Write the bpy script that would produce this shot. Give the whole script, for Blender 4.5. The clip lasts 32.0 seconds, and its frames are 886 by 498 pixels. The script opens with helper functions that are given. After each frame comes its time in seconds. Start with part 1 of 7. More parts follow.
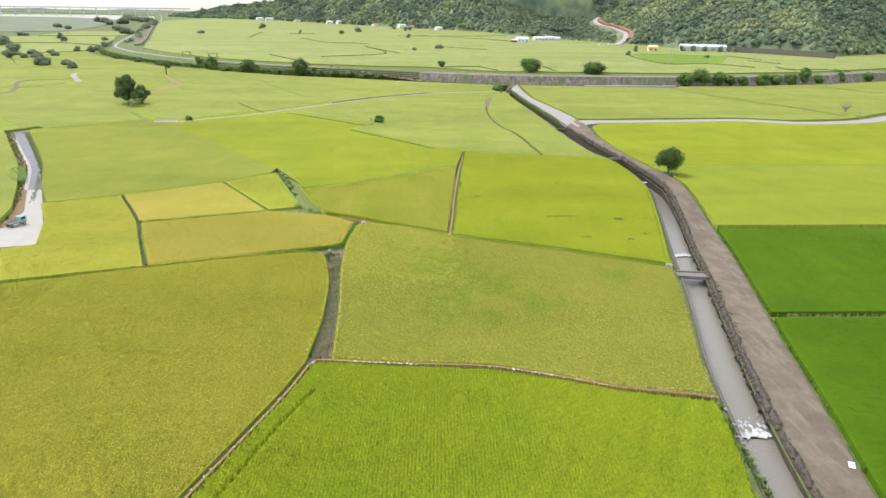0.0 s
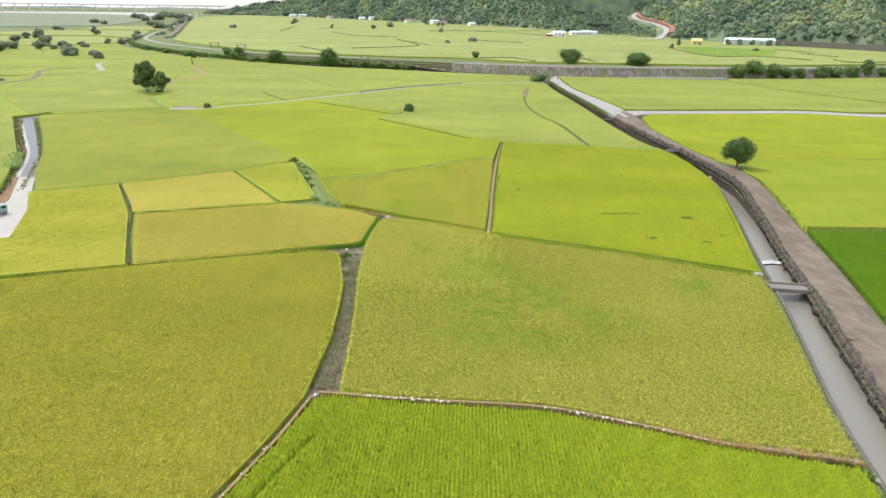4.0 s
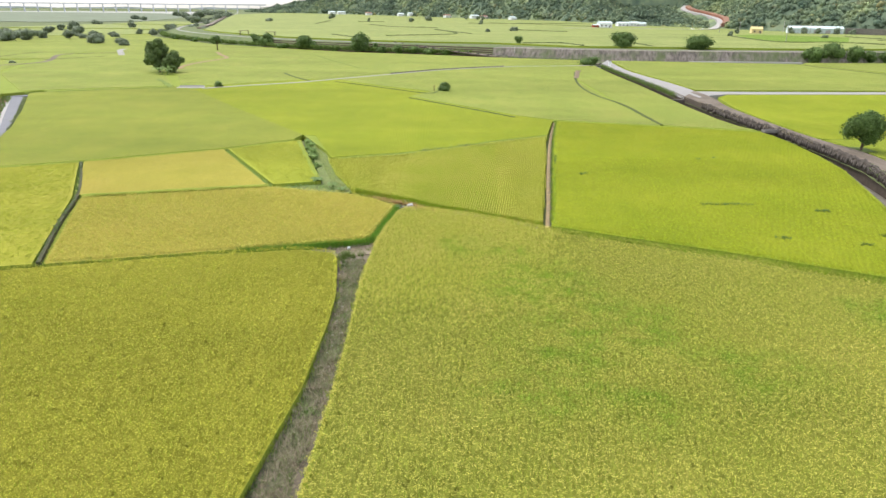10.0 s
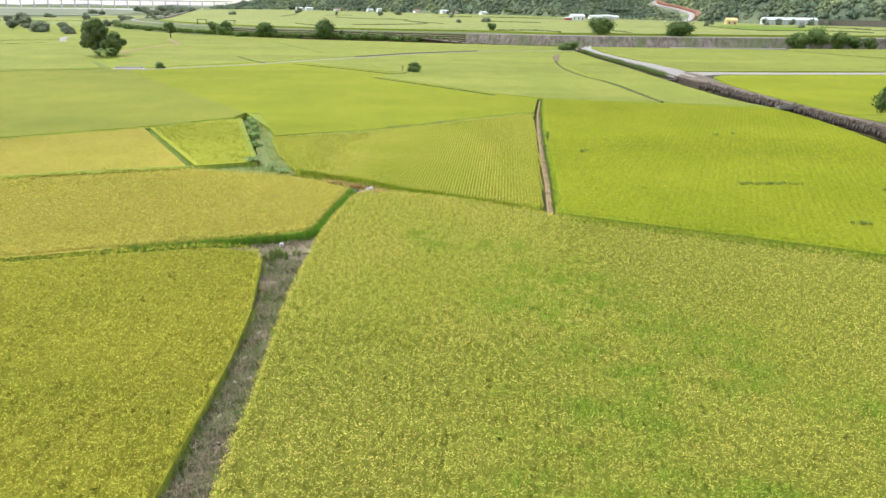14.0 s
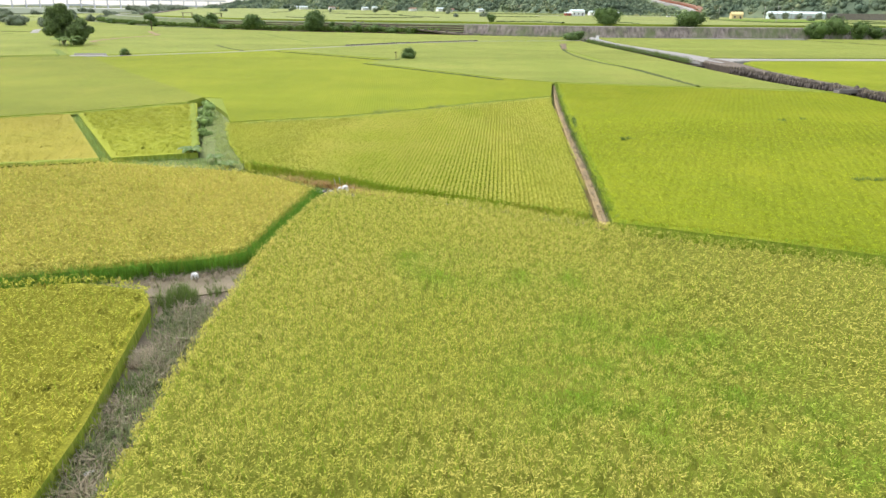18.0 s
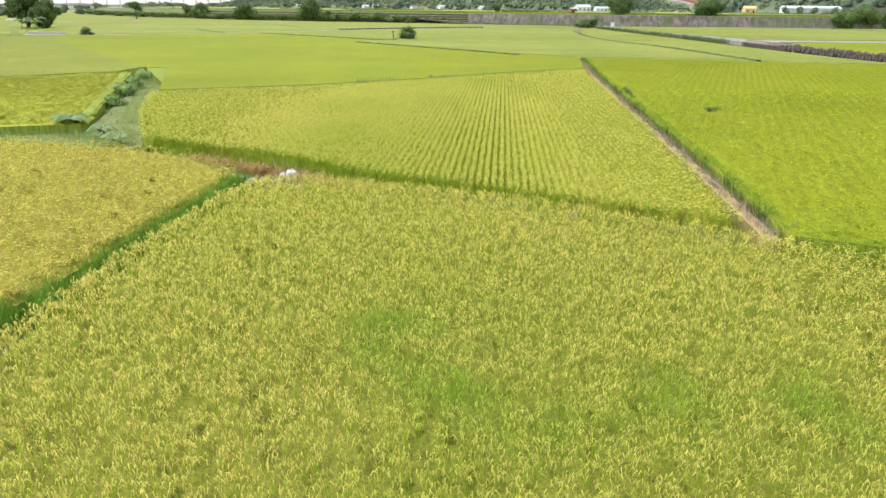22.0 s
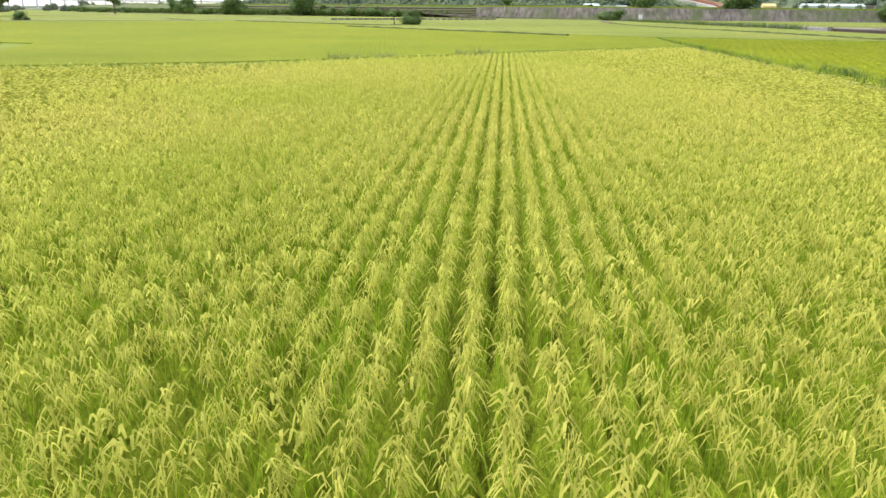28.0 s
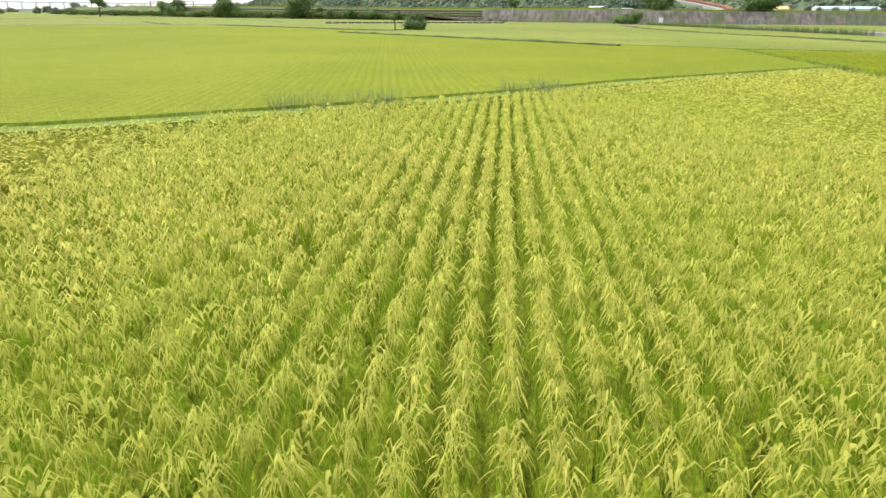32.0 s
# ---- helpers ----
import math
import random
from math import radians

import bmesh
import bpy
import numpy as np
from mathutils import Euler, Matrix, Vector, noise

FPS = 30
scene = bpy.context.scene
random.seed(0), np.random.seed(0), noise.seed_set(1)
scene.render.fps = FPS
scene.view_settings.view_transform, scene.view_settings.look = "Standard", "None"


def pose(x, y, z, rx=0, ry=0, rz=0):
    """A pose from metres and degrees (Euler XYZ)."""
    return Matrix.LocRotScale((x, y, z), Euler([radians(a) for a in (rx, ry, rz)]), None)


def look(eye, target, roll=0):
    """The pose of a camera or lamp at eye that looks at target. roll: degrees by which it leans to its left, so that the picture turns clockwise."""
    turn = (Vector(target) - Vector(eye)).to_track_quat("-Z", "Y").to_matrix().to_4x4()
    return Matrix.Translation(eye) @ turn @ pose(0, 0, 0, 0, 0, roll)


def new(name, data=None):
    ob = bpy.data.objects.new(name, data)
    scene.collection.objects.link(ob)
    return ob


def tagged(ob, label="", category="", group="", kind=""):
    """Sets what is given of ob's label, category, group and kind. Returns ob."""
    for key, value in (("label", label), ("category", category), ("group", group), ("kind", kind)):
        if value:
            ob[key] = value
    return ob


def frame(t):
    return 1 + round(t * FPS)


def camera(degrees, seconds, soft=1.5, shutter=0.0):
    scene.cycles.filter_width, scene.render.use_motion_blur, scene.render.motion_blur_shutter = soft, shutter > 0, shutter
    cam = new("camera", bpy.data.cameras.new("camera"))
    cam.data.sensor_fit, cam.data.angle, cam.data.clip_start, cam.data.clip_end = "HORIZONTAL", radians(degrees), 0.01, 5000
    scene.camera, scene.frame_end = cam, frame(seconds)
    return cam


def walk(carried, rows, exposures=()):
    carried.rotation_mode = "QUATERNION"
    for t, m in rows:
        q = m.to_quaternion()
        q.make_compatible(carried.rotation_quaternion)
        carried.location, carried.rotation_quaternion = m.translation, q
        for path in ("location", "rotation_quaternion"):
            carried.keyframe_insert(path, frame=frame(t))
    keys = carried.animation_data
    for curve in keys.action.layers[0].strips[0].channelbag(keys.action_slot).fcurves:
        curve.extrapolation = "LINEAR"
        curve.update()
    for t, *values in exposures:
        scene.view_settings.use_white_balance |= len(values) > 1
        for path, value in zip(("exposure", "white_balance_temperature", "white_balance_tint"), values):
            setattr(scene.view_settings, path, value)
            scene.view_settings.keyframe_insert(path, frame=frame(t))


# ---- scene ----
cam = camera(69.0, 32.0)

PATH = [
    (0, (0.652, -15.505, 35.178), (0.742, -13.631, 34.483), 0.9),
    (0.5, (0.561, -13.708, 34.747), (0.622, -11.835, 34.049), 0.9),
    (1, (0.547, -11.877, 34.216), (0.548, -10.003, 33.515), 1.0),
    (2, (0.463, -8.019, 32.793), (0.462, -6.145, 32.094), 0.9),
    (3, (0.392, -4.304, 31.429), (0.392, -2.43, 30.729), 0.9),
    (5.5, (0.099, 5.349, 27.629), (0.098, 7.224, 26.931), 0.8),
    (6, (0.064, 7.314, 27.025), (0.059, 9.188, 26.325), 0.9),
    (6.5, (0.027, 9.211, 26.4), (-0.033, 11.083, 25.699), 0.8),
    (7, (0.021, 11.011, 25.79), (-0.064, 12.882, 25.088), 0.8),
    (8, (-0.015, 14.856, 24.237), (-0.102, 16.727, 23.535), 0.8),
    (9, (-0.094, 18.811, 22.733), (-0.187, 20.682, 22.032), 0.8),
    (10, (-0.22, 22.731, 21.163), (-0.332, 24.601, 20.463), 0.5),
    (11, (-0.371, 26.43, 19.668), (-0.504, 28.298, 18.967), 0.6),
    (12, (-0.548, 30.349, 18.127), (-0.695, 32.216, 17.426), 0.5),
    (13, (-0.71, 34.477, 16.452), (-0.843, 36.347, 15.754), 0.5),
    (13.5, (-0.79, 36.229, 15.79), (-0.887, 38.1, 15.09), 0.6),
    (14, (-0.85, 37.837, 15.231), (-0.879, 39.709, 14.529), 0.6),
    (14.5, (-0.817, 39.567, 14.844), (-0.835, 41.439, 14.141), 0.5),
    (16.5, (-1.236, 47.43, 12.764), (-1.254, 49.303, 12.062), 0.5),
    (17, (-1.394, 49.309, 12.456), (-1.411, 51.183, 11.756), 0.5),
    (18, (-1.453, 53.022, 11.016), (-1.472, 54.895, 10.315), 0.5),
    (19, (-1.499, 57.004, 9.39), (-1.519, 58.877, 8.689), 0.5),
    (20, (-1.582, 60.8, 8.009), (-1.603, 62.673, 7.308), 0.6),
    (21, (-1.779, 64.792, 7.443), (-1.8, 66.666, 6.743), 0.6),
    (22, (-2.028, 68.595, 6.271), (-2.05, 70.468, 5.572), 0.6),
    (23, (-2.331, 72.595, 5.75), (-2.352, 74.468, 5.052), 0.6),
    (24, (-2.625, 76.421, 5.368), (-2.648, 78.296, 4.672), 0.6),
    (25, (-2.982, 80.205, 4.537), (-3.004, 82.08, 3.842), 0.6),
    (25.5, (-3.111, 82.286, 4.271), (-3.135, 84.162, 3.577), 0.5),
    (27.5, (-3.945, 89.127, 2.921), (-3.968, 91.004, 2.229), 0.6),
    (28, (-3.993, 90.837, 2.849), (-4.018, 92.714, 2.158), 0.6),
    (29, (-4.422, 94.351, 2.969), (-4.446, 96.228, 2.28), 0.6),
    (30, (-4.653, 97.89, 3.005), (-4.679, 99.768, 2.318), 0.6),
    (31, (-5.0, 101.424, 2.893), (-5.026, 103.303, 2.207), 0.5),
    (32, (-5.263, 104.932, 2.892), (-5.29, 106.811, 2.208), 0.6),
]
walk(cam, [(t, look(e, a, r)) for t, e, a, r in PATH])

# ---- light: a bright, thinly overcast sky ----
world = bpy.data.worlds.new("sky")
scene.world = world
world.use_nodes = True
wt = world.node_tree
wt.nodes.clear()
sky = wt.nodes.new("ShaderNodeTexSky")
sky.sky_type, sky.sun_disc = "NISHITA", False
sky.sun_elevation, sky.sun_rotation = radians(58), radians(-60)
sky.air_density, sky.dust_density, sky.ozone_density = 1.0, 2.0, 1.0
veil = wt.nodes.new("ShaderNodeHueSaturation")
veil.inputs["Saturation"].default_value = 0.35
back = wt.nodes.new("ShaderNodeBackground")
back.inputs["Strength"].default_value = 0.3
wout = wt.nodes.new("ShaderNodeOutputWorld")
wt.links.new(sky.outputs[0], veil.inputs["Color"])
wt.links.new(veil.outputs[0], back.inputs["Color"])
wt.links.new(back.outputs[0], wout.inputs["Surface"])
sun = new("sun", bpy.data.lights.new("sun", "SUN"))
sun.data.energy, sun.data.angle, sun.data.color = 1.05, radians(14), (1.0, 0.96, 0.9)
sun.matrix_world = look((0, 0, 0), (0.46, -0.27, -0.85))
scene.view_settings.exposure = 0.55


# ---- materials ----
def mat_nodes(name):
    m = bpy.data.materials.new(name)
    m.use_nodes = True
    nt = m.node_tree
    b = nt.nodes["Principled BSDF"]
    b.inputs["Specular IOR Level"].default_value = 0.12
    return m, nt, b


def nd(nt, kind, **ins):
    n = nt.nodes.new(kind)
    for k, v in ins.items():
        n.inputs[k].default_value = v
    return n


def world_pos(nt):
    return nt.nodes.new("ShaderNodeNewGeometry").outputs["Position"]


def noise_tex(nt, scale, detail=3.0, rough=0.55, vec=None, stretch=None):
    n = nd(nt, "ShaderNodeTexNoise", Scale=scale, Detail=detail, Roughness=rough)
    v = vec if vec is not None else world_pos(nt)
    if stretch:
        mp = nd(nt, "ShaderNodeMapping", Scale=stretch[:3])
        mp.inputs["Rotation"].default_value = (0, 0, stretch[3] if len(stretch) > 3 else 0)
        nt.links.new(v, mp.inputs["Vector"])
        v = mp.outputs[0]
    nt.links.new(v, n.inputs["Vector"])
    return n.outputs["Fac"]


def ramp(nt, fac, stops):
    r = nt.nodes.new("ShaderNodeValToRGB")
    els = r.color_ramp.elements
    while len(els) < len(stops):
        els.new(0.5)
    for e, (p, c) in zip(els, stops):
        e.position = p
        e.color = (*c, 1) if len(c) == 3 else c
    nt.links.new(fac, r.inputs["Fac"])
    return r.outputs["Color"]


def mix(nt, fac, a, b, mode="MIX"):
    n = nt.nodes.new("ShaderNodeMix")
    n.data_type, n.blend_type = "RGBA", mode
    for sock, v in ((n.inputs[0], fac), (n.inputs[6], a), (n.inputs[7], b)):
        if isinstance(v, (int, float)):
            sock.default_value = v
        elif isinstance(v, tuple):
            sock.default_value = (*v, 1)
        else:
            nt.links.new(v, sock)
    return n.outputs[2]


def bump(nt, bsdf, height, strength=0.5, dist=0.1):
    n = nd(nt, "ShaderNodeBump", Strength=strength, Distance=dist)
    nt.links.new(height, n.inputs["Height"])
    nt.links.new(n.outputs[0], bsdf.inputs["Normal"])


def grey(v):
    return (v, v, v)


def plain(name, col, rough=0.7, var=0.25, scale=3.0, metal=0.0, relief=0.3, grain=30.0):
    """Painted, stone or earth surface: stains at one scale, grain at another."""
    m, nt, b = mat_nodes(name)
    big = noise_tex(nt, scale, 4)
    fine = noise_tex(nt, grain, 3)
    dark = tuple(c * (1 - var) for c in col)
    light = tuple(min(1, c * (1 + var)) for c in col)
    c = mix(nt, big, dark, light)
    c = mix(nt, 0.35, c, ramp(nt, fine, [(0.3, grey(0.55)), (0.7, grey(1.0))]), "MULTIPLY")
    nt.links.new(c, b.inputs["Base Color"])
    b.inputs["Roughness"].default_value, b.inputs["Metallic"].default_value = rough, metal
    if relief:
        bump(nt, b, fine, relief, 0.03)
    return m


def rice_mat(name, low, mid, high, turn=0.0, patch=None, rows=0.27, gap=0.55, lodge=0.0):
    """Ripening rice seen from above: planted rows with the shade between them painted in, hills in the row, drifts of
    riper plants.
    """
    m, nt, b = mat_nodes(name)
    pos = world_pos(nt)
    drift = noise_tex(nt, 0.09, 4, 0.6, pos)
    streak = noise_tex(nt, 0.5, 3, 0.6, pos, (1.0, 0.25, 1, turn))
    clump = noise_tex(nt, 2.6, 4, 0.7, pos)
    tuft = noise_tex(nt, 11.0, 2, 0.6, pos)
    c = ramp(nt, drift, [(0.3, low), (0.52, mid), (0.72, high)])
    c = mix(nt, 0.3, c, ramp(nt, streak, [(0.3, low), (0.7, high)]))
    band = noise_tex(nt, 0.03, 3, 0.6, pos, (0.35, 1.3, 1, 0.1))
    c = mix(nt, 1.0, c, ramp(nt, band, [(0.34, grey(0.9)), (0.62, grey(1.08))]), "MULTIPLY")
    if patch:
        pc, ring = patch
        c = mix(nt, patch_mask(nt, pos, ring), c, pc)
    mp2 = nd(nt, "ShaderNodeMapping")
    mp2.inputs["Rotation"].default_value = (0, 0, turn)
    nt.links.new(pos, mp2.inputs["Vector"])
    bent = nd(nt, "ShaderNodeVectorMath")
    bent.operation = "ADD"
    nz = nd(nt, "ShaderNodeTexNoise", Scale=3.0, Detail=2.0)
    nt.links.new(pos, nz.inputs["Vector"])
    sm = nd(nt, "ShaderNodeVectorMath")
    sm.operation = "SCALE"
    sm.inputs["Scale"].default_value = 0.16
    nt.links.new(nz.outputs["Color"], sm.inputs[0])
    nt.links.new(mp2.outputs[0], bent.inputs[0])
    nt.links.new(sm.outputs[0], bent.inputs[1])
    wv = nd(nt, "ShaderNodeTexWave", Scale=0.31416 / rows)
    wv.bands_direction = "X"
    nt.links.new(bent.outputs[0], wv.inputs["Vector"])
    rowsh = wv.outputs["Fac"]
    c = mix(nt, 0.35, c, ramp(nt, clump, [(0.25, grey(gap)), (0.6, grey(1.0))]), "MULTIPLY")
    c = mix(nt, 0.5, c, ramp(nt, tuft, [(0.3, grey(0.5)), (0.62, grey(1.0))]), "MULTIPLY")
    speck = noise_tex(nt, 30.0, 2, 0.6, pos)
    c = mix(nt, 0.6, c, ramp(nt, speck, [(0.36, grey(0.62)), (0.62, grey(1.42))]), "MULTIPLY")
    # shade between the rows, darkened into the colour down to gap
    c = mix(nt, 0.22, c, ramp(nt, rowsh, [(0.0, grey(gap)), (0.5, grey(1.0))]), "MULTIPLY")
    nt.links.new(c, b.inputs["Base Color"])
    b.inputs["Roughness"].default_value = 0.9
    b.inputs["Specular IOR Level"].default_value = 0.06
    h = mix(nt, 0.4, mix(nt, 0.5, rowsh, tuft), speck)
    bump(nt, b, h, 0.7, 0.08)
    return m


def leaf_mat(name, dark, light, through_light=0.25, rough=0.55):
    m, nt, b = mat_nodes(name)
    geo = nt.nodes.new("ShaderNodeNewGeometry")
    n = noise_tex(nt, 0.8, 3)
    c = mix(nt, n, dark, light)
    c2 = ramp(nt, geo.outputs["Random Per Island"], [(0.0, grey(0.6)), (1.0, grey(1.25))])
    c = mix(nt, 1.0, c, c2, "MULTIPLY")
    nt.links.new(c, b.inputs["Base Color"])
    b.inputs["Roughness"].default_value = rough
    tr = nt.nodes.new("ShaderNodeBsdfTranslucent")
    nt.links.new(c, tr.inputs["Color"])
    ms = nt.nodes.new("ShaderNodeMixShader")
    ms.inputs[0].default_value = through_light
    out = nt.nodes["Material Output"]
    nt.links.new(b.outputs[0], ms.inputs[1])
    nt.links.new(tr.outputs[0], ms.inputs[2])
    nt.links.new(ms.outputs[0], out.inputs["Surface"])
    return m


def side_mat():
    """The cut side of a stand of rice: upright stalks, green to straw."""
    m, nt, b = mat_nodes("rice_side")
    st = noise_tex(nt, 9.0, 4, 0.7, None, (1, 1, 0.07))
    c = ramp(nt, st, [(0.3, (0.13, 0.18, 0.02)), (0.5, (0.24, 0.3, 0.035)), (0.7, (0.37, 0.39, 0.07))])
    nt.links.new(c, b.inputs["Base Color"])
    b.inputs["Roughness"].default_value = 0.9
    bump(nt, b, st, 0.9, 0.06)
    return m


def forest_mat():
    """Mixed woodland: tints by tree, browner and yellower here and there; bluish distance haze painted into the greens.
    """
    m, nt, b = mat_nodes("forest")
    geo = nt.nodes.new("ShaderNodeNewGeometry")
    c = ramp(nt, noise_tex(nt, 0.06, 4, 0.7), [(0.3, (0.08, 0.118, 0.078)), (0.48, (0.12, 0.158, 0.098)), (0.6, (0.16, 0.2, 0.112)), (0.74, (0.2, 0.2, 0.12))])
    wide = noise_tex(nt, 0.018, 5, 0.65)
    # broad noise: painted gully shadow at the dark end, grassy patches at the light
    c = mix(nt, 1.0, c, ramp(nt, wide, [(0.36, (0.62, 0.68, 0.72)), (0.5, grey(1.0)), (0.64, (1.35, 1.3, 1.05))]), "MULTIPLY")
    c = mix(nt, ramp(nt, noise_tex(nt, 0.03, 4, 0.7, None, (1, 1, 0.4)), [(0.68, grey(0)), (0.76, grey(0.7))]), c, (0.25, 0.17, 0.12))
    c = mix(nt, 1.0, c, ramp(nt, geo.outputs["Random Per Island"], [(0.0, grey(0.7)), (0.95, grey(1.25)), (1.0, (1.7, 1.2, 0.9))]), "MULTIPLY")
    nt.links.new(c, b.inputs["Base Color"])
    b.inputs["Roughness"].default_value = 0.85
    return m


def patch_mask(nt, pos, rings):
    """Ragged blotches inside rough rings round plan points (x, y, radius)."""
    wn = nd(nt, "ShaderNodeTexNoise", Scale=0.2, Detail=4.0)
    nt.links.new(pos, wn.inputs["Vector"])
    sc = nd(nt, "ShaderNodeVectorMath")
    sc.operation = "SCALE"
    sc.inputs["Scale"].default_value = 8.0
    nt.links.new(wn.outputs["Color"], sc.inputs[0])
    wob = nd(nt, "ShaderNodeVectorMath")
    wob.operation = "ADD"
    nt.links.new(pos, wob.inputs[0])
    nt.links.new(sc.outputs[0], wob.inputs[1])
    most = None
    for px, py, pr in rings:
        mp = nd(nt, "ShaderNodeVectorMath")
        mp.operation = "DISTANCE"
        nt.links.new(wob.outputs[0], mp.inputs[0])
        mp.inputs[1].default_value = (px + 4.0, py + 4.0, 4.8)
        fall = nd(nt, "ShaderNodeMapRange")
        fall.inputs["From Min"].default_value, fall.inputs["From Max"].default_value = pr * 1.15, pr * 0.45
        nt.links.new(mp.outputs["Value"], fall.inputs["Value"])
        if most is None:
            most = fall.outputs[0]
        else:
            up = nt.nodes.new("ShaderNodeMath")
            up.operation = "MAXIMUM"
            nt.links.new(most, up.inputs[0])
            nt.links.new(fall.outputs[0], up.inputs[1])
            most = up.outputs[0]
    blot = ramp(nt, noise_tex(nt, 0.85, 6, 0.8, pos, (0.6, 1, 1, 0.2)), [(0.45, grey(0)), (0.6, grey(0.9))])
    k = nt.nodes.new("ShaderNodeMath")
    k.operation = "MULTIPLY"
    nt.links.new(most, k.inputs[0])
    nt.links.new(blot, k.inputs[1])
    return k.outputs[0]


PATCHES = ((5.0, 69.5, 5.5), (9.5, 64.5, 4.5), (6.0, 61.0, 5.0), (12.0, 61.0, 4.0), (3.5, 54.5, 4.5), (8.5, 53.5, 3.5), (17.0, 58.0, 4.0), (-1.5, 78.0, 3.0), (3.0, 76.2, 2.5), (29.0, 66.5, 3.5))


def rice_plant_mat(name, low, high, patch=None, vary=(0.8, 1.12)):
    """Leaf or ear of rice: thin, part of the light passes through."""
    m, nt, b = mat_nodes(name)
    pos = world_pos(nt)
    geo = nt.nodes.new("ShaderNodeNewGeometry")
    c = mix(nt, ramp(nt, noise_tex(nt, 0.12, 4, 0.6, pos), [(0.3, grey(0)), (0.7, grey(1))]), low, high)
    c = mix(nt, 0.4, c, mix(nt, geo.outputs["Random Per Island"], low, high))
    if patch:
        c = mix(nt, patch_mask(nt, pos, patch[1]), c, patch[0])
    c = mix(nt, 1.0, c, ramp(nt, geo.outputs["Random Per Island"], [(0.0, grey(vary[0])), (1.0, grey(vary[1]))]), "MULTIPLY")
    nt.links.new(c, b.inputs["Base Color"])
    b.inputs["Roughness"].default_value = 0.7
    b.inputs["Specular IOR Level"].default_value = 0.12
    tr = nt.nodes.new("ShaderNodeBsdfTranslucent")
    nt.links.new(c, tr.inputs["Color"])
    ms = nt.nodes.new("ShaderNodeMixShader")
    ms.inputs[0].default_value = 0.5
    nt.links.new(b.outputs[0], ms.inputs[1])
    nt.links.new(tr.outputs[0], ms.inputs[2])
    nt.links.new(ms.outputs[0], nt.nodes["Material Output"].inputs["Surface"])
    return m


OLIVE = ((0.245, 0.255, 0.029), (0.29, 0.287, 0.036), (0.325, 0.308, 0.045))
GREENY = ((0.165, 0.2, 0.026), (0.2, 0.226, 0.032), (0.24, 0.248, 0.04))


def worn_concrete():
    """Old farm road: brown-grey concrete, dusty drifts, dark damp stains, mud along the wheel lines."""
    m, nt, b = mat_nodes("concrete")
    c = ramp(nt, noise_tex(nt, 0.22, 5, 0.65), [(0.3, (0.118, 0.094, 0.07)), (0.5, (0.15, 0.12, 0.092)), (0.72, (0.205, 0.172, 0.135))])
    c = mix(nt, ramp(nt, noise_tex(nt, 0.9, 5, 0.7, None, (1.0, 0.22, 1.0, 0.25)), [(0.5, grey(0)), (0.72, grey(0.75))]), c, (0.24, 0.205, 0.165))
    c = mix(nt, ramp(nt, noise_tex(nt, 0.6, 5, 0.75), [(0.58, grey(0)), (0.7, grey(0.6))]), c, (0.085, 0.072, 0.056))
    fine = noise_tex(nt, 14.0, 4, 0.7)
    c = mix(nt, 0.5, c, ramp(nt, fine, [(0.3, grey(0.6)), (0.7, grey(1.15))]), "MULTIPLY")
    nt.links.new(c, b.inputs["Base Color"])
    b.inputs["Roughness"].default_value = 0.9
    bump(nt, b, fine, 0.4, 0.03)
    return m


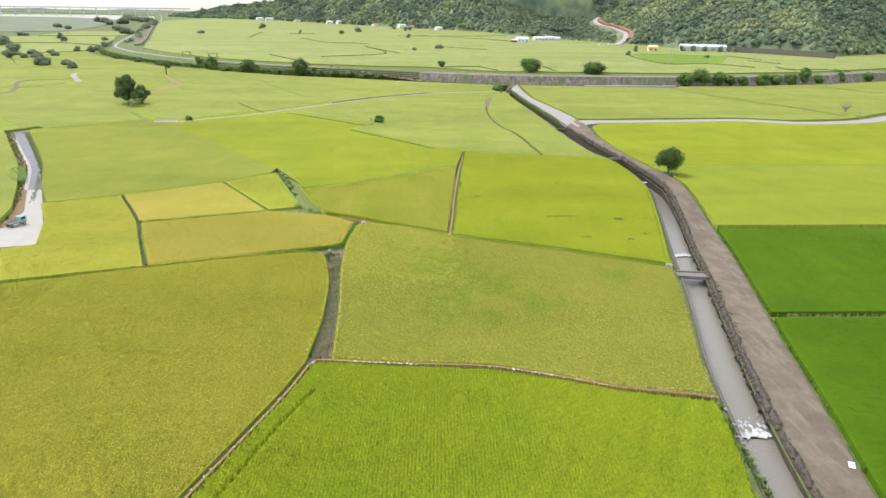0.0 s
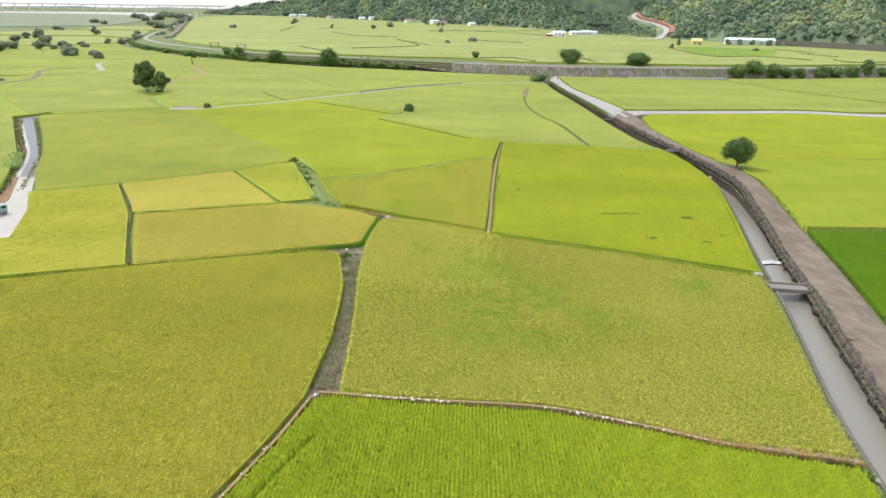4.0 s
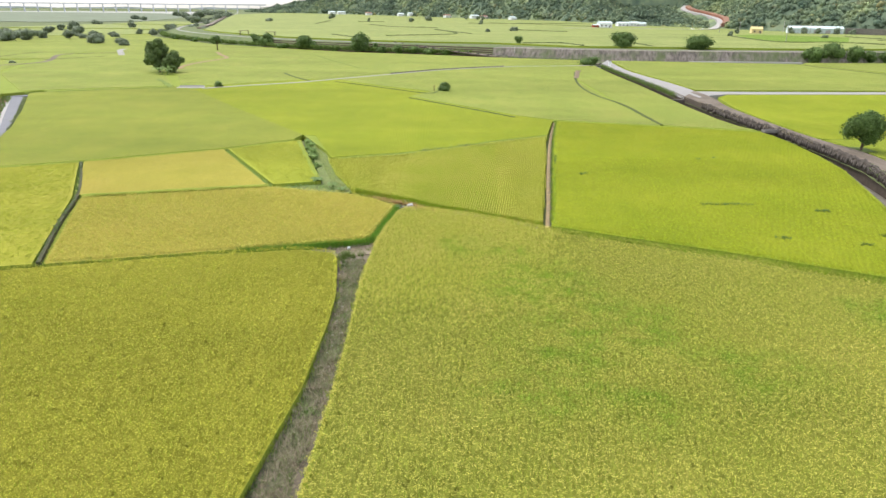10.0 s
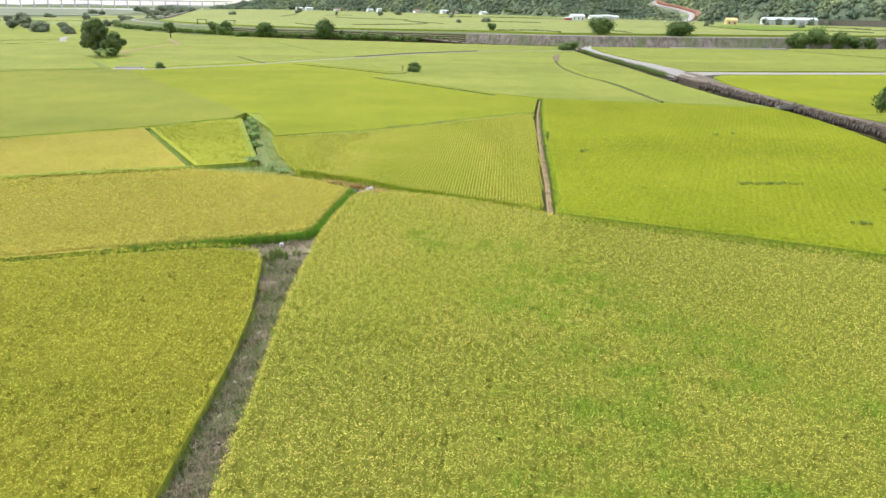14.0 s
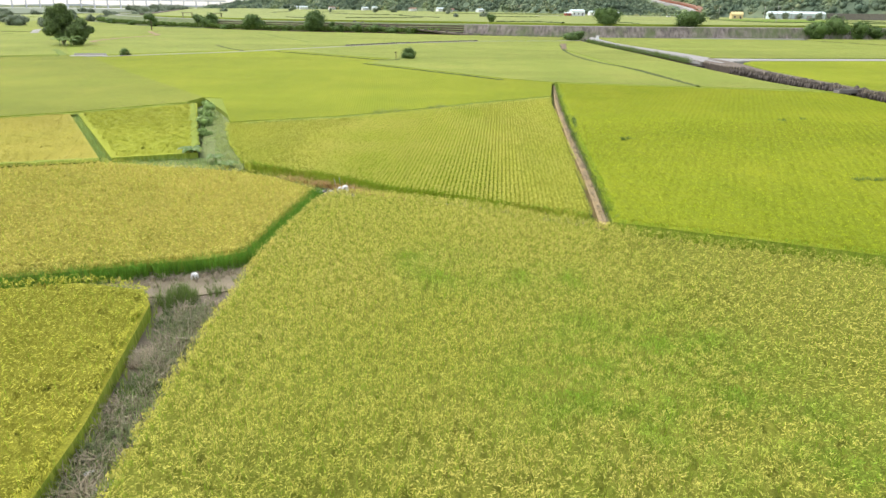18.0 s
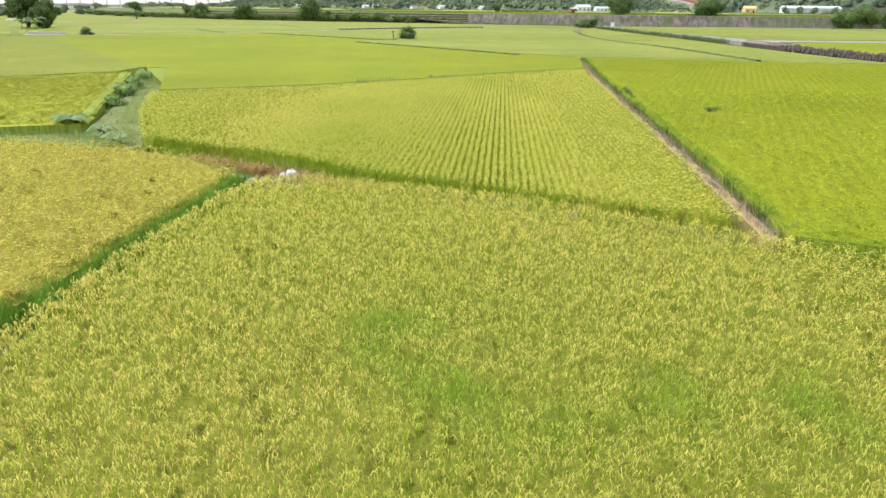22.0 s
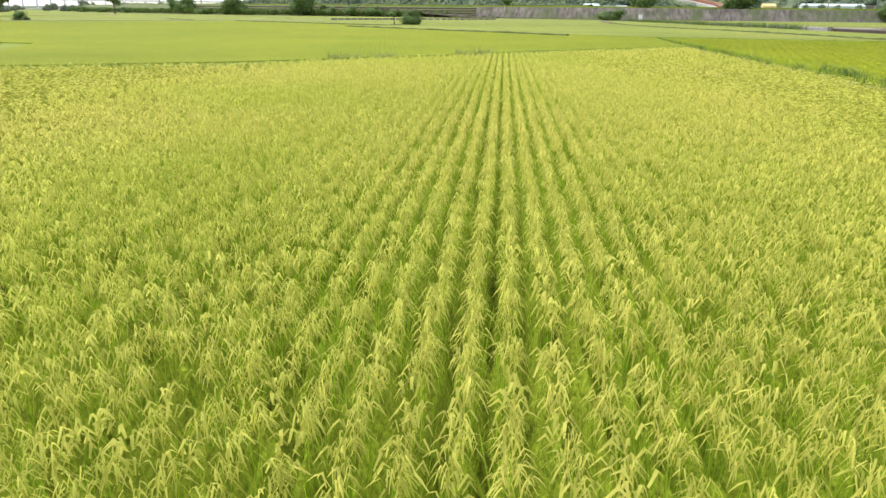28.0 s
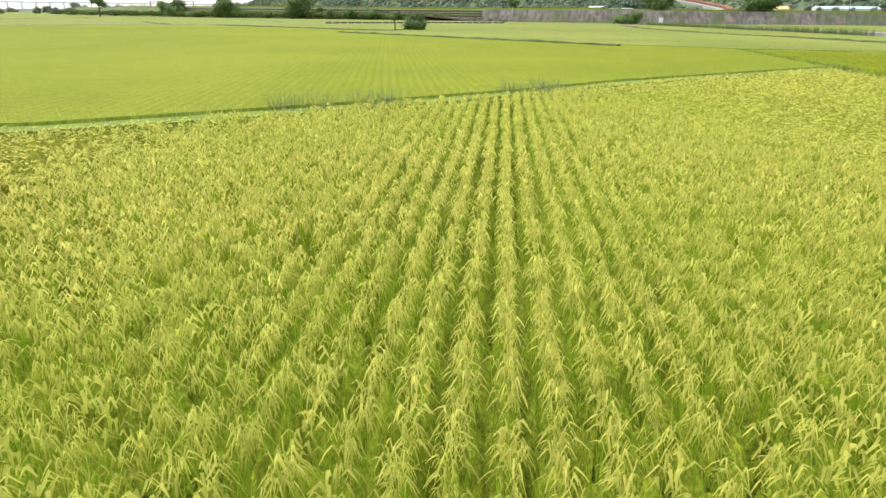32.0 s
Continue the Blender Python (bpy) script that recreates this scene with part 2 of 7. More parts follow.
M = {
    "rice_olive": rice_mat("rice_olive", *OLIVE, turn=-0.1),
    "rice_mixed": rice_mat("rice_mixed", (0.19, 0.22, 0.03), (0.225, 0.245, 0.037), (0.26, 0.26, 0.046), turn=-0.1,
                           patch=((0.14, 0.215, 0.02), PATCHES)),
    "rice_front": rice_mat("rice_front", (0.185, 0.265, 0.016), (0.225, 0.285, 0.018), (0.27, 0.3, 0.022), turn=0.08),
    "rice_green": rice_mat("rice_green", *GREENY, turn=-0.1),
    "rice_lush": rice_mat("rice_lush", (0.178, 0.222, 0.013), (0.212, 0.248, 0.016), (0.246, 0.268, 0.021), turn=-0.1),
    # light green rice farther off, some distance haze in its raised blue
    "rice_pale_haze": rice_mat("rice_pale_haze", (0.178, 0.222, 0.04), (0.218, 0.252, 0.05), (0.264, 0.275, 0.062), turn=-0.1),
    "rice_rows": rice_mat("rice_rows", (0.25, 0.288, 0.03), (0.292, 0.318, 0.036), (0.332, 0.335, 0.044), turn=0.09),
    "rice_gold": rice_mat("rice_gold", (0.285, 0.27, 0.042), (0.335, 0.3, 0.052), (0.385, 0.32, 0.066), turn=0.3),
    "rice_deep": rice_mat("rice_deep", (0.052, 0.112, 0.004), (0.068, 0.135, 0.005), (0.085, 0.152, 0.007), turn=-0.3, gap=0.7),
    # upper and river plain rice, paled and blued by painted distance haze
    "rice_far_haze": rice_mat("rice_far_haze", (0.19, 0.232, 0.068), (0.232, 0.264, 0.082), (0.28, 0.29, 0.1), turn=0.2, rows=1.0, gap=0.8),
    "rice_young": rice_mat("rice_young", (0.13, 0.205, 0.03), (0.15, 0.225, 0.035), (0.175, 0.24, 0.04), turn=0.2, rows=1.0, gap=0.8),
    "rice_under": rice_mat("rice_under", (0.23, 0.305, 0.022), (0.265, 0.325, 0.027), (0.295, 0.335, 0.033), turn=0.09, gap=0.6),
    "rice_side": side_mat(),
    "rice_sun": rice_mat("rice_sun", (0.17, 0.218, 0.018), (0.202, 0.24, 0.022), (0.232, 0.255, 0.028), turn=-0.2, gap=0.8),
    "soil": plain("soil", (0.125, 0.15, 0.06), 0.95, 0.5, 0.8),
    "concrete": worn_concrete(),
    "concrete_pale": plain("concrete_pale", (0.38, 0.36, 0.33), 0.85, 0.15, 0.4),
    "lane_grey": plain("lane_grey", (0.3, 0.285, 0.265), 0.9, 0.18, 0.5),
    "asphalt": plain("asphalt", (0.2, 0.2, 0.21), 0.9, 0.2, 0.5),
    "stone": plain("stone", (0.085, 0.072, 0.06), 0.9, 0.5, 1.5),
    "wall_dark": plain("wall_dark", (0.085, 0.068, 0.052), 0.92, 0.55, 1.1, grain=3.5, relief=0.9),
    "stone_dark": plain("stone_dark", (0.13, 0.12, 0.1), 0.9, 0.5, 1.2),
    "levee": plain("levee", (0.2, 0.17, 0.15), 0.95, 0.4, 0.4),
    "white_wall": plain("white_wall", (0.75, 0.76, 0.74), 0.6, 0.08, 0.5, relief=0.1),
    "bark": plain("bark", (0.12, 0.09, 0.06), 0.9, 0.4, 4),
    "blade": rice_plant_mat("blade", (0.22, 0.38, 0.02), (0.36, 0.49, 0.035)),
    "panicle": rice_plant_mat("panicle", (0.49, 0.545, 0.075), (0.66, 0.6, 0.15), None, (0.72, 1.12)),
    "panicle_mixed": rice_plant_mat("panicle_mixed", (0.49, 0.495, 0.078), (0.635, 0.555, 0.155), ((0.2, 0.39, 0.025), PATCHES), (0.6, 1.35)),
    "panicle_olive": rice_plant_mat("panicle_olive", (0.5, 0.515, 0.065), (0.62, 0.57, 0.1), None, (0.65, 1.25)),
    "panicle_gold": rice_plant_mat("panicle_gold", (0.49, 0.46, 0.085), (0.6, 0.52, 0.135), None, (0.65, 1.25)),
    "blade_front": rice_plant_mat("blade_front", (0.37, 0.5, 0.022), (0.5, 0.58, 0.034)),
    "blade_lush": rice_plant_mat("blade_lush", (0.33, 0.43, 0.014), (0.44, 0.5, 0.024)),
    "grass": leaf_mat("grass", (0.09, 0.16, 0.03), (0.18, 0.24, 0.06), 0.3),
    "lush": leaf_mat("lush", (0.11, 0.26, 0.025), (0.21, 0.39, 0.05), 0.35),
    "weed_pale": leaf_mat("weed_pale", (0.2, 0.32, 0.085), (0.35, 0.45, 0.16), 0.35),
    "blade_edge": rice_plant_mat("blade_edge", (0.2, 0.33, 0.025), (0.38, 0.47, 0.05)),
    "straw_green": leaf_mat("straw_green", (0.28, 0.36, 0.1), (0.42, 0.47, 0.17), 0.35),
    "straw": leaf_mat("straw", (0.36, 0.3, 0.2), (0.52, 0.44, 0.31), 0.2),
    "grass_dry": leaf_mat("grass_dry", (0.25, 0.21, 0.14), (0.4, 0.34, 0.23), 0.2),
    "grass_rust": leaf_mat("grass_rust", (0.38, 0.24, 0.085), (0.58, 0.4, 0.16), 0.25),
    "grass_grey": leaf_mat("grass_grey", (0.15, 0.19, 0.07), (0.26, 0.29, 0.14), 0.3),
    "banana": leaf_mat("banana", (0.14, 0.24, 0.06), (0.3, 0.4, 0.13), 0.35, 0.4),
    # one pale tone for the river bed and for the hazed ground behind
    "sand_haze": plain("sand_haze", (0.38, 0.37, 0.34), 0.95, 0.15, 0.02, grain=2.0),
    "leaf": leaf_mat("leaf", (0.07, 0.125, 0.035), (0.15, 0.22, 0.06), 0.35),
    "leaf_old": leaf_mat("leaf_old", (0.1, 0.155, 0.05), (0.2, 0.265, 0.09), 0.4),
    # greyer, paler leaf for far trees: distance haze put into the colour
    "leaf_hazed": leaf_mat("leaf_hazed", (0.13, 0.165, 0.1), (0.21, 0.25, 0.155)),
    "forest": forest_mat(),
}


# ---- building helpers ----
def mesh_object(name, verts, faces, material, parent=None, label=""):
    me = bpy.data.meshes.new(name)
    me.from_pydata(verts, [], faces)
    me.update()
    if material:
        me.materials.append(material)
    ob = new(name, me)
    if parent:
        ob.parent = parent
    if label:
        ob["label"] = label
    return ob


def fast_mesh(name, verts, quads, material, parent=None, mats=None, slots=None):
    """A mesh from numpy arrays: verts (n, 3), faces (m, 3) or (m, 4)."""
    c = quads.shape[1]
    me = bpy.data.meshes.new(name)
    nv, nf = len(verts), len(quads)
    me.vertices.add(nv)
    me.vertices.foreach_set("co", np.ascontiguousarray(verts, dtype=np.float32).ravel())
    me.loops.add(nf * c)
    me.polygons.add(nf)
    me.polygons.foreach_set("loop_start", np.arange(0, nf * c, c, dtype=np.int32))
    me.loops.foreach_set("vertex_index", np.ascontiguousarray(quads, dtype=np.int32).ravel())
    for mm in (mats or [material]):
        me.materials.append(mm)
    if slots is not None:
        me.polygons.foreach_set("material_index", np.ascontiguousarray(slots, dtype=np.int32))
    me.update(calc_edges=True)
    ob = new(name, me)
    if parent:
        ob.parent = parent
    return ob


def part(name, bm, material, parent, label=""):
    me = bpy.data.meshes.new(name)
    bm.to_mesh(me)
    bm.free()
    me.materials.append(material)
    ob = new(name, me)
    ob.parent = parent
    if label:
        ob["label"] = label
    return ob


def thing(name, label, category, group="", at=(0, 0, 0), turn=0.0, kind=""):
    ob = new(name)
    ob.matrix_world = pose(*at, 0, 0, turn)
    return tagged(ob, label, category, group, kind)


def slab(name, outline, z0, z1, material, parent=None):
    n = len(outline)
    v = [(x, y, z0) for x, y in outline] + [(x, y, z1) for x, y in outline]
    f = [tuple(range(n, 2 * n))] + [(i, (i + 1) % n, n + (i + 1) % n, n + i) for i in range(n)]
    return mesh_object(name, v, f, material, parent)


def smooth_line(pts, step=2.0):
    """A Catmull-Rom line through plan points, resampled."""
    p = [Vector(q) for q in pts]
    p = [2 * p[0] - p[1]] + p + [2 * p[-1] - p[-2]]
    out = []
    for i in range(1, len(p) - 2):
        k = max(1, int((p[i + 1] - p[i]).length / step))
        for j in range(k):
            t = j / k
            a, b, c, d = p[i - 1], p[i], p[i + 1], p[i + 2]
            out.append(0.5 * ((2 * b) + (c - a) * t + (2 * a - 5 * b + 4 * c - d) * t * t + (3 * b - a - 3 * c + d) * t ** 3))
    out.append(p[-2])
    return out


def offset(line, d):
    """The line moved d to its left."""
    out = []
    for i, p in enumerate(line):
        a, b = line[max(0, i - 1)], line[min(len(line) - 1, i + 1)]
        t = (b - a).normalized()
        out.append(Vector((p.x - t.y * d, p.y + t.x * d)))
    return out


def ribbon(name, left, right, z, thick, material, parent=None, zs=None):
    """A slab between two plan lines of equal length."""
    n = len(left)
    v, f = [], []
    for i in range(n):
        h = zs[i] if zs else z
        v += [(left[i].x, left[i].y, h), (right[i].x, right[i].y, h), (left[i].x, left[i].y, h - thick), (right[i].x, right[i].y, h - thick)]
    for i in range(n - 1):
        a, b = 4 * i, 4 * i + 4
        f += [(a, a + 1, b + 1, b), (a + 2, a, b, b + 2), (a + 1, a + 3, b + 3, b + 1)]
    f += [(0, 2, 3, 1), (4 * n - 4, 4 * n - 3, 4 * n - 1, 4 * n - 2)]
    return mesh_object(name, v, f, material, parent)


# ---- the plan ----
CANAL_WEST = [(24.0, 2.0), (27.7, 23.3), (29.6, 32.4), (31.9, 43.8), (36.9, 61.4), (40.6, 76.2), (44.3, 90.0), (47.7, 103.0), (50.1, 113.0), (51.0, 122.0), (51.3, 131.0), (50.9, 138.5), (48.6, 146.0), (46.9, 155.0), (45.9, 172.5), (45.6, 190.0), (45.0, 216.0), (43.5, 249.0), (42.5, 288.0)]
CANAL_EAST = [(28.5, 2.0), (31.3, 23.3), (33.2, 33.1), (36.9, 48.2), (41.6, 66.0), (44.6, 78.6), (47.8, 91.0), (51.0, 104.0), (53.2, 114.5), (53.3, 122.0), (53.0, 131.0), (52.6, 138.5), (51.2, 149.0), (50.2, 162.0), (49.4, 176.0), (48.8, 190.0), (48.0, 216.0), (46.0, 249.0), (45.0, 288.0)]
ROAD_EAST = [(31.5, 2.0), (36.7, 24.4), (39.0, 33.0), (43.1, 50.1), (46.6, 63.1), (49.7, 74.9), (53.4, 93.0), (56.8, 109.0), (57.9, 118.0), (57.8, 125.4), (56.3, 132.0), (55.1, 143.7), (54.4, 159.4), (54.3, 173.0), (56.0, 188.0), (55.8, 200.0), (54.5, 219.0), (50.0, 262.0), (51.5, 310.0)]


def road_z(y):
    """The road climbs from the level of the fields to a low embankment."""
    t = min(1.0, max(0.0, (y - 78) / 34))
    return 0.2 + 0.9 * t * t * (3 - 2 * t)


FOOT = [(-900, 2400), (-618, 1650), (-430, 1076), (-326, 762), (-277, 604), (-252, 530), (-236, 500), (-200, 449.5), (-156.5, 406), (-126.8, 382), (-96.4, 363), (-61, 349), (-33, 340), (3, 326), (43, 317), (80, 314), (133, 317), (171, 323), (224, 338), (284, 365), (420, 440), (800, 640), (2600, 1500)]
RISE = 4.5
DIP = -0.95

# ---- ground: one sheet, cut along the canal, raised behind the levee ----
from mathutils.geometry import delaunay_2d_cdt


def build_ground():
    foot = [Vector(p) for p in FOOT]
    top = offset(foot, 11.0)
    far = [(-4000, -700), (4000, -700), (4000, 4600), (-4000, 4600)]
    west, east = smooth_line(CANAL_WEST, 6), smooth_line(CANAL_EAST, 6)
    ring = west + east[::-1]
    pts = [Vector(p) for p in far]
    edges = [(0, 1), (1, 2), (2, 3), (3, 0)]
    heights = {}
    for line, z in ((foot, 0.0), (top, RISE)):
        k = len(pts)
        pts += line
        edges += [(k + i, k + i + 1) for i in range(len(line) - 1)]
    k = len(pts)
    pts += ring
    edges += [(k + i, k + (i + 1) % len(ring)) for i in range(len(ring))]
    co, _, tris, ov, _, _ = delaunay_2d_cdt(pts, edges, [], 0, 0.001)
    nf = len(foot)
    z = []
    for i, c in enumerate(co):
        o = ov[i][0] if ov[i] else 0
        if o < 4:
            z.append(0.0 if o in (0, 1) else RISE)
        elif o < 4 + nf:
            z.append(0.0)
        elif o < 4 + 2 * nf:
            z.append(RISE)
        else:
            z.append(0.0)
    poly = [(p.x, p.y) for p in ring]

    def inside(x, y):
        hit = False
        j = len(poly) - 1
        for i in range(len(poly)):
            (xi, yi), (xj, yj) = poly[i], poly[j]
            if (yi > y) != (yj > y) and x < (xj - xi) * (y - yi) / (yj - yi) + xi:
                hit = not hit
            j = i
        return hit
    keep = [t for t in tris if not inside(sum(co[i].x for i in t) / 3, sum(co[i].y for i in t) / 3)]
    ob = mesh_object("ground", [(c.x, c.y, z[i]) for i, c in enumerate(co)], [tuple(t) for t in keep], M["soil"])
    return tagged(ob, "grassy brown soil of the river plain", "ground", kind="structure")


build_ground()

# canal
WALL_IN = -0.3
west, east = smooth_line(CANAL_WEST, 2), smooth_line(CANAL_EAST, 2)


def resample(line, n):
    d = [0.0]
    for a, b in zip(line, line[1:]):
        d.append(d[-1] + (b - a).length)
    out, j = [], 0
    for i in range(n):
        s = d[-1] * i / (n - 1)
        while j < len(d) - 2 and d[j + 1] < s:
            j += 1
        f = (s - d[j]) / max(1e-6, d[j + 1] - d[j])
        out.append(line[j].lerp(line[j + 1], f))
    return out


NC = 160
west, east = resample(west, NC), resample(east, NC)
water_mat, wnt, wb = mat_nodes("canal_water")
wb.inputs["Base Color"].default_value = (0.19, 0.175, 0.145, 1)
wb.inputs["Roughness"].default_value = 0.28
wb.inputs["Specular IOR Level"].default_value = 0.5
bump(wnt, wb, noise_tex(wnt, 4.0, 4, 0.6, None, (1.0, 0.5, 1.0, -0.25)), 0.8, 0.09)
tagged(ribbon("canal_water", offset(west, 0.3), offset(east, -0.95), DIP, 0.2, water_mat, zs=[DIP - 0.75 * min(1, max(0, (p.y - 90) / 25)) for p in west]), "shallow grey-brown irrigation water in the canal", "water", kind="structure")
tagged(ribbon("canal_wall_west", west, offset(west, -0.35), 0.15, 2.9, M["stone_dark"]), "dark stained concrete wall of the canal", "wall", kind="structure")
tagged(ribbon("canal_wall_east", offset(east, WALL_IN), offset(east, WALL_IN - 0.55), 0.25, 3.6, M["wall_dark"], zs=[road_z(p.y) + 0.05 for p in east]), "rough stone wall between canal and road", "wall", kind="structure")
road_e = resample(smooth_line(ROAD_EAST, 2), NC)
tagged(ribbon("road", offset(east, WALL_IN - 0.55), road_e, 0.2, 1.4, M["concrete"], zs=[road_z(p.y) for p in east]), "worn grey-brown concrete farm road beside the canal", "road", kind="structure")
north = [k for k, p in enumerate(east) if p.y > 187]
tagged(ribbon("road_north", [offset(east, -0.1)[k] for k in north], [road_e[k] for k in north], 1.13, 0.5, M["lane_grey"]), "pale concrete road towards the levee", "road", kind="structure")
EAST_N = [(52.0, 204.0), (56.5, 203.6), (62.0, 204.1), (93.1, 207.5), (114.4, 209.5), (131.9, 204.9), (155.3, 209.0), (179.7, 223.0), (260.0, 268.0), (420.0, 350.0)]
EAST_S = [(52.5, 190.0), (57.0, 195.5), (62.0, 198.4), (92.0, 202.3), (112.5, 204.3), (130.5, 199.4), (156.5, 203.4), (182.5, 217.6), (262.0, 262.0), (422.0, 344.0)]
tagged(ribbon("road_east", resample(smooth_line([(x, y - 2.6) for x, y in EAST_N], 3), 90), resample(smooth_line([(x, y - 2.6) for x, y in EAST_S], 3), 90), 1.0, 1.1, M["lane_grey"], zs=[1.0 + 0.11 * max(0, 1 - k / 5) for k in range(90)]), "pale concrete farm lane between the fields", "road", kind="structure")

# ---- rice fields ----
OUTLINES = {}


def rice_field(outline, key, label, z=0.0, h=0.95, planted="", side="rice_side"):
    """A field as a bed of standing rice; planted fields carry single plants above a lower bed."""
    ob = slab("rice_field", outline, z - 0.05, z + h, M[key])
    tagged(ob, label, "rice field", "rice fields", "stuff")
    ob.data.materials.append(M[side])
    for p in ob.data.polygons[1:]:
        p.material_index = 1
    if planted:
        OUTLINES[planted] = (ob, outline)
    return ob


rice_field([(-25, 2), (-17.2, 24), (-15.1, 30), (-12.3, 38), (-10.7, 44), (-10.2, 54.1), (-10.6, 62.7), (-11.1, 67.3), (-12.6, 74.7), (-13.4, 76.0), (-16.3, 76.6), (-25.4, 74.3), (-37.5, 70.4), (-48, 66.7), (-85, 55), (-85, 0)], "rice_olive", "ripening olive-yellow rice with fine planted rows", h=0.55, planted="olive")
rice_field([(-8.0, 44.6), (-1.3, 43.6), (8.4, 42.9), (16, 40.5), (21, 38.6), (29.9, 37.0), (31.2, 43.8), (33, 50), (36, 61), (37.3, 66.5), (38, 70.2), (24, 76.8), (8.1, 83.4), (2.1, 86.6), (0.7, 87.5), (-1.2, 88.4), (-3.8, 89.2), (-6.1, 89.8), (-8.5, 90.0), (-9.6, 83.8), (-9.9, 79.7), (-9.9, 76.7), (-9.6, 68), (-9.0, 61.8), (-8.5, 55)], "rice_mixed", "ripening yellow-green rice with deep green patches", h=0.45, planted="mixed")
rice_field([(-24, 2), (23, 2), (27.0, 23.5), (28.8, 31), (29.6, 36.05), (21, 38.25), (16, 40.15), (8.4, 42.45), (-1.3, 43.25), (-8.3, 44.2), (-9.9, 43.7), (-11.6, 38), (-14.4, 30), (-16.4, 24)], "rice_front", "bright green young rice in straight rows", h=0.22, planted="front")
rice_field([(6.95, 84.6), (24.5, 77.6), (38.6, 71.2), (39, 73.5), (43.7, 90), (47.1, 103), (49.5, 113), (50.4, 122), (50.7, 131), (50.3, 138.5), (49.6, 141.6), (33.4, 145.6), (14.0, 149.6), (11.6, 131), (9.2, 107.3), (7.9, 93.4)], "rice_lush", "lush light green rice beside the canal", h=0.8, planted="lush")
rice_field([(-15.8, 96.9), (-10.0, 94.2), (-7.2, 92.6), (-4.9, 90.7), (-2.4, 89.9), (-1.1, 89.3), (0.9, 88.2), (2.3, 87.5), (6.2, 85.8), (8.0, 103), (10.7, 133.6), (0.5, 126.4), (-3.2, 123.0), (-7.6, 119.7), (-12.7, 116.3), (-22.4, 112.9), (-19.4, 104.5)], "rice_rows", "yellow-green heading rice in clear straight rows", h=0.1, planted="rows")
rice_field([(-38.9, 117.9), (-25.6, 98.0), (-20.2, 100.0), (-29.8, 125.8)], "rice_rows", "small plot of light yellow-green rice", h=0.82, planted="rows_b")
rice_field([(-55.3, 107.4), (-46.2, 91.3), (-26.4, 97.8), (-39.7, 117.8)], "rice_gold", "ripe golden rice nearly ready to cut", h=0.82, planted="gold_b")
rice_field([(-45.6, 90.8), (-37, 71.2), (-25.4, 75.0), (-16.3, 77.9), (-12.0, 79.3), (-10.7, 80.2), (-10.4, 83.2), (-9.6, 90.9), (-12.5, 93.6), (-16, 95.4), (-25.8, 97.4)], "rice_gold", "ripe golden rice with a green grassy edge", h=0.6, planted="gold")
rice_field([(-67.8, 101.3), (-62, 91.5), (-57, 79.5), (-61, 77.5), (-54.4, 65.3), (-37.6, 70.6), (-46.4, 90.4), (-55.9, 107.3)], "rice_olive", "yellow-green rice beside the concrete yard", h=0.82, planted="olive_b")
rice_field([(-74.0, 113.5), (-67.0, 102.0), (-55.5, 107.7), (-39.2, 118.1), (-31.0, 125.8), (-30.6, 130), (-52.9, 158.8), (-75.6, 189.9), (-83.5, 196.0), (-106, 182.6), (-110.5, 176), (-94, 150), (-83.2, 131.8)], "rice_green", "broad field of light green rice")
rice_field([(-28.2, 129.4), (-22.0, 113.2), (-12.9, 117.0), (-7.8, 120.4), (-3.4, 123.7), (0.3, 127.1), (10.9, 134.4), (13.3, 150.0), (6.5, 154.9), (-18.3, 182.2), (-14.2, 192.7), (-28.6, 203.2), (-44.6, 219.0), (-53, 217.2), (-74, 197), (-75.6, 189.9), (-52.9, 158.8), (-30.6, 130)], "rice_lush", "light green rice behind the banana hedge", h=0.93)
rice_field([(6.7, 155.2), (13.6, 150.3), (33.0, 146), (29.6, 186), (27.4, 229), (32.6, 261), (42, 286), (12.6, 275.4), (-28.9, 244.7), (-52, 218.1), (-44.0, 219.3), (-28.2, 203.7), (-14, 193), (-18.0, 182.6)], "rice_pale_haze", "light green rice round a lone bush")
rice_field([(33.6, 146.4), (49.2, 142.8), (47.6, 147), (46.3, 155), (45.3, 172), (44.8, 189), (44.2, 216), (42.6, 249), (42.0, 284), (33.6, 261), (28.4, 229), (30.4, 187)], "rice_pale_haze", "light green rice between a bund and the canal")
rice_field([(-74.6, 198.6), (-51.7, 218.9), (-28.9, 246.6), (12.6, 277.4), (41, 289.5), (40, 312), (3, 321), (-33, 335), (-61, 343), (-96, 357), (-127, 376), (-157, 400), (-133, 349), (-113.4, 306), (-115, 272), (-101.5, 236), (-83, 199)], "rice_pale_haze", "broad light green rice field below the levee")
rice_field([(-115.8, 180.6), (-84, 196.8), (-91, 209), (-104, 231), (-116, 272), (-114.6, 306), (-134, 349.6), (-158.5, 402), (-202, 445), (-239, 495), (-255, 525), (-290, 480), (-240, 400), (-177.5, 339), (-183, 313), (-176, 280), (-150, 220)], "rice_pale_haze", "light green rice beside the old trees")
rice_field([(-117.6, 176), (-100.6, 150), (-88.9, 132), (-78.8, 113.4), (-71.2, 98), (-68.4, 88), (-66, 78), (-64, 72), (-160, 50), (-260, 250), (-178, 277), (-152, 218)], "rice_pale_haze", "yellow-green rice behind the dirt yard")
rice_field([(-176.5, 281), (-184, 313), (-178.5, 340), (-241, 401), (-291, 481), (-420, 470), (-330, 300), (-262, 252)], "rice_pale_haze", "light green rice beyond the sunken track")
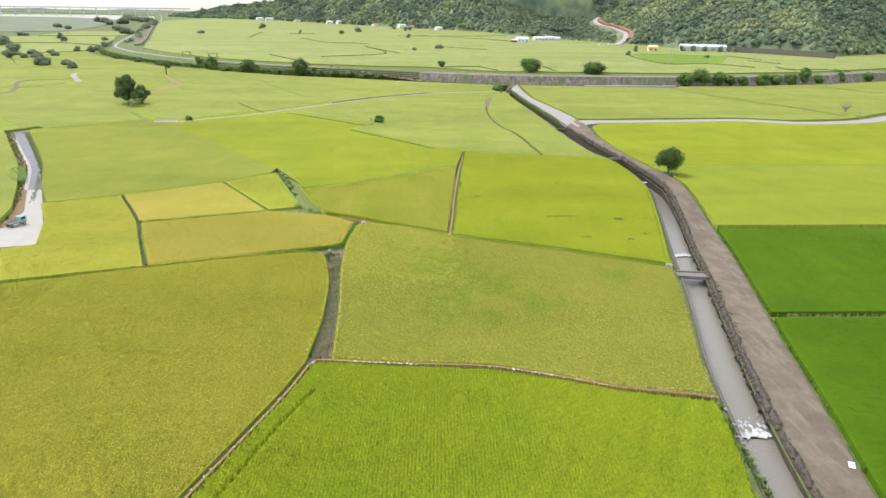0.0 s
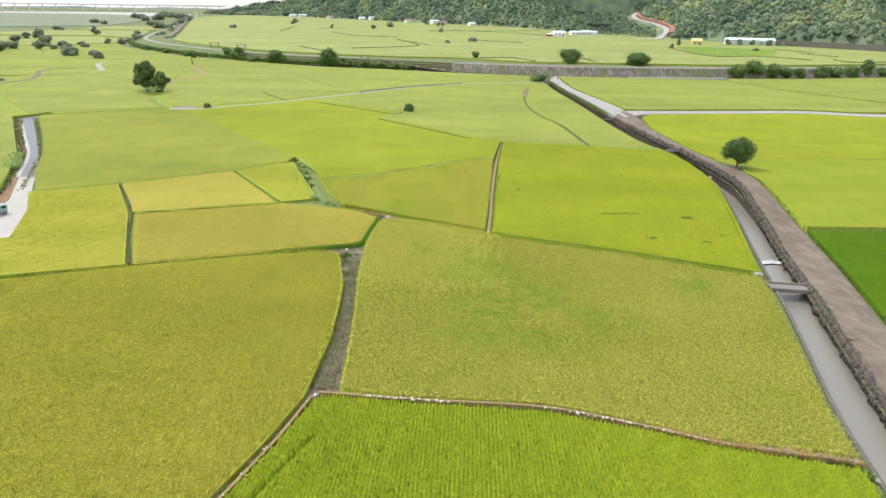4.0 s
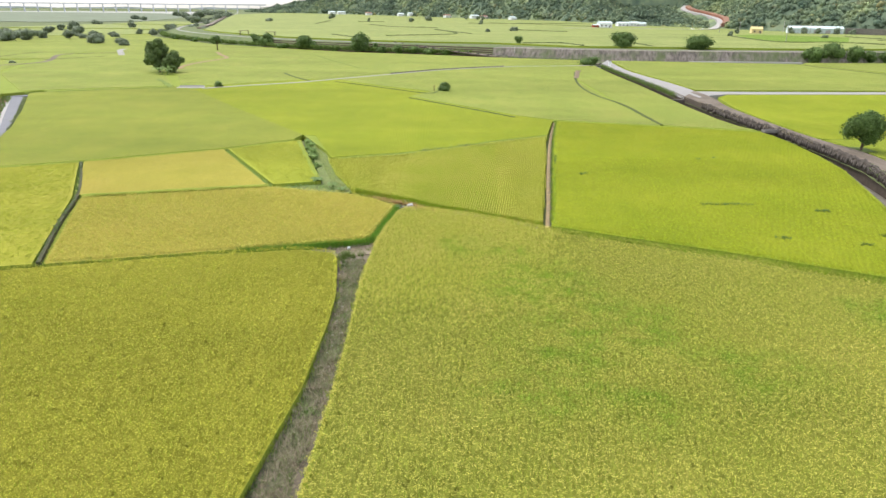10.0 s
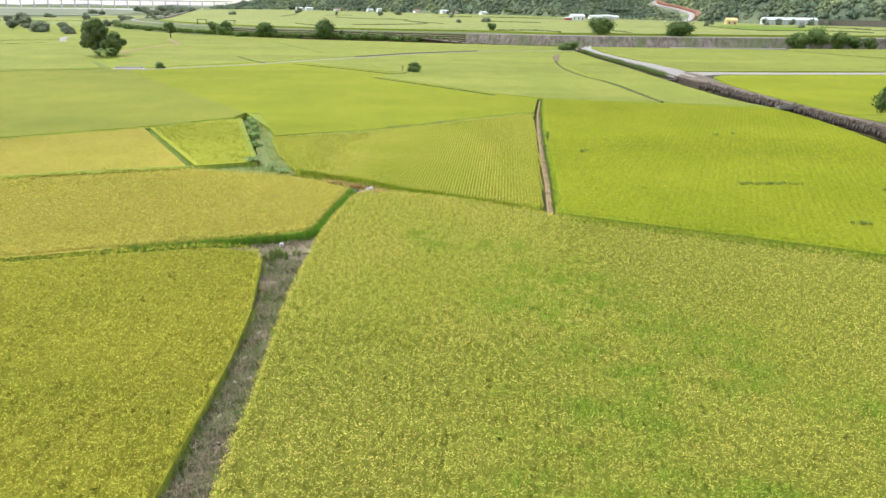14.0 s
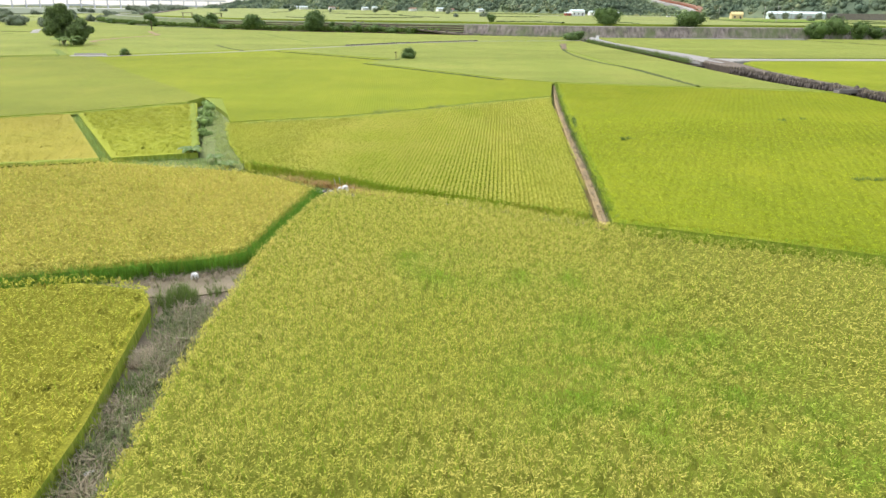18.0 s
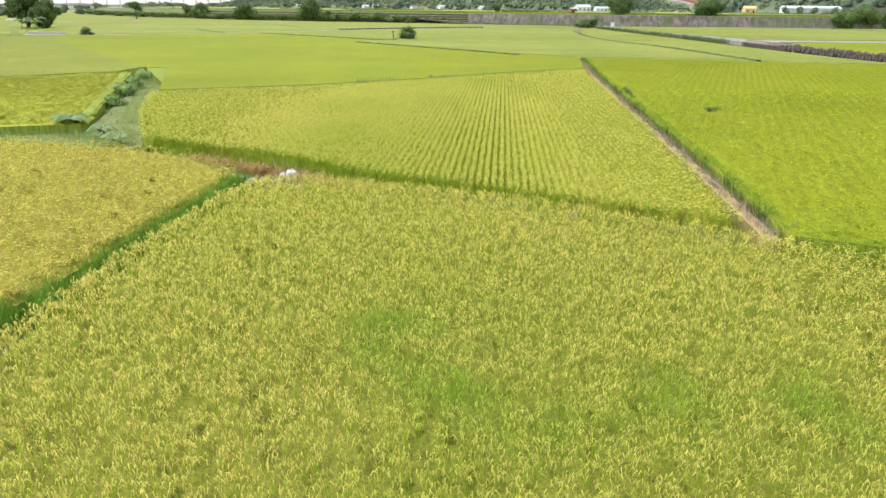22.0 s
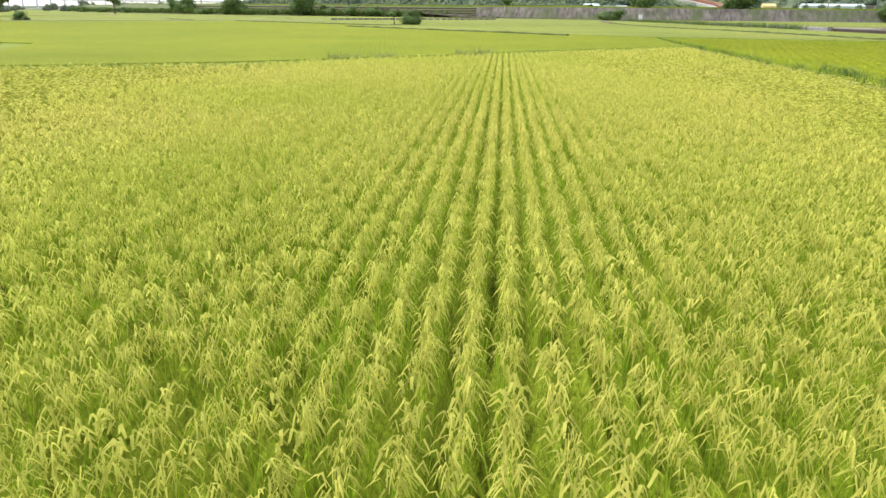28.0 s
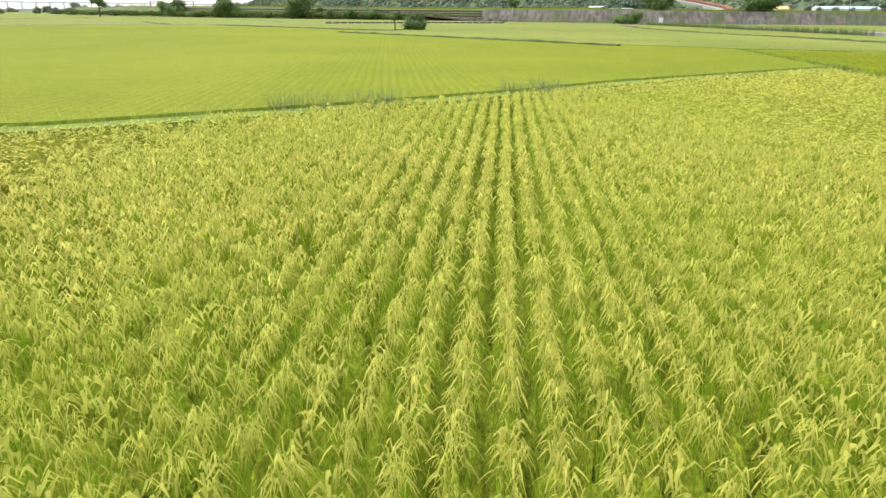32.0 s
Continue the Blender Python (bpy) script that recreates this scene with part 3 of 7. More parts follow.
rice_field([(45.0, 55.0), (120, 55.0), (170, 88.2), (52.9, 87.5), (50.1, 75), (47.0, 63)], "rice_deep", "deep green young rice beside the road", h=0.7, planted="deep_a", side="rice_deep")
rice_field([(32, 2), (110, 2), (125, 53.6), (44.6, 53.4), (43.6, 50), (39.5, 33), (37.2, 24.6)], "rice_deep", "deep green young rice in fine rows", h=0.7, planted="deep_b", side="rice_deep")
rice_field([(53.2, 88.7), (171, 90), (185, 137), (57.2, 134.6), (57.8, 131), (59.0, 126), (59.0, 118), (57.6, 109)], "rice_sun", "bright yellow-green rice by the lone round tree")
rice_field([(57.2, 135.3), (186, 137.6), (260, 255), (183.5, 216), (157, 202.3), (130.5, 198.3), (112, 203), (92, 201), (63, 197), (58.0, 190), (55.5, 172.5), (55.5, 159), (56.2, 144), (56.9, 137)], "rice_lush", "bright green rice along the lane")
rice_field([(62.5, 205.5), (93, 209), (114.4, 211), (132, 206.3), (155, 210.5), (163, 215), (158.6, 223), (151, 240), (141, 267), (128.5, 304.5), (80, 308.5), (53.2, 310), (51.5, 264), (56.5, 219.7), (57, 206)], "rice_pale_haze", "light green rice between lane and levee")
rice_field([(166, 217), (180, 226), (260, 271), (330, 370), (284, 358), (224, 331), (171, 316), (134, 311.5), (129.4, 305), (142, 268), (152, 241), (159.5, 224)], "rice_pale_haze", "light green rice below the levee")
PLAIN = [(-26, 364), (3, 362), (43, 338), (133, 337), (171, 342), (224, 356), (284, 384), (420, 460), (600, 560), (420, 560), (310, 500), (262, 565), (215, 690), (155, 800), (110, 1000), (-30, 1200), (-330, 1680), (-560, 1900), (-528, 1441), (-422, 1130), (-342, 902), (-294, 765), (-254, 653), (-218, 546), (-206, 508), (-178, 468), (-142, 428), (-114, 402), (-62, 374)]
rice_field(PLAIN, "rice_far_haze", "wide plain of light green rice reaching to the hill", z=RISE, h=0.8)

# ---- wooded hill ----
HILL_ROAD = [(190, 640, 5.4), (204, 652, 5.5), (217, 683, 6.3), (234, 725, 7.6), (247, 763, 9.5), (260, 806, 11.5), (267, 847, 13.5), (262.6, 877.5, 17), (253, 900, 20), (259, 945, 22.5), (268, 981, 24), (286, 1040, 26), (306, 1102, 28)]
RIDGE = [(-760, 2150, 8), (-640, 1980, 22), (-520, 1850, 75), (-330, 1680, 190), (-30, 1210, 240), (110, 1010, 240), (160, 800, 230), (212, 688, 220), (272, 580, 210), (325, 500, 200), (430, 560, 220), (700, 640, 240), (2200, 1300, 300)]


def near_line(X, Y, line):
    """For each plan point: distance to the line and index of its nearest sample."""
    best, idx = np.full(X.shape, 1e12), np.zeros(X.shape, int)
    for k, p in enumerate(line):
        d = (X - p[0]) ** 2 + (Y - p[1]) ** 2
        m = d < best
        best[m], idx[m] = d[m], k
    return np.sqrt(best), idx


def hill_height(X, Y):
    """Height of the wooded hill over plan points, and the distance behind its foot."""
    foot = resample(smooth_line([Vector(p) for p in RIDGE], 12), 420)
    d, k = near_line(X, Y, foot)
    ring = RIDGE + [(2600, 3200, 0), (-760, 3200, 0)]
    inside = np.zeros(X.shape, bool)
    j = len(ring) - 1
    for i in range(len(ring)):
        (xi, yi), (xj, yj) = ring[i][:2], ring[j][:2]
        if yi != yj:
            inside ^= ((yi > Y) != (yj > Y)) & (X < (xj - xi) * (Y - yi) / (yj - yi) + xi)
        j = i
    t = np.minimum(1, d / 450)
    n = np.array([noise.fractal(Vector((x * 0.006, y * 0.006, 3.1)), 0.9, 2.1, 5) * 26 - abs(noise.noise(Vector((x * 0.011, y * 0.011, 9.0)))) * 26 for x, y in zip(X, Y)])
    z = RISE + np.array([p.z for p in foot])[k] * np.sin(t * math.pi / 2) ** 0.9 + n * np.minimum(1, d / 90)
    lane = resample(smooth_line([Vector(p) for p in HILL_ROAD], 4), 160)
    g, k = near_line(X, Y, lane)
    lz = np.array([p.z for p in lane])[k]
    front = X < np.array([p.x for p in lane])[k]
    free = np.where(front & (g > 7), lz - 5.5 + np.maximum(0, g - 90) * 0.35, lz - 1.0 + np.maximum(0, g - 9) * 0.75)
    near = (Y < 1160) & (Y > 600)
    z = np.where(near, np.minimum(z, free), z)
    return np.where(inside, np.maximum(z, RISE - 0.4), RISE - 3.0), np.where(inside, d, -1.0), g


def build_hill():
    gx, gy = np.arange(-800, 1000, 10.0), np.arange(480, 2300, 10.0)
    X, Y = (q.ravel() for q in np.meshgrid(gx, gy))
    Z, D, _ = hill_height(X, Y)
    w = len(gx)
    i, j = (q.ravel() for q in np.meshgrid(np.arange(w - 1), np.arange(len(gy) - 1)))
    q = np.stack([j * w + i, j * w + i + 1, (j + 1) * w + i + 1, (j + 1) * w + i], 1)
    dq = D[q]
    q = q[(dq.max(1) > 0) & (dq.min(1) < 420)]
    used, inv = np.unique(q, return_inverse=True)
    ob = fast_mesh("hill", np.stack([X, Y, Z], 1)[used], inv.reshape(-1, 4), M["forest"])
    ob.data.polygons.foreach_set("use_smooth", np.ones(len(q), bool))
    return tagged(ob, "steep hillside covered with dense green forest", "hill", kind="structure")


build_hill()



# low grassy bunds that fill the gaps between the plots
M["bund_grass"] = plain("bund_grass", (0.12, 0.155, 0.04), 0.95, 0.4, 0.7)
M["bund_rice"] = plain("bund_rice", (0.2, 0.245, 0.034), 0.95, 0.3, 0.7)
M["bund_mid"] = plain("bund_mid", (0.15, 0.2, 0.04), 0.95, 0.4, 0.5, grain=4.0)
M["furrow"] = plain("furrow", (0.075, 0.075, 0.04), 0.95, 0.4, 1.5)
for pts, h in ((((-31, 131), (-112, 183), (-176, 281), (-236, 490), (-157, 401), (-61, 342), (3, 320), (38, 309), (40, 250), (42.5, 190), (44.5, 160), (48, 146), (14, 150), (-3, 124.8), (-22, 114.6)), 0.87),
               (((-66.4, 101), (-61, 91.5), (-56, 79.8), (-54, 66.6), (-37.6, 71), (-17, 78.2), (-11, 80.6), (-10.5, 90), (-14, 94.5), (-26, 98.4), (-39, 118)), 0.5),
               (((54.5, 89.5), (170, 91), (250, 250), (182, 215), (156, 201), (130, 197), (92, 200), (63, 195.5), (57, 172), (58, 140), (60.5, 121)), 0.89)):
    tagged(slab("bund_grass", list(pts), -0.05, h, M["bund_rice"]), "low grassy bunds between the rice plots", "bund", "low bunds", "stuff")
tagged(slab("bund_grass", [(-118, 174), (-112, 182), (-148, 221.5), (-174.5, 282), (-181, 277), (-156, 216)], -0.05, 0.86, M["bund_rice"]), "grassy strip between two paddies", "bund", "low bunds", "stuff")
tagged(slab("bund_grass", [(-29.7, 129.6), (-20.1, 100), (-25.5, 97.9), (-16.2, 95.7), (-15.8, 96.9), (-21.5, 112.4), (-28.4, 129.6)], -0.05, 0.4, plain("weed_floor", (0.17, 0.2, 0.07), 0.95, 0.55, 1.2, grain=6.0)), "weedy strip under the banana hedge", "bund", "low bunds", "stuff")


# ---- plants built from leaf ribbons ----
def ribbons(rng, n, segs, height, lean, droop, width, base_r, z_from=0.0, taper=0.85):
    """n leaves of one plant as (verts, quads)."""
    t = np.linspace(0, 1, segs + 1)
    vs, qs = [], []
    for k in range(n):
        az = rng.uniform(0, 2 * np.pi)
        h = height * rng.uniform(0.82, 1.1)
        ln = lean * rng.uniform(0.5, 1.4)
        dr = droop * rng.uniform(0.5, 1.4)
        r = base_r * rng.uniform(0, 1) + ln * t ** 1.7
        z = z_from + (h - z_from) * (t * (1 + dr) - dr * t ** 2.6)
        w = width * rng.uniform(0.7, 1.2) * (1 - taper * t ** 2) / 2
        tw = az + np.pi / 2 + rng.uniform(-0.5, 0.5)
        c, s = np.cos(az), np.sin(az)
        a = np.stack([r * c + w * np.cos(tw), r * s + w * np.sin(tw), z], 1)
        b = np.stack([r * c - w * np.cos(tw), r * s - w * np.sin(tw), z], 1)
        k0 = 2 * (segs + 1) * k
        vs.append(np.stack([a, b], 1).reshape(-1, 3))
        i = np.arange(segs) * 2 + k0
        qs.append(np.stack([i, i + 1, i + 3, i + 2], 1))
    return np.concatenate(vs), np.concatenate(qs)


def ears(rng, n, segs, height, reach, droop, width, grains=0, fan=1.3, clump=0.055):
    """Ripe ears: each an arched plume that rises from the stalks and hangs over, with loose grains along it."""
    t = np.linspace(0, 1, segs + 1)
    V, Q, k0 = [], [], 0
    for k in range(n):
        az = fan * rng.normal()
        h = height * rng.uniform(0.84, 1.03)
        rc, dr = reach * rng.uniform(0.6, 1.2), droop * rng.uniform(0.55, 1.3)
        r = 0.03 * rng.random() + rc * t
        z = h - 0.07 * np.maximum(0, 1 - t / 0.4) ** 2 - dr * np.maximum(0, t - 0.3) ** 1.5
        w = width * rng.uniform(0.7, 1.2) * (np.array([0.75, 0.6]) if segs == 1 else np.sin(np.pi * (0.2 + 0.66 * t))) / 2
        c, sn = np.cos(az), np.sin(az)
        side = np.array([-sn, c, rng.uniform(-0.7, 0.7)])
        mid_line = np.stack([r * c, r * sn, z], 1)
        mid_line[:, :2] += rng.uniform(-clump, clump, 2)
        V.append(np.stack([mid_line + side * w[:, None], mid_line - side * w[:, None]], 1).reshape(-1, 3))
        i = np.arange(segs) * 2 + k0
        Q.append(np.concatenate([np.stack([i, i + 1, i + 3], 1), np.stack([i, i + 3, i + 2], 1)]))
        k0 += 2 * (segs + 1)
        if grains:
            f = rng.uniform(0.15, 1.0, grains)
            p = np.stack([np.interp(f, t, mid_line[:, q]) for q in range(3)], 1) + rng.normal(0, 0.009, (grains, 3))
            d = np.stack([np.full(grains, c), np.full(grains, sn), -0.2 - 1.1 * f], 1) + rng.normal(0, 0.45, (grains, 3))
            d /= np.linalg.norm(d, axis=1)[:, None]
            e = np.cross(d, rng.normal(0, 1, d.shape))
            e *= 0.009 / np.linalg.norm(e, axis=1)[:, None]
            V.append(np.stack([p + e, p - e, p + d * rng.uniform(0.03, 0.065, (grains, 1))], 1).reshape(-1, 3))
            Q.append(np.arange(3 * grains).reshape(-1, 3) + k0)
            k0 += 3 * grains
    return np.concatenate(V), np.concatenate(Q)


def in_outline(pts, outline):
    x, y = pts[:, 0], pts[:, 1]
    hit = np.zeros(len(pts), bool)
    o = np.array(outline)
    j = len(o) - 1
    for i in range(len(o)):
        (xi, yi), (xj, yj) = o[i], o[j]
        if yi != yj:
            hit ^= ((yi > y) != (yj > y)) & (x < (xj - xi) * (y - yi) / (yj - yi) + xi)
        j = i
    return hit


def planting(outline, rng, row, hill, turn, jitter):
    """Plan points of the plants: rows that run along the heading 'turn' (degrees east of north)."""
    o = np.array(outline)
    c = o.mean(0)
    rad = np.abs(o - c).max() * 1.5
    u = np.arange(-rad, rad, row)
    v = np.arange(-rad, rad, hill)
    uu, vv = np.meshgrid(u, v)
    uu = uu.ravel() + rng.normal(0, jitter, uu.size)
    vv = vv.ravel() + rng.normal(0, max(jitter * 1.3, hill * 0.28 if hill > 0.3 else 0), vv.size)
    a = np.radians(turn)
    pts = np.stack([c[0] + uu * np.cos(a) + vv * np.sin(a), c[1] - uu * np.sin(a) + vv * np.cos(a)], 1)
    return pts[in_outline(pts, outline)]


def sow(name, pts, kinds, rng, mats, parent, z=0.0, spread=(0.88, 1.12), kind="stuff", swing=np.pi, wind=0.0):
    """One mesh of many plants. kinds: list of (verts, quads, slots) variants."""
    V, Q, S, k0 = [], [], [], 0
    pick = rng.integers(0, len(kinds), len(pts))
    for k, (v, q, sl) in enumerate(kinds):
        p = pts[pick == k]
        if not len(p):
            continue
        a = wind + rng.uniform(-swing, swing, len(p))
        s = rng.uniform(*spread, len(p))[:, None]
        c, sn = np.cos(a)[:, None], np.sin(a)[:, None]
        x = (v[None, :, 0] * c - v[None, :, 1] * sn) * s + p[:, 0:1]
        y = (v[None, :, 0] * sn + v[None, :, 1] * c) * s + p[:, 1:2]
        zz = v[None, :, 2] * s + (p[:, 2:3] if p.shape[1] > 2 else z)
        V.append(np.stack([x, y, zz], 2).reshape(-1, 3))
        Q.append((q[None] + (np.arange(len(p)) * len(v))[:, None, None] + k0).reshape(-1, 3))
        S.append(np.tile(sl, len(p)))
        k0 += len(p) * len(v)
    ob = fast_mesh(name, np.concatenate(V), np.concatenate(Q), None, parent, mats, np.concatenate(S))
    if kind:
        ob["kind"] = kind
    return ob


def plant_kind(rng, blades, blade_args, heads=0, head_args=()):
    v, q = ribbons(rng, blades, *blade_args)
    q = np.concatenate([q[:, [0, 1, 2]], q[:, [0, 2, 3]]])
    s = np.zeros(len(q), int)
    if heads:
        v2, q2 = ears(rng, heads, *head_args)
        q = np.concatenate([q, q2 + len(v)])
        v = np.concatenate([v, v2])
        s = np.concatenate([s, np.ones(len(q2), int)])
    return v, q, s


def relief(name, outline, row, hill, turn, z0, z1, material, parent, clip=None, rough=0.05):
    """The closed leaf canopy of a field: a hump at each planted hill, dips between the rows."""
    rng = np.random.default_rng(21)
    o = np.array(outline)
    c = o.mean(0)
    rad = np.abs(o - c).max() * 1.5
    a = np.radians(turn)
    u, v = np.arange(-rad, rad, row / 2), np.arange(-rad, rad, hill / 2)
    iu, iv = np.meshgrid(np.arange(len(u)), np.arange(len(v)), indexing="ij")
    n = iu.size
    uu = u[iu].ravel() + rng.normal(0, row * 0.1, n)
    vv = v[iv].ravel() + rng.normal(0, hill * 0.12, n)
    iu, iv = iu.ravel(), iv.ravel()
    x, y = c[0] + uu * np.cos(a) + vv * np.sin(a), c[1] - uu * np.sin(a) + vv * np.cos(a)
    if callable(z0):
        z0, z1 = z0(x, y), z1(x, y)
    top = z1 + rng.normal(0, rough, n)
    z = np.where(iu % 2 == 0, np.where(iv % 2 == 0, top, top - (z1 - z0) * 0.4), z0 + rng.normal(0, 0.05, n))
    ok = in_outline(np.stack([x, y], 1), outline)
    if clip is not None:
        ok &= clip(x, y)
    ok = ok.reshape(len(u), len(v))
    good = ok[:-1, :-1] & ok[1:, :-1] & ok[1:, 1:] & ok[:-1, 1:]
    gi, gj = np.nonzero(good)
    nv = len(v)
    q = np.stack([gi * nv + gj, (gi + 1) * nv + gj, (gi + 1) * nv + gj + 1, gi * nv + gj + 1], 1)
    used, inv, times = np.unique(q, return_inverse=True, return_counts=True)
    z[used[times < 4]] = np.minimum(z[used[times < 4]] - 0.15, 0.25)
    ob = fast_mesh(name, np.stack([x, y, z], 1)[used], inv.reshape(-1, 4), material, parent)
    ob["kind"] = "stuff"
    return ob


FURROW_X, FURROW_Y = (-15.6, -13.2, -11.4, -9.0), (20.0, 27.2, 32.9, 38.8)


def sow_fields():
    rng = np.random.default_rng(5)
    blow = {"swing": 0.9, "wind": -0.5}
    full = [plant_kind(rng, 8, (2, 0.94, 0.11, 0.1, 0.011, 0.06, 0.15), 34, (3, 1.0, 0.095, 0.14, 0.0095, 0, 2.2, 0.035)) for _ in range(20)]
    mid = [plant_kind(rng, 3, (1, 0.92, 0.1, 0.1, 0.013, 0.06, 0.3), 16, (2, 1.0, 0.1, 0.13, 0.019, 0, 2.2, 0.035)) for _ in range(16)]
    dense = [plant_kind(rng, 3, (1, 1.0, 0.1, 0.1, 0.011, 0.06, 0.5), 15, (2, 1.0, 0.085, 0.15, 0.0145, 0, 2.2, 0.11)) for _ in range(16)]
    low = [plant_kind(rng, 1, (1, 0.93, 0.1, 0.1, 0.018, 0.06, 0.5), 10, (1, 0.99, 0.1, 0.1, 0.036, 0, 2.2, 0.035)) for _ in range(16)]
    tiny = [plant_kind(rng, 1, (1, 1.0, 0.1, 0.1, 0.016, 0.08, 0.75), 9, (1, 1.0, 0.085, 0.1, 0.028, 0, 1.8, 0.1)) for _ in range(16)]
    young = [plant_kind(rng, 8, (2, 0.85, 0.11, 0.35, 0.03, 0.06, 0.4)) for _ in range(10)]
    bed, line = OUTLINES["rows"]
    p = planting(line, rng, 0.258, 0.19, 4.2, 0.014)
    keep = rng.random(len(p)) > 0.02
    off = np.maximum(np.abs(p[:, 0] + 4.6) - 3.0, 0) + np.maximum(p[:, 1] - 109, 0) * 0.35 + rng.uniform(0, 2.2, len(p))
    near, rest = off < 1.8, off > 6.0
    side = ~near & ~rest
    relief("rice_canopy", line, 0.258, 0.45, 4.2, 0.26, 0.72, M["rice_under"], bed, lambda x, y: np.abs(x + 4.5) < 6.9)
    relief("rice_canopy", line, 0.258, 0.45, 4.2, 0.6, 0.9, M["rice_rows"], bed, lambda x, y: np.abs(x + 4.5) > 6.1)
    sow("rice_plants", p[near & keep], full, rng, [M["blade"], M["panicle"]], bed, spread=(0.95, 1.05), **blow)
    sow("rice_plants", p[side & keep], mid, rng, [M["blade"], M["panicle"]], bed, spread=(0.95, 1.05), **blow)
    sow("rice_plants", p[rest & keep], low, rng, [M["blade"], M["panicle"]], bed, spread=(0.95, 1.05), **blow)
    bed, line = OUTLINES["mixed"]
    p = planting(line, rng, 0.225, 0.2, 8.0, 0.06)
    fine = lambda x, y: np.clip((y - 62) / 8, 0, 1) * np.clip((8.5 - x) / 4, 0, 1)
    relief("rice_canopy", line, 0.4, 0.44, 8.0, lambda x, y: 0.5 - 0.2 * fine(x, y), lambda x, y: 0.8 - 0.23 * fine(x, y), M["rice_mixed"], bed, None, 0.06)
    share = lambda q: fine(q[:, 0], q[:, 1])
    sow("rice_plants", p[rng.random(len(p)) < share(p)], dense, rng, [M["blade"], M["panicle_mixed"]], bed, spread=(0.93, 1.05), **blow)
    p = planting(line, rng, 0.23, 0.24, 8.0, 0.05)
    sow("rice_plants", p[rng.random(len(p)) > share(p) ** 2], tiny, rng, [M["blade"], M["panicle_mixed"]], bed, spread=(0.95, 1.05), **blow)
    bed, line = OUTLINES["olive"]
    p = planting(line, rng, 0.26, 0.28, 4.0, 0.025)
    p = p[(p[:, 0] > -46) & (p[:, 1] > 20)]
    for hx, hy, hr in ((-20.4, 56.0, 0.55), (-26.7, 45.7, 0.5), (-26.3, 44.0, 0.35), (-27.4, 62.5, 0.4), (-25.9, 41.6, 0.35), (-23.6, 54.0, 0.3)):
        p = p[np.hypot((p[:, 0] - hx) * 0.7, p[:, 1] - hy) > hr]
    relief("rice_canopy", line, 0.26, 0.6, 4.0, 0.52, 0.82, M["rice_olive"], bed, lambda x, y: (x > -66) & (y > 16), 0.05)
    sow("rice_plants", p, tiny, rng, [M["blade"], M["panicle_olive"]], bed, spread=(0.92, 1.07), **blow)
    bed, line = OUTLINES["front"]
    p = planting(line, rng, 0.3, 0.5, 2.0, 0.02)
    p = p[p[:, 1] > 16]
    trodden = lambda x, y: (np.abs(x - np.interp(y, FURROW_Y, FURROW_X)) > 0.08) | (y > 38.8)
    p = p[trodden(p[:, 0], p[:, 1]) | (p[:, 1] < 18)]
    relief("rice_canopy", line, 0.3, 0.22, 2.0, 0.44, 0.74, M["rice_front"], bed, lambda x, y: (y > 12) & trodden(x, y))
    sow("rice_plants", p, young, rng, [M["blade_front"]], bed, spread=(0.85, 1.0))
    bed, line = OUTLINES["gold"]
    p = planting(line, rng, 0.25, 0.25, -20.0, 0.06)
    relief("rice_canopy", line, 0.4, 0.44, -20.0, 0.6, 0.82, M["rice_gold"], bed, None, 0.05)
    sow("rice_plants", p, tiny, rng, [M["blade"], M["panicle_gold"]], bed, spread=(0.92, 1.07), **blow)
    bed, line = OUTLINES["lush"]
    relief("rice_canopy", line, 0.45, 0.6, -30.0, 0.76, 0.93, M["rice_lush"], bed, None, 0.03)
    p = planting(line, rng, 0.3, 0.5, -30.0, 0.05)
    sow("rice_plants", p[p[:, 1] < 118], tiny, rng, [M["blade_lush"], M["blade_lush"]], bed, spread=(0.92, 1.0), **blow)
    for key, turn, mat in (("rows_b", 14.0, "rice_rows"), ("gold_b", -20.0, "rice_gold"), ("olive_b", 0.0, "rice_rows")):
        bed, line = OUTLINES[key]
        relief("rice_canopy", line, 0.3, 0.6, turn, 0.62, 0.92, M[mat], bed)
    for key, turn in (("deep_a", -6.0), ("deep_b", -6.0)):
        bed, line = OUTLINES[key]
        relief("rice_canopy", line, 0.3, 0.7, turn, 0.54, 0.8, M["rice_deep"], bed, lambda x, y: (x < 78) & (y > 16))


sow_fields()
RNG = np.random.default_rng(11)


def scatter_line(line, width, density, rng=RNG):
    """Plan points in a strip along a line."""
    L = resample(smooth_line(line, 0.7), 240)
    d = sum((b - a).length for a, b in zip(L, L[1:]))
    n = int(d * width * density)
    f = rng.uniform(0, len(L) - 1.001, n)
    i = f.astype(int)
    a = np.array([(p.x, p.y) for p in L])
    t = a[i + 1] - a[i]
    t /= np.linalg.norm(t, axis=1)[:, None] + 1e-9
    side = rng.uniform(-0.5, 0.5, n) * width
    return a[i] + (a[i + 1] - a[i]) * (f - i)[:, None] + np.stack([-t[:, 1], t[:, 0]], 1) * side[:, None]


def fringe(key, line, width, density, material):
    """Ears that droop over the edge of a field."""
    rng = np.random.default_rng(31)
    kinds = [plant_kind(rng, 6, (2, 0.85, 0.1, 0.3, 0.012, 0.05, 0.1), 8, (2, 1.0, 0.12, 0.2, 0.034)) for _ in range(10)]
    sow("rice_plants", scatter_line(line, width, density), kinds, rng, [M["blade_edge"], M[material]], OUTLINES[key][0], spread=(0.8, 1.0))


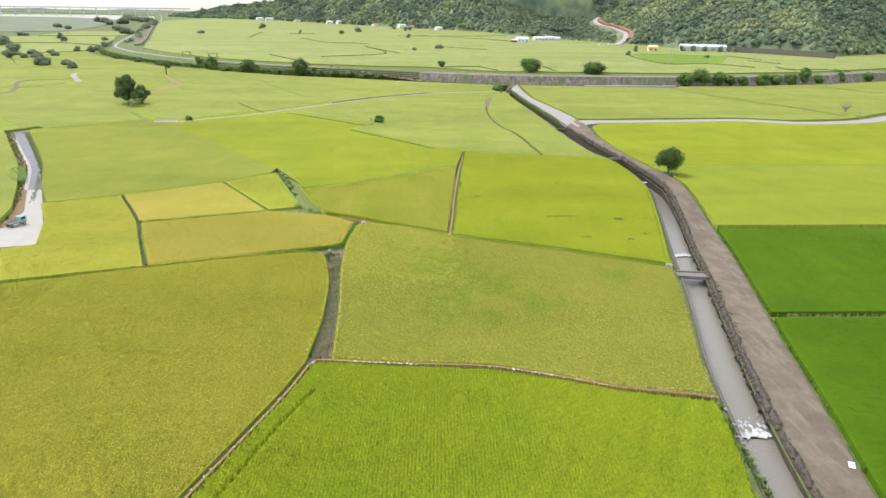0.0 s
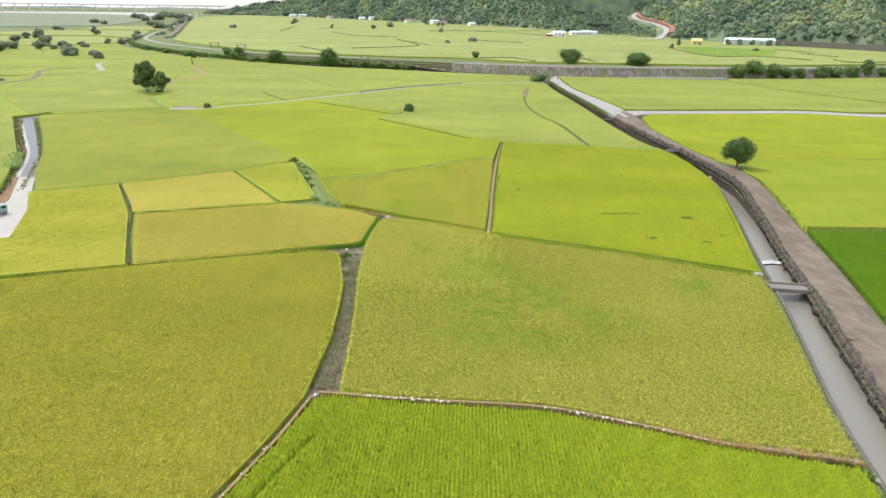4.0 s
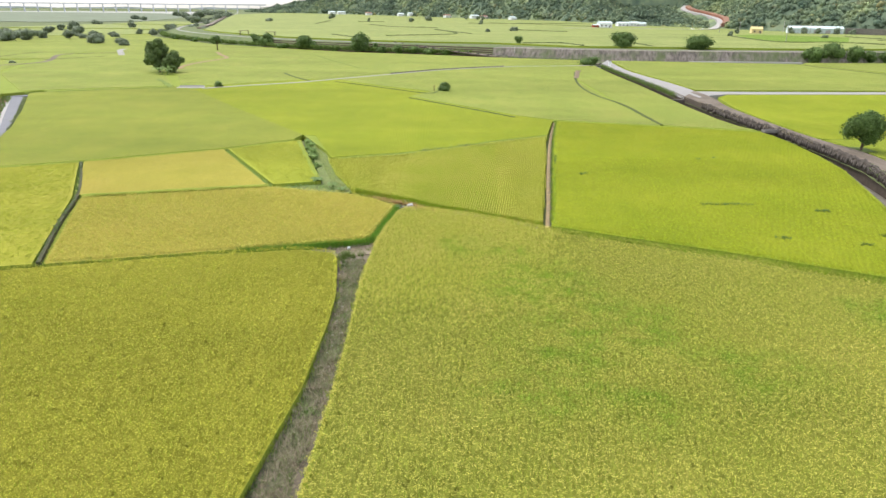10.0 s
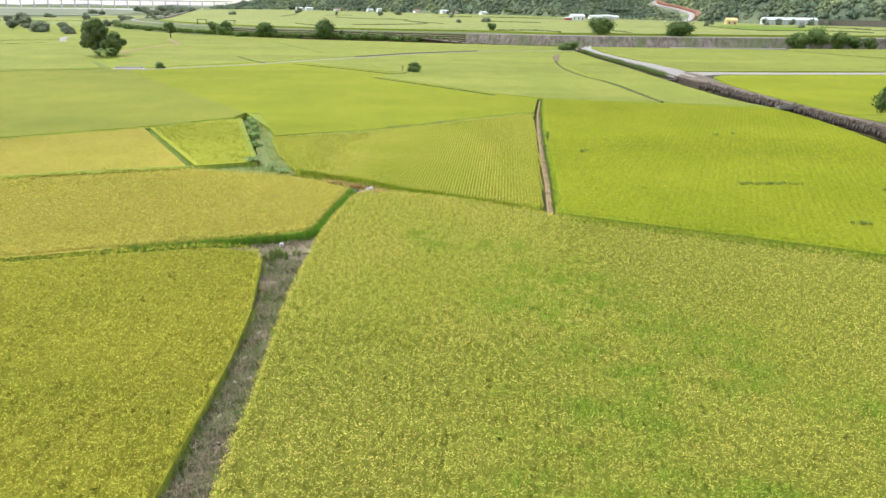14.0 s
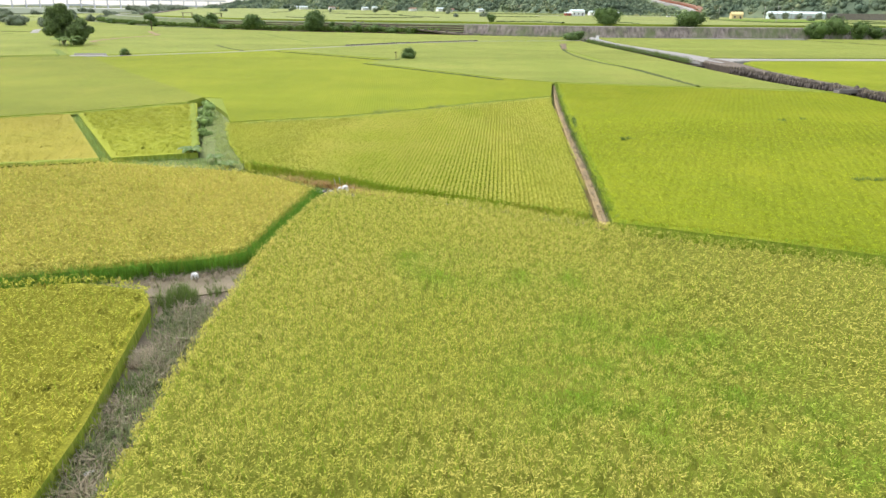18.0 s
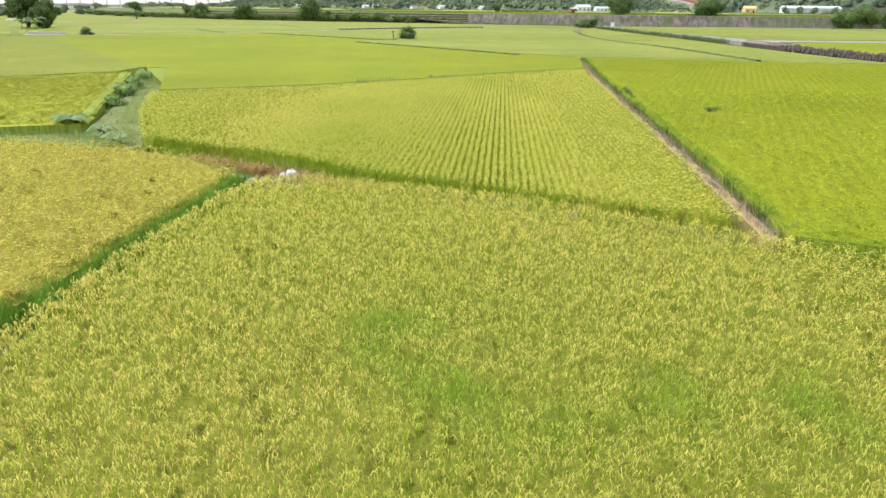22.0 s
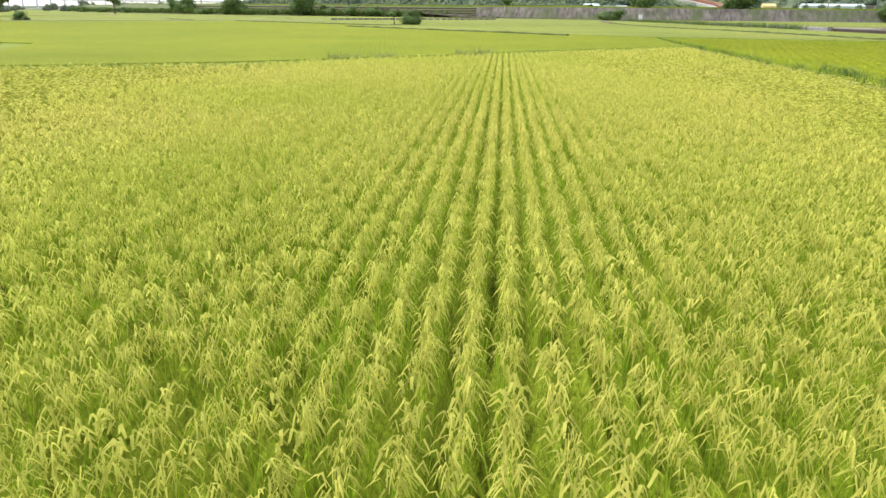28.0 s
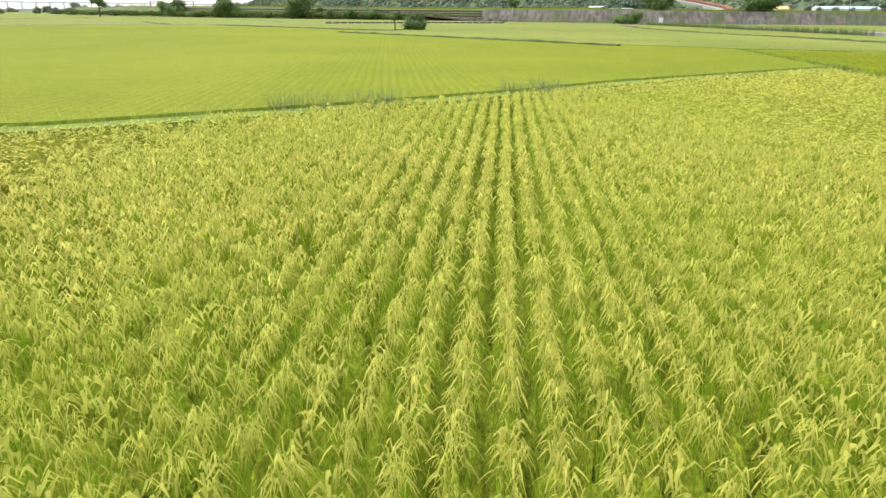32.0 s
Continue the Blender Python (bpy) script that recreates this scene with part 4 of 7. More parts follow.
EDGES = (("rows", [(-15.7, 97.05), (-10.0, 94.35), (-7.1, 92.75), (-4.8, 90.85), (-2.3, 90.05), (-1.0, 89.45), (1.0, 88.35), (2.4, 87.65), (6.1, 85.95)], "blade_edge", 40),
         ("rows", [(-22.0, 112.5), (-12.7, 116.0), (-7.6, 119.4), (-3.2, 122.7), (0.5, 126.1), (10.5, 133.0)], "panicle", 18),
         ("gold", [(-22, 76.2), (-16.2, 78.1), (-12.1, 79.5), (-10.85, 80.4), (-10.6, 83.2), (-9.8, 90.8)], "panicle_gold", 44),
         ("olive", [(-10.9, 45), (-10.4, 54.1), (-10.8, 62.7), (-11.3, 67.3), (-12.8, 74.6), (-13.6, 75.8), (-16.3, 76.4), (-25.4, 74.1)], "panicle_olive", 22),
         ("mixed", [(-7.85, 45), (-8.3, 55), (-8.8, 61.8), (-9.4, 68), (-9.7, 76.7), (-9.7, 80), (-9.4, 84), (-8.3, 89.8), (-3.8, 89.0), (0.6, 87.3), (8.0, 83.2)], "panicle_mixed", 26),
         ("lush", [(7.1, 84.8), (24.5, 77.8), (38.6, 71.4)], "blade_edge", 22),
         ("lush", [(7.1, 84.9), (8.1, 93.4), (9.4, 107.3)], "blade_edge", 20),
         ("mixed", [(-8.0, 44.8), (-1.3, 43.8), (8.4, 43.1), (16, 40.7), (21, 38.8), (29.9, 37.2)], "panicle_mixed", 18))
for key, line, mat, many in EDGES:
    fringe(key, line, 0.25, many, mat)
TUFT = {
    "tall": [plant_kind(RNG, 11, (2, 1.25, 0.4, 0.45, 0.022, 0.12)) for _ in range(6)],
    "short": [plant_kind(RNG, 8, (2, 0.45, 0.28, 0.4, 0.03, 0.12)) for _ in range(6)],
    "dry": [plant_kind(RNG, 10, (2, 0.5, 0.5, 0.8, 0.03, 0.15)) for _ in range(6)],
    "weed": [plant_kind(RNG, 9, (2, 0.6, 0.4, 0.6, 0.11, 0.1)) for _ in range(6)],
}


def grass_strip(line, width, density, tuft, material, label, spread=(0.7, 1.2), z=0.0):
    pts = scatter_line(line, width, density)
    if callable(z):
        pts = np.column_stack([pts, [z(y) for y in pts[:, 1]]])
        z = 0.0
    ob = sow("grass", pts, TUFT[tuft], RNG, [M[material]], None, z, spread)
    return tagged(ob, label, "grass", "bund grass", "stuff")


grass_strip([(-20.5, 112.8), (-12.8, 116.7), (-7.7, 120.1), (-3.3, 123.4), (0.4, 126.8), (10.8, 134.0)], 1.2, 12, "tall", "straw_green", "pale grey-green tall grass on the bund behind the rows", (0.6, 0.85))
grass_strip([(-9.2, 119.4), (-6.8, 121.0)], 1.3, 16, "tall", "grass_grey", "grey-green grass clump on the bund", (0.75, 1.0))
grass_strip([(-4.0, 123.1), (-2.2, 124.6)], 1.3, 16, "tall", "grass_grey", "grey-green grass clump on the bund", (0.75, 1.0))
grass_strip([(-39.3, 118.1), (-26.1, 97.9)], 0.6, 16, "tall", "weed_pale", "grey-green grass on a narrow bund", (0.55, 0.75))
grass_strip([(-46, 91), (-26, 97.6)], 0.5, 9, "tall", "grass", "green grass between two golden plots", (0.5, 0.8))
grass_strip([(-48, 66.6), (-37.3, 70.8), (-25.4, 74.6), (-16.5, 77.3)], 0.7, 10, "tall", "grass", "green grass along the edge of the golden rice", (0.5, 0.85))
grass_strip([(-22, 75.8), (-17.5, 77.2), (-16.2, 77.65), (-12.1, 79.0), (-10.6, 79.9), (-10.2, 83.2), (-9.45, 90.8)], 0.55, 60, "tall", "lush", "lush green grass hanging over the plot's edge", (0.5, 0.78))
grass_strip([(-14.6, 96.3), (-10.0, 94.1), (-7.2, 92.5), (-4.9, 90.6), (-2.4, 89.8), (-1.1, 89.2), (0.9, 88.1), (2.3, 87.4), (6.2, 85.7)], 0.36, 34, "tall", "blade_edge", "lush green rice edge above the bund", (0.45, 0.66))
grass_strip([(-9.0, 90.5), (-7.4, 90.4), (-6.0, 90.2), (-4.4, 89.7)], 0.7, 44, "short", "blade_edge", "short green grass at the edge of the ripe rice", (0.6, 1.1))
grass_strip([(-13.0, 95.0), (-10, 93.3), (-8.2, 92.7), (-6.4, 91.2), (-4.0, 90.0)], 0.7, 22, "dry", "grass_rust", "rust-brown withered grass beside the sacks")
grass_strip([(-3.5, 89.5), (1.0, 87.7), (6.0, 85.3)], 0.5, 8, "dry", "grass_dry", "withered grass in the narrow bund")
DITCH = [(-9.4, 45.5), (-9.4, 55), (-9.85, 62), (-10.3, 68), (-11.1, 75.5)]
grass_strip(DITCH, 1.5, 13, "dry", "grass_dry", "dry straw-coloured grass in the ditch", (0.5, 1.0))
grass_strip(DITCH, 1.4, 9, "dry", "grass_grey", "grey-green grass in the ditch", (0.5, 0.95))
grass_strip(DITCH, 1.4, 12, "short", "grass", "green weeds among the dry grass of the ditch", (0.4, 0.9))
# dark tufts added as the shade on the ditch's west side
grass_strip([(-10.4, 45.5), (-10.0, 55), (-10.4, 62), (-10.8, 68), (-12.0, 75)], 0.5, 14, "short", "leaf", "dark weeds added for the shade under the edge of the rice", (0.5, 1.0))
for y0, y1, x0 in ((68.0, 69.6, -10.2), (71.5, 73.0, -10.3), (63.5, 64.5, -9.7), (58, 59.2, -9.4), (52, 53, -9.2)):
    grass_strip([(x0, y0), (x0 - 0.2, y1)], 1.0, 22, "short", "weed_pale", "fresh green clump of weeds in the ditch", (0.5, 1.0))
grass_strip([(-12.5, 75.2), (-12.0, 76.0), (-11.6, 76.4)], 1.4, 46, "tall", "grass", "dense green weeds at the head of the ditch", (0.4, 0.65))
grass_strip([(-11.2, 76.9), (-10.6, 76.7)], 0.8, 40, "tall", "grass", "dense green weeds at the head of the ditch", (0.28, 0.45))
grass_strip([(-11.6, 74.6), (-10.8, 74.2), (-10.3, 73.4)], 1.2, 26, "short", "grass_grey", "grey-green weeds in the ditch", (0.6, 1.1))
grass_strip([(-11.0, 70.0), (-10.5, 69.2)], 1.1, 30, "short", "grass", "green weeds in the ditch", (0.6, 1.1))
grass_strip([(-11.5, 71.0), (-11.2, 71.8)], 1.0, 90, "dry", "straw", "heap of cut straw in the ditch", (0.4, 0.75))
grass_strip([(-10.5, 46), (-10.05, 54.1), (-10.45, 62.7), (-10.95, 67.3), (-12.4, 74.7), (-13.3, 76.2), (-16.3, 76.8)], 0.2, 8, "tall", "blade_edge", "green edge of the olive rice above the ditch", (0.36, 0.52))
grass_strip([(-8.15, 45), (-8.65, 55), (-9.15, 61.8), (-9.75, 68), (-10.05, 76.7), (-10.05, 80), (-9.75, 84), (-8.7, 90)], 0.2, 8, "tall", "blade_edge", "green edge of the rice above the ditch", (0.36, 0.52))
grass_strip([(-16, 78.2), (-12, 78.6), (-10.4, 79.5)], 1.0, 5, "short", "grass", "sparse green weeds on the bare bund", (0.4, 0.8))
grass_strip([(6.75, 85.2), (7.6, 94), (8.9, 108), (11.3, 131), (13.7, 150)], 0.55, 20, "dry", "grass_dry", "withered grass on the field path", (0.3, 0.6), 0.5)
grass_strip([(7.05, 85.2), (7.95, 94), (9.2, 108), (11.6, 131), (13.9, 150)], 0.25, 16, "short", "grass", "dark weeds along the field path", (0.7, 1.2), 0.5)
grass_strip([(7.2, 85.4), (8.1, 94), (9.4, 108), (11.7, 131), (14, 150)], 0.35, 26, "tall", "blade_edge", "green edge of the rice along the path", (0.65, 0.85))
grass_strip([(7.0, 84.2), (24.5, 77.1), (38.6, 70.8)], 0.4, 30, "tall", "blade_edge", "green edge of the lush rice", (0.65, 0.85))
grass_strip([(-8.0, 44.55), (-1.3, 43.55), (8.4, 42.85), (16, 40.45), (21, 38.55), (29.9, 36.95)], 0.2, 8, "tall", "blade_edge", "green edge of the rice above the bund", (0.5, 0.7))
grass_strip([(-8.3, 44.3), (-1.3, 43.3), (8.4, 42.5), (16, 40.2), (21, 38.3), (29.6, 36.5)], 0.3, 5, "dry", "grass_rust", "thin withered grass on the bund", (0.25, 0.5), 0.62)
grass_strip([(17, 39.8), (21, 38.4), (25, 37.5), (29.6, 36.5)], 0.6, 16, "dry", "grass_rust", "rusty withered grass on the bund's end", (0.4, 0.8), 0.55)
grass_strip([(27.6, 36.95), (29.4, 36.7)], 0.7, 30, "tall", "grass_grey", "grey dry weeds on the bund's end", (0.5, 0.8))
grass_strip([(-23, 6), (-16.9, 24), (-14.8, 30), (-12.0, 38), (-10.3, 43.8)], 0.35, 5, "dry", "grass_dry", "withered grass along the narrow bund", (0.3, 0.6), 0.42)
grass_strip([(28.2, 23.5), (29.0, 31), (29.8, 36.4)], 0.7, 9, "weed", "grass", "leafy weeds on the canal bank", (0.4, 0.9))
grass_strip([(37.2, 25.5), (39.4, 33), (43.5, 50), (46.9, 63), (50.0, 75), (53.6, 93), (57, 109), (58.3, 118)], 0.4, 3, "weed", "grass", "leafy weeds on the road's edge", (0.3, 0.8), road_z)
fur = resample(smooth_line([(-55.6, 107.2), (-50, 98), (-46.0, 90.6), (-42.2, 81.5), (-37.3, 71.0)], 1), 40)
tagged(ribbon("furrow", offset(fur, 0.17), offset(fur, -0.17), 0.86, 0.4, M["furrow"]), "dark furrow between two plots", "ground", kind="structure")
grass_strip([(-55.4, 107), (-46.2, 90.6), (-42.2, 81.5), (-37.6, 71.2)], 0.4, 9, "short", "leaf", "dark weeds in the furrow between plots", (0.5, 0.9), 0.8)
grass_strip([(-29.0, 128.6), (-25.2, 117), (-21.0, 106), (-18.2, 98.8)], 1.8, 16, "weed", "weed_pale", "pale grey-green weeds under the banana plants", (0.35, 0.8))


grass_strip([(-28.8, 127), (-22.5, 112), (-18.0, 100), (-15.2, 96.6)], 1.2, 12, "tall", "straw_green", "grass between the hedge and the rows", (0.4, 0.65))
grass_strip([(-26, 97.75), (-20.8, 98.6), (-17.2, 96.7)], 1.7, 14, "tall", "weed_pale", "pale grass between two plots", (0.45, 0.68))
grass_strip([(-11.8, 92.8), (-10.2, 92.2), (-9.3, 91.9)], 1.0, 24, "short", "weed_pale", "short green grass on the bund beside the sacks", (0.4, 0.9))
grass_strip([(-17, 96.0), (-13, 94.9), (-10.5, 93.0)], 1.4, 14, "short", "weed_pale", "short pale weeds on the bund", (0.5, 1.0))


grass_strip([(45.4, 54.2), (70, 54.25), (120, 54.4)], 0.8, 9, "tall", "straw_green", "light green grass on the bund between two plots", (0.5, 0.68))
grass_strip([(53.6, 88.1), (90, 88.4), (150, 89.0)], 0.7, 7, "tall", "straw_green", "light green grass on the bund between two plots", (0.5, 0.7))


# ---- trees ----
def tube(path, radii, sides=7):
    bm = bmesh.new()
    rings = []
    for i, (p, r) in enumerate(zip(path, radii)):
        a, b = Vector(path[max(0, i - 1)]), Vector(path[min(len(path) - 1, i + 1)])
        q = (b - a).to_track_quat("Z", "Y")
        rings.append([bm.verts.new(Vector(p) + q @ Vector((r * math.cos(2 * math.pi * k / sides), r * math.sin(2 * math.pi * k / sides), 0))) for k in range(sides)])
    for u, w in zip(rings, rings[1:]):
        for k in range(sides):
            bm.faces.new((u[k], u[(k + 1) % sides], w[(k + 1) % sides], w[k]))
    bm.faces.new(rings[0][::-1])
    bm.faces.new(rings[-1])
    return bm


def join_bm(parts):
    out = bmesh.new()
    for b in parts:
        me = bpy.data.meshes.new("tmp")
        b.to_mesh(me)
        b.free()
        out.from_mesh(me)
        bpy.data.meshes.remove(me)
    return out


def tree(name, label, at, height, wide, bare=0.25, leaves=900, leaf=0.4, seed=1, material="leaf", category="tree", group="trees", lobes=9, flat=0.85, stems=1, lobe=(0.22, 0.31), spread=0.62):
    """Tapered trunk, limbs, and a crown of leaf sprays on uneven lobes."""
    rng = np.random.default_rng(seed)
    top = thing(name, label, category, group, at)
    crown_h = height * (1 - bare)
    cz = height * bare + crown_h * 0.5
    limbs = []
    centres = []
    for k in range(lobes):
        a = 2 * np.pi * (k / lobes) + rng.uniform(-0.4, 0.4)
        f = rng.uniform(0.25, spread) if k % 3 else rng.uniform(0, 0.25)
        centres.append((f * wide / 2 * math.cos(a), f * wide / 2 * math.sin(a), cz + crown_h * rng.uniform(-0.32, 0.32) * (1.25 - f), wide * rng.uniform(*lobe)))
    r0 = 0.028 * height + 0.04
    for s in range(stems):
        ox = (s - (stems - 1) / 2) * 0.6
        limbs.append(tube([(ox, 0, -0.2), (ox * 1.2 + 0.05, 0.03, height * bare * 0.7), (ox * 1.5, 0.05, height * bare + crown_h * 0.3), (ox * 1.6, 0, height * bare + crown_h * 0.62)], [r0 * 1.3, r0, r0 * 0.7, r0 * 0.25]))
    for x, y, z, r in centres[: max(4, lobes // 2)]:
        b0 = Vector((0, 0, height * bare * 0.9 + crown_h * 0.05))
        limbs.append(tube([b0, b0.lerp(Vector((x, y, z)), 0.5) + Vector((0, 0, -0.1 * r)), (x, y, z)], [r0 * 0.55, r0 * 0.4, r0 * 0.15], 5))
    part("trunk", join_bm(limbs), M["bark"], top)
    P, Nn = [], []
    per = leaves // lobes
    for x, y, z, r in centres:
        d = rng.normal(0, 1, (per, 3))
        d /= np.linalg.norm(d, axis=1)[:, None]
        rad = r * (0.78 + 0.24 * rng.random(per))[:, None]
        bumpy = 1 + 0.18 * np.sin(d[:, 0:1] * 5 + seed) * np.cos(d[:, 1:2] * 6)
        P.append(np.array([x, y, z]) + d * rad * bumpy * np.array([1, 1, flat]))
        Nn.append(d)
    P, Nn = np.concatenate(P), np.concatenate(Nn)
    P[:, 2] = np.maximum(P[:, 2], height * bare * 0.75 if bare > 0.02 else 0.1)
    n = len(P)
    up = rng.normal(0, 0.45, (n, 3)) + Nn * 1.2 + np.array([0, 0, 0.4])
    up /= np.linalg.norm(up, axis=1)[:, None]
    e1 = np.cross(up, rng.normal(0, 1, (n, 3)))
    e1 /= np.linalg.norm(e1, axis=1)[:, None] + 1e-9
    e2 = np.cross(up, e1)
    s = leaf * rng.uniform(0.6, 1.3, n)[:, None]
    V = np.stack([P - e1 * s * 0.5, P + e2 * s * 0.32 - up * s * 0.12, P + e1 * s * 0.5 - up * s * 0.2, P - e2 * s * 0.32 - up * s * 0.12], 1).reshape(-1, 3)
    Q = [np.arange(4 * n).reshape(-1, 4)]
    VV, k0 = [V], 4 * n
    th, ph = np.meshgrid(np.linspace(0.12, np.pi - 0.12, 6), np.arange(9) * 2 * np.pi / 9, indexing="ij")
    d = np.stack([np.sin(th) * np.cos(ph), np.sin(th) * np.sin(ph), np.cos(th)], 2).reshape(-1, 3)
    ci, cj = np.meshgrid(np.arange(5), np.arange(9), indexing="ij")
    cq = np.stack([ci * 9 + cj, (ci + 1) * 9 + cj, (ci + 1) * 9 + (cj + 1) % 9, ci * 9 + (cj + 1) % 9], 2).reshape(-1, 4)
    for x, y, z, r in centres:
        core = np.array([x, y, z]) + d * r * 0.66 * np.array([1, 1, flat]) * rng.uniform(0.85, 1.1, (len(d), 1))
        core[:, 2] = np.maximum(core[:, 2], height * bare * 0.8 if bare > 0.02 else 0.1)
        VV.append(core)
        Q.append(cq + k0)
        k0 += len(d)
    fast_mesh("crown", np.concatenate(VV), np.concatenate(Q), M[material], top)
    return top


def banana(at, height, seed, label="young banana plant with broad torn leaves"):
    rng = np.random.default_rng(seed)
    top = thing("banana_plant", label, "banana plant", "banana plants", at)
    part("stem", tube([(0, 0, -0.1), (0.03, 0, height * 0.3), (0.05, 0.03, height * 0.55)], [0.11, 0.09, 0.05], 8), M["banana"], top)
    for k in range(7):
        az = 2 * np.pi * k / 7 + rng.uniform(-0.4, 0.4)
        L = height * rng.uniform(0.65, 0.9)
        bm = bmesh.new()
        prev = None
        for i in range(8):
            t = i / 7
            r = L * 0.75 * t ** 1.1
            z = height * 0.5 + L * (0.75 * t - 0.72 * t ** 2.3)
            w = 0.30 * math.sin(math.pi * min(1, 0.08 + t * 0.95)) ** 0.7 * rng.uniform(0.75, 1.1)
            c, s = math.cos(az), math.sin(az)
            row = [bm.verts.new((r * c - s * w * q, r * s + c * w * q, z - abs(q) * w * 0.5)) for q in (-1, 0, 1)]
            if prev:
                for q in (0, 1):
                    bm.faces.new((prev[q], prev[q + 1], row[q + 1], row[q]))
            prev = row
        part("leaf", bm, M["banana"], top)
    return top


tree("tree", "round dense dark green tree standing alone beside the road", (58.5, 125.8, 0.9), 6.1, 6.2, 0.2, 11000, 0.32, 3, lobes=20, flat=1.0, lobe=(0.2, 0.28), spread=0.66)
tree("tree", "tall old broad-leaved tree among the paddies", (-105.8, 233.5, 0), 12.0, 8.6, 0.03, 9000, 0.6, 4, "leaf_old", lobes=26, flat=1.0, lobe=(0.13, 0.23), spread=0.8)
tree("tree", "broad-leaved tree beside the taller one", (-100.9, 233.0, 0), 8.6, 7.0, 0.03, 6000, 0.55, 5, "leaf_old", lobes=18, lobe=(0.16, 0.26), spread=0.75)
for i, (bx, by, bh) in enumerate(((-100.8, 225.0, 4.6), (-99.0, 224.6, 4.0), (-102.6, 226.0, 4.4), (-99.8, 226.6, 5.0))):
    banana((bx, by, 0), bh, 60 + i, "pale green banana plant at the foot of the old tree")
tree("bush", "low rounded bush in the middle of the rice", (-10.6, 195.5, 0), 3.0, 4.6, 0.05, 2600, 0.24, 6, category="bush", lobes=10, flat=0.7)
tree("tree", "slender lone tree with a small crown", (-131.8, 347, 0), 8.6, 5.4, 0.42, 900, 0.5, 7, lobes=8)
tree("tree", "dark spreading tree at the levee's foot", (-92.5, 365, 0), 7.6, 12.0, 0.04, 3200, 0.8, 8, lobes=14, flat=0.75)
tree("tree", "dark spreading tree at the levee's foot", (-61.5, 349.5, 0), 9.2, 10.0, 0.05, 3200, 0.75, 9, lobes=13)
tree("tree", "shrubby tree on the levee slope", (-118, 382, 1), 6.5, 9.0, 0.08, 1200, 0.75, 10, lobes=9)
tree("tree", "shrubby tree on the levee slope", (-127, 392, 1.5), 6.0, 8.0, 0.08, 1100, 0.75, 11, lobes=9)
tree("tree", "broad dark tree on the levee", (63.8, 341, 4.4), 6.8, 12.0, 0.06, 3000, 0.8, 12, lobes=13, flat=0.75)
tree("tree", "broad low tree on the levee", (96.0, 335, 4.4), 5.6, 14.0, 0.05, 3000, 0.8, 13, lobes=14, flat=0.6)
tree("tree", "small tree on the levee", (16.4, 360, 4.4), 4.2, 5.5, 0.2, 600, 0.5, 14, lobes=7)
tree("bush", "clipped green bush at the bridge head", (41.0, 286.5, 0), 4.2, 9.0, 0.04, 1500, 0.42, 15, category="bush", lobes=11, flat=0.6)
for i, (x, y, h, w) in enumerate(((140, 319, 7.0, 9), (149, 321, 7.6, 10), (158, 322, 6.8, 8), (165, 323, 5.0, 6), (173, 325, 4.4, 6), (184, 327, 5.4, 7), (193, 330, 5.0, 8), (203, 333, 5.6, 8), (212, 336, 8.0, 6), (222, 340, 4.5, 7), (240, 348, 4.8, 7), (262, 357, 4.2, 8))):
    tree("tree", "dark green tree in the row before the levee wall", (x, y, 0), h * 1.08, w * 1.35, 0.04, 1300, 0.75, 20 + i, lobes=10, group="levee trees")
for i, (x, y, h, w) in enumerate(((-50, 346, 3.5, 7), (-42, 344, 4.0, 8), (-34, 342, 3.2, 8), (-26, 339, 2.6, 7), (-54, 352, 4.5, 5), (-18, 336, 2.0, 6), (-75, 357, 2.2, 7), (-84, 361, 2.0, 6), (-106, 370, 2.4, 8), (-158, 409, 2.5, 7), (-178, 430, 2.6, 8), (-202, 454, 2.8, 9))):
    tree("bush", "tangled shrub at the levee's foot", (x, y, 0.3), h, w, 0.04, 700, 0.6, 40 + i, category="bush", lobes=7, group="levee shrubs", flat=0.7)
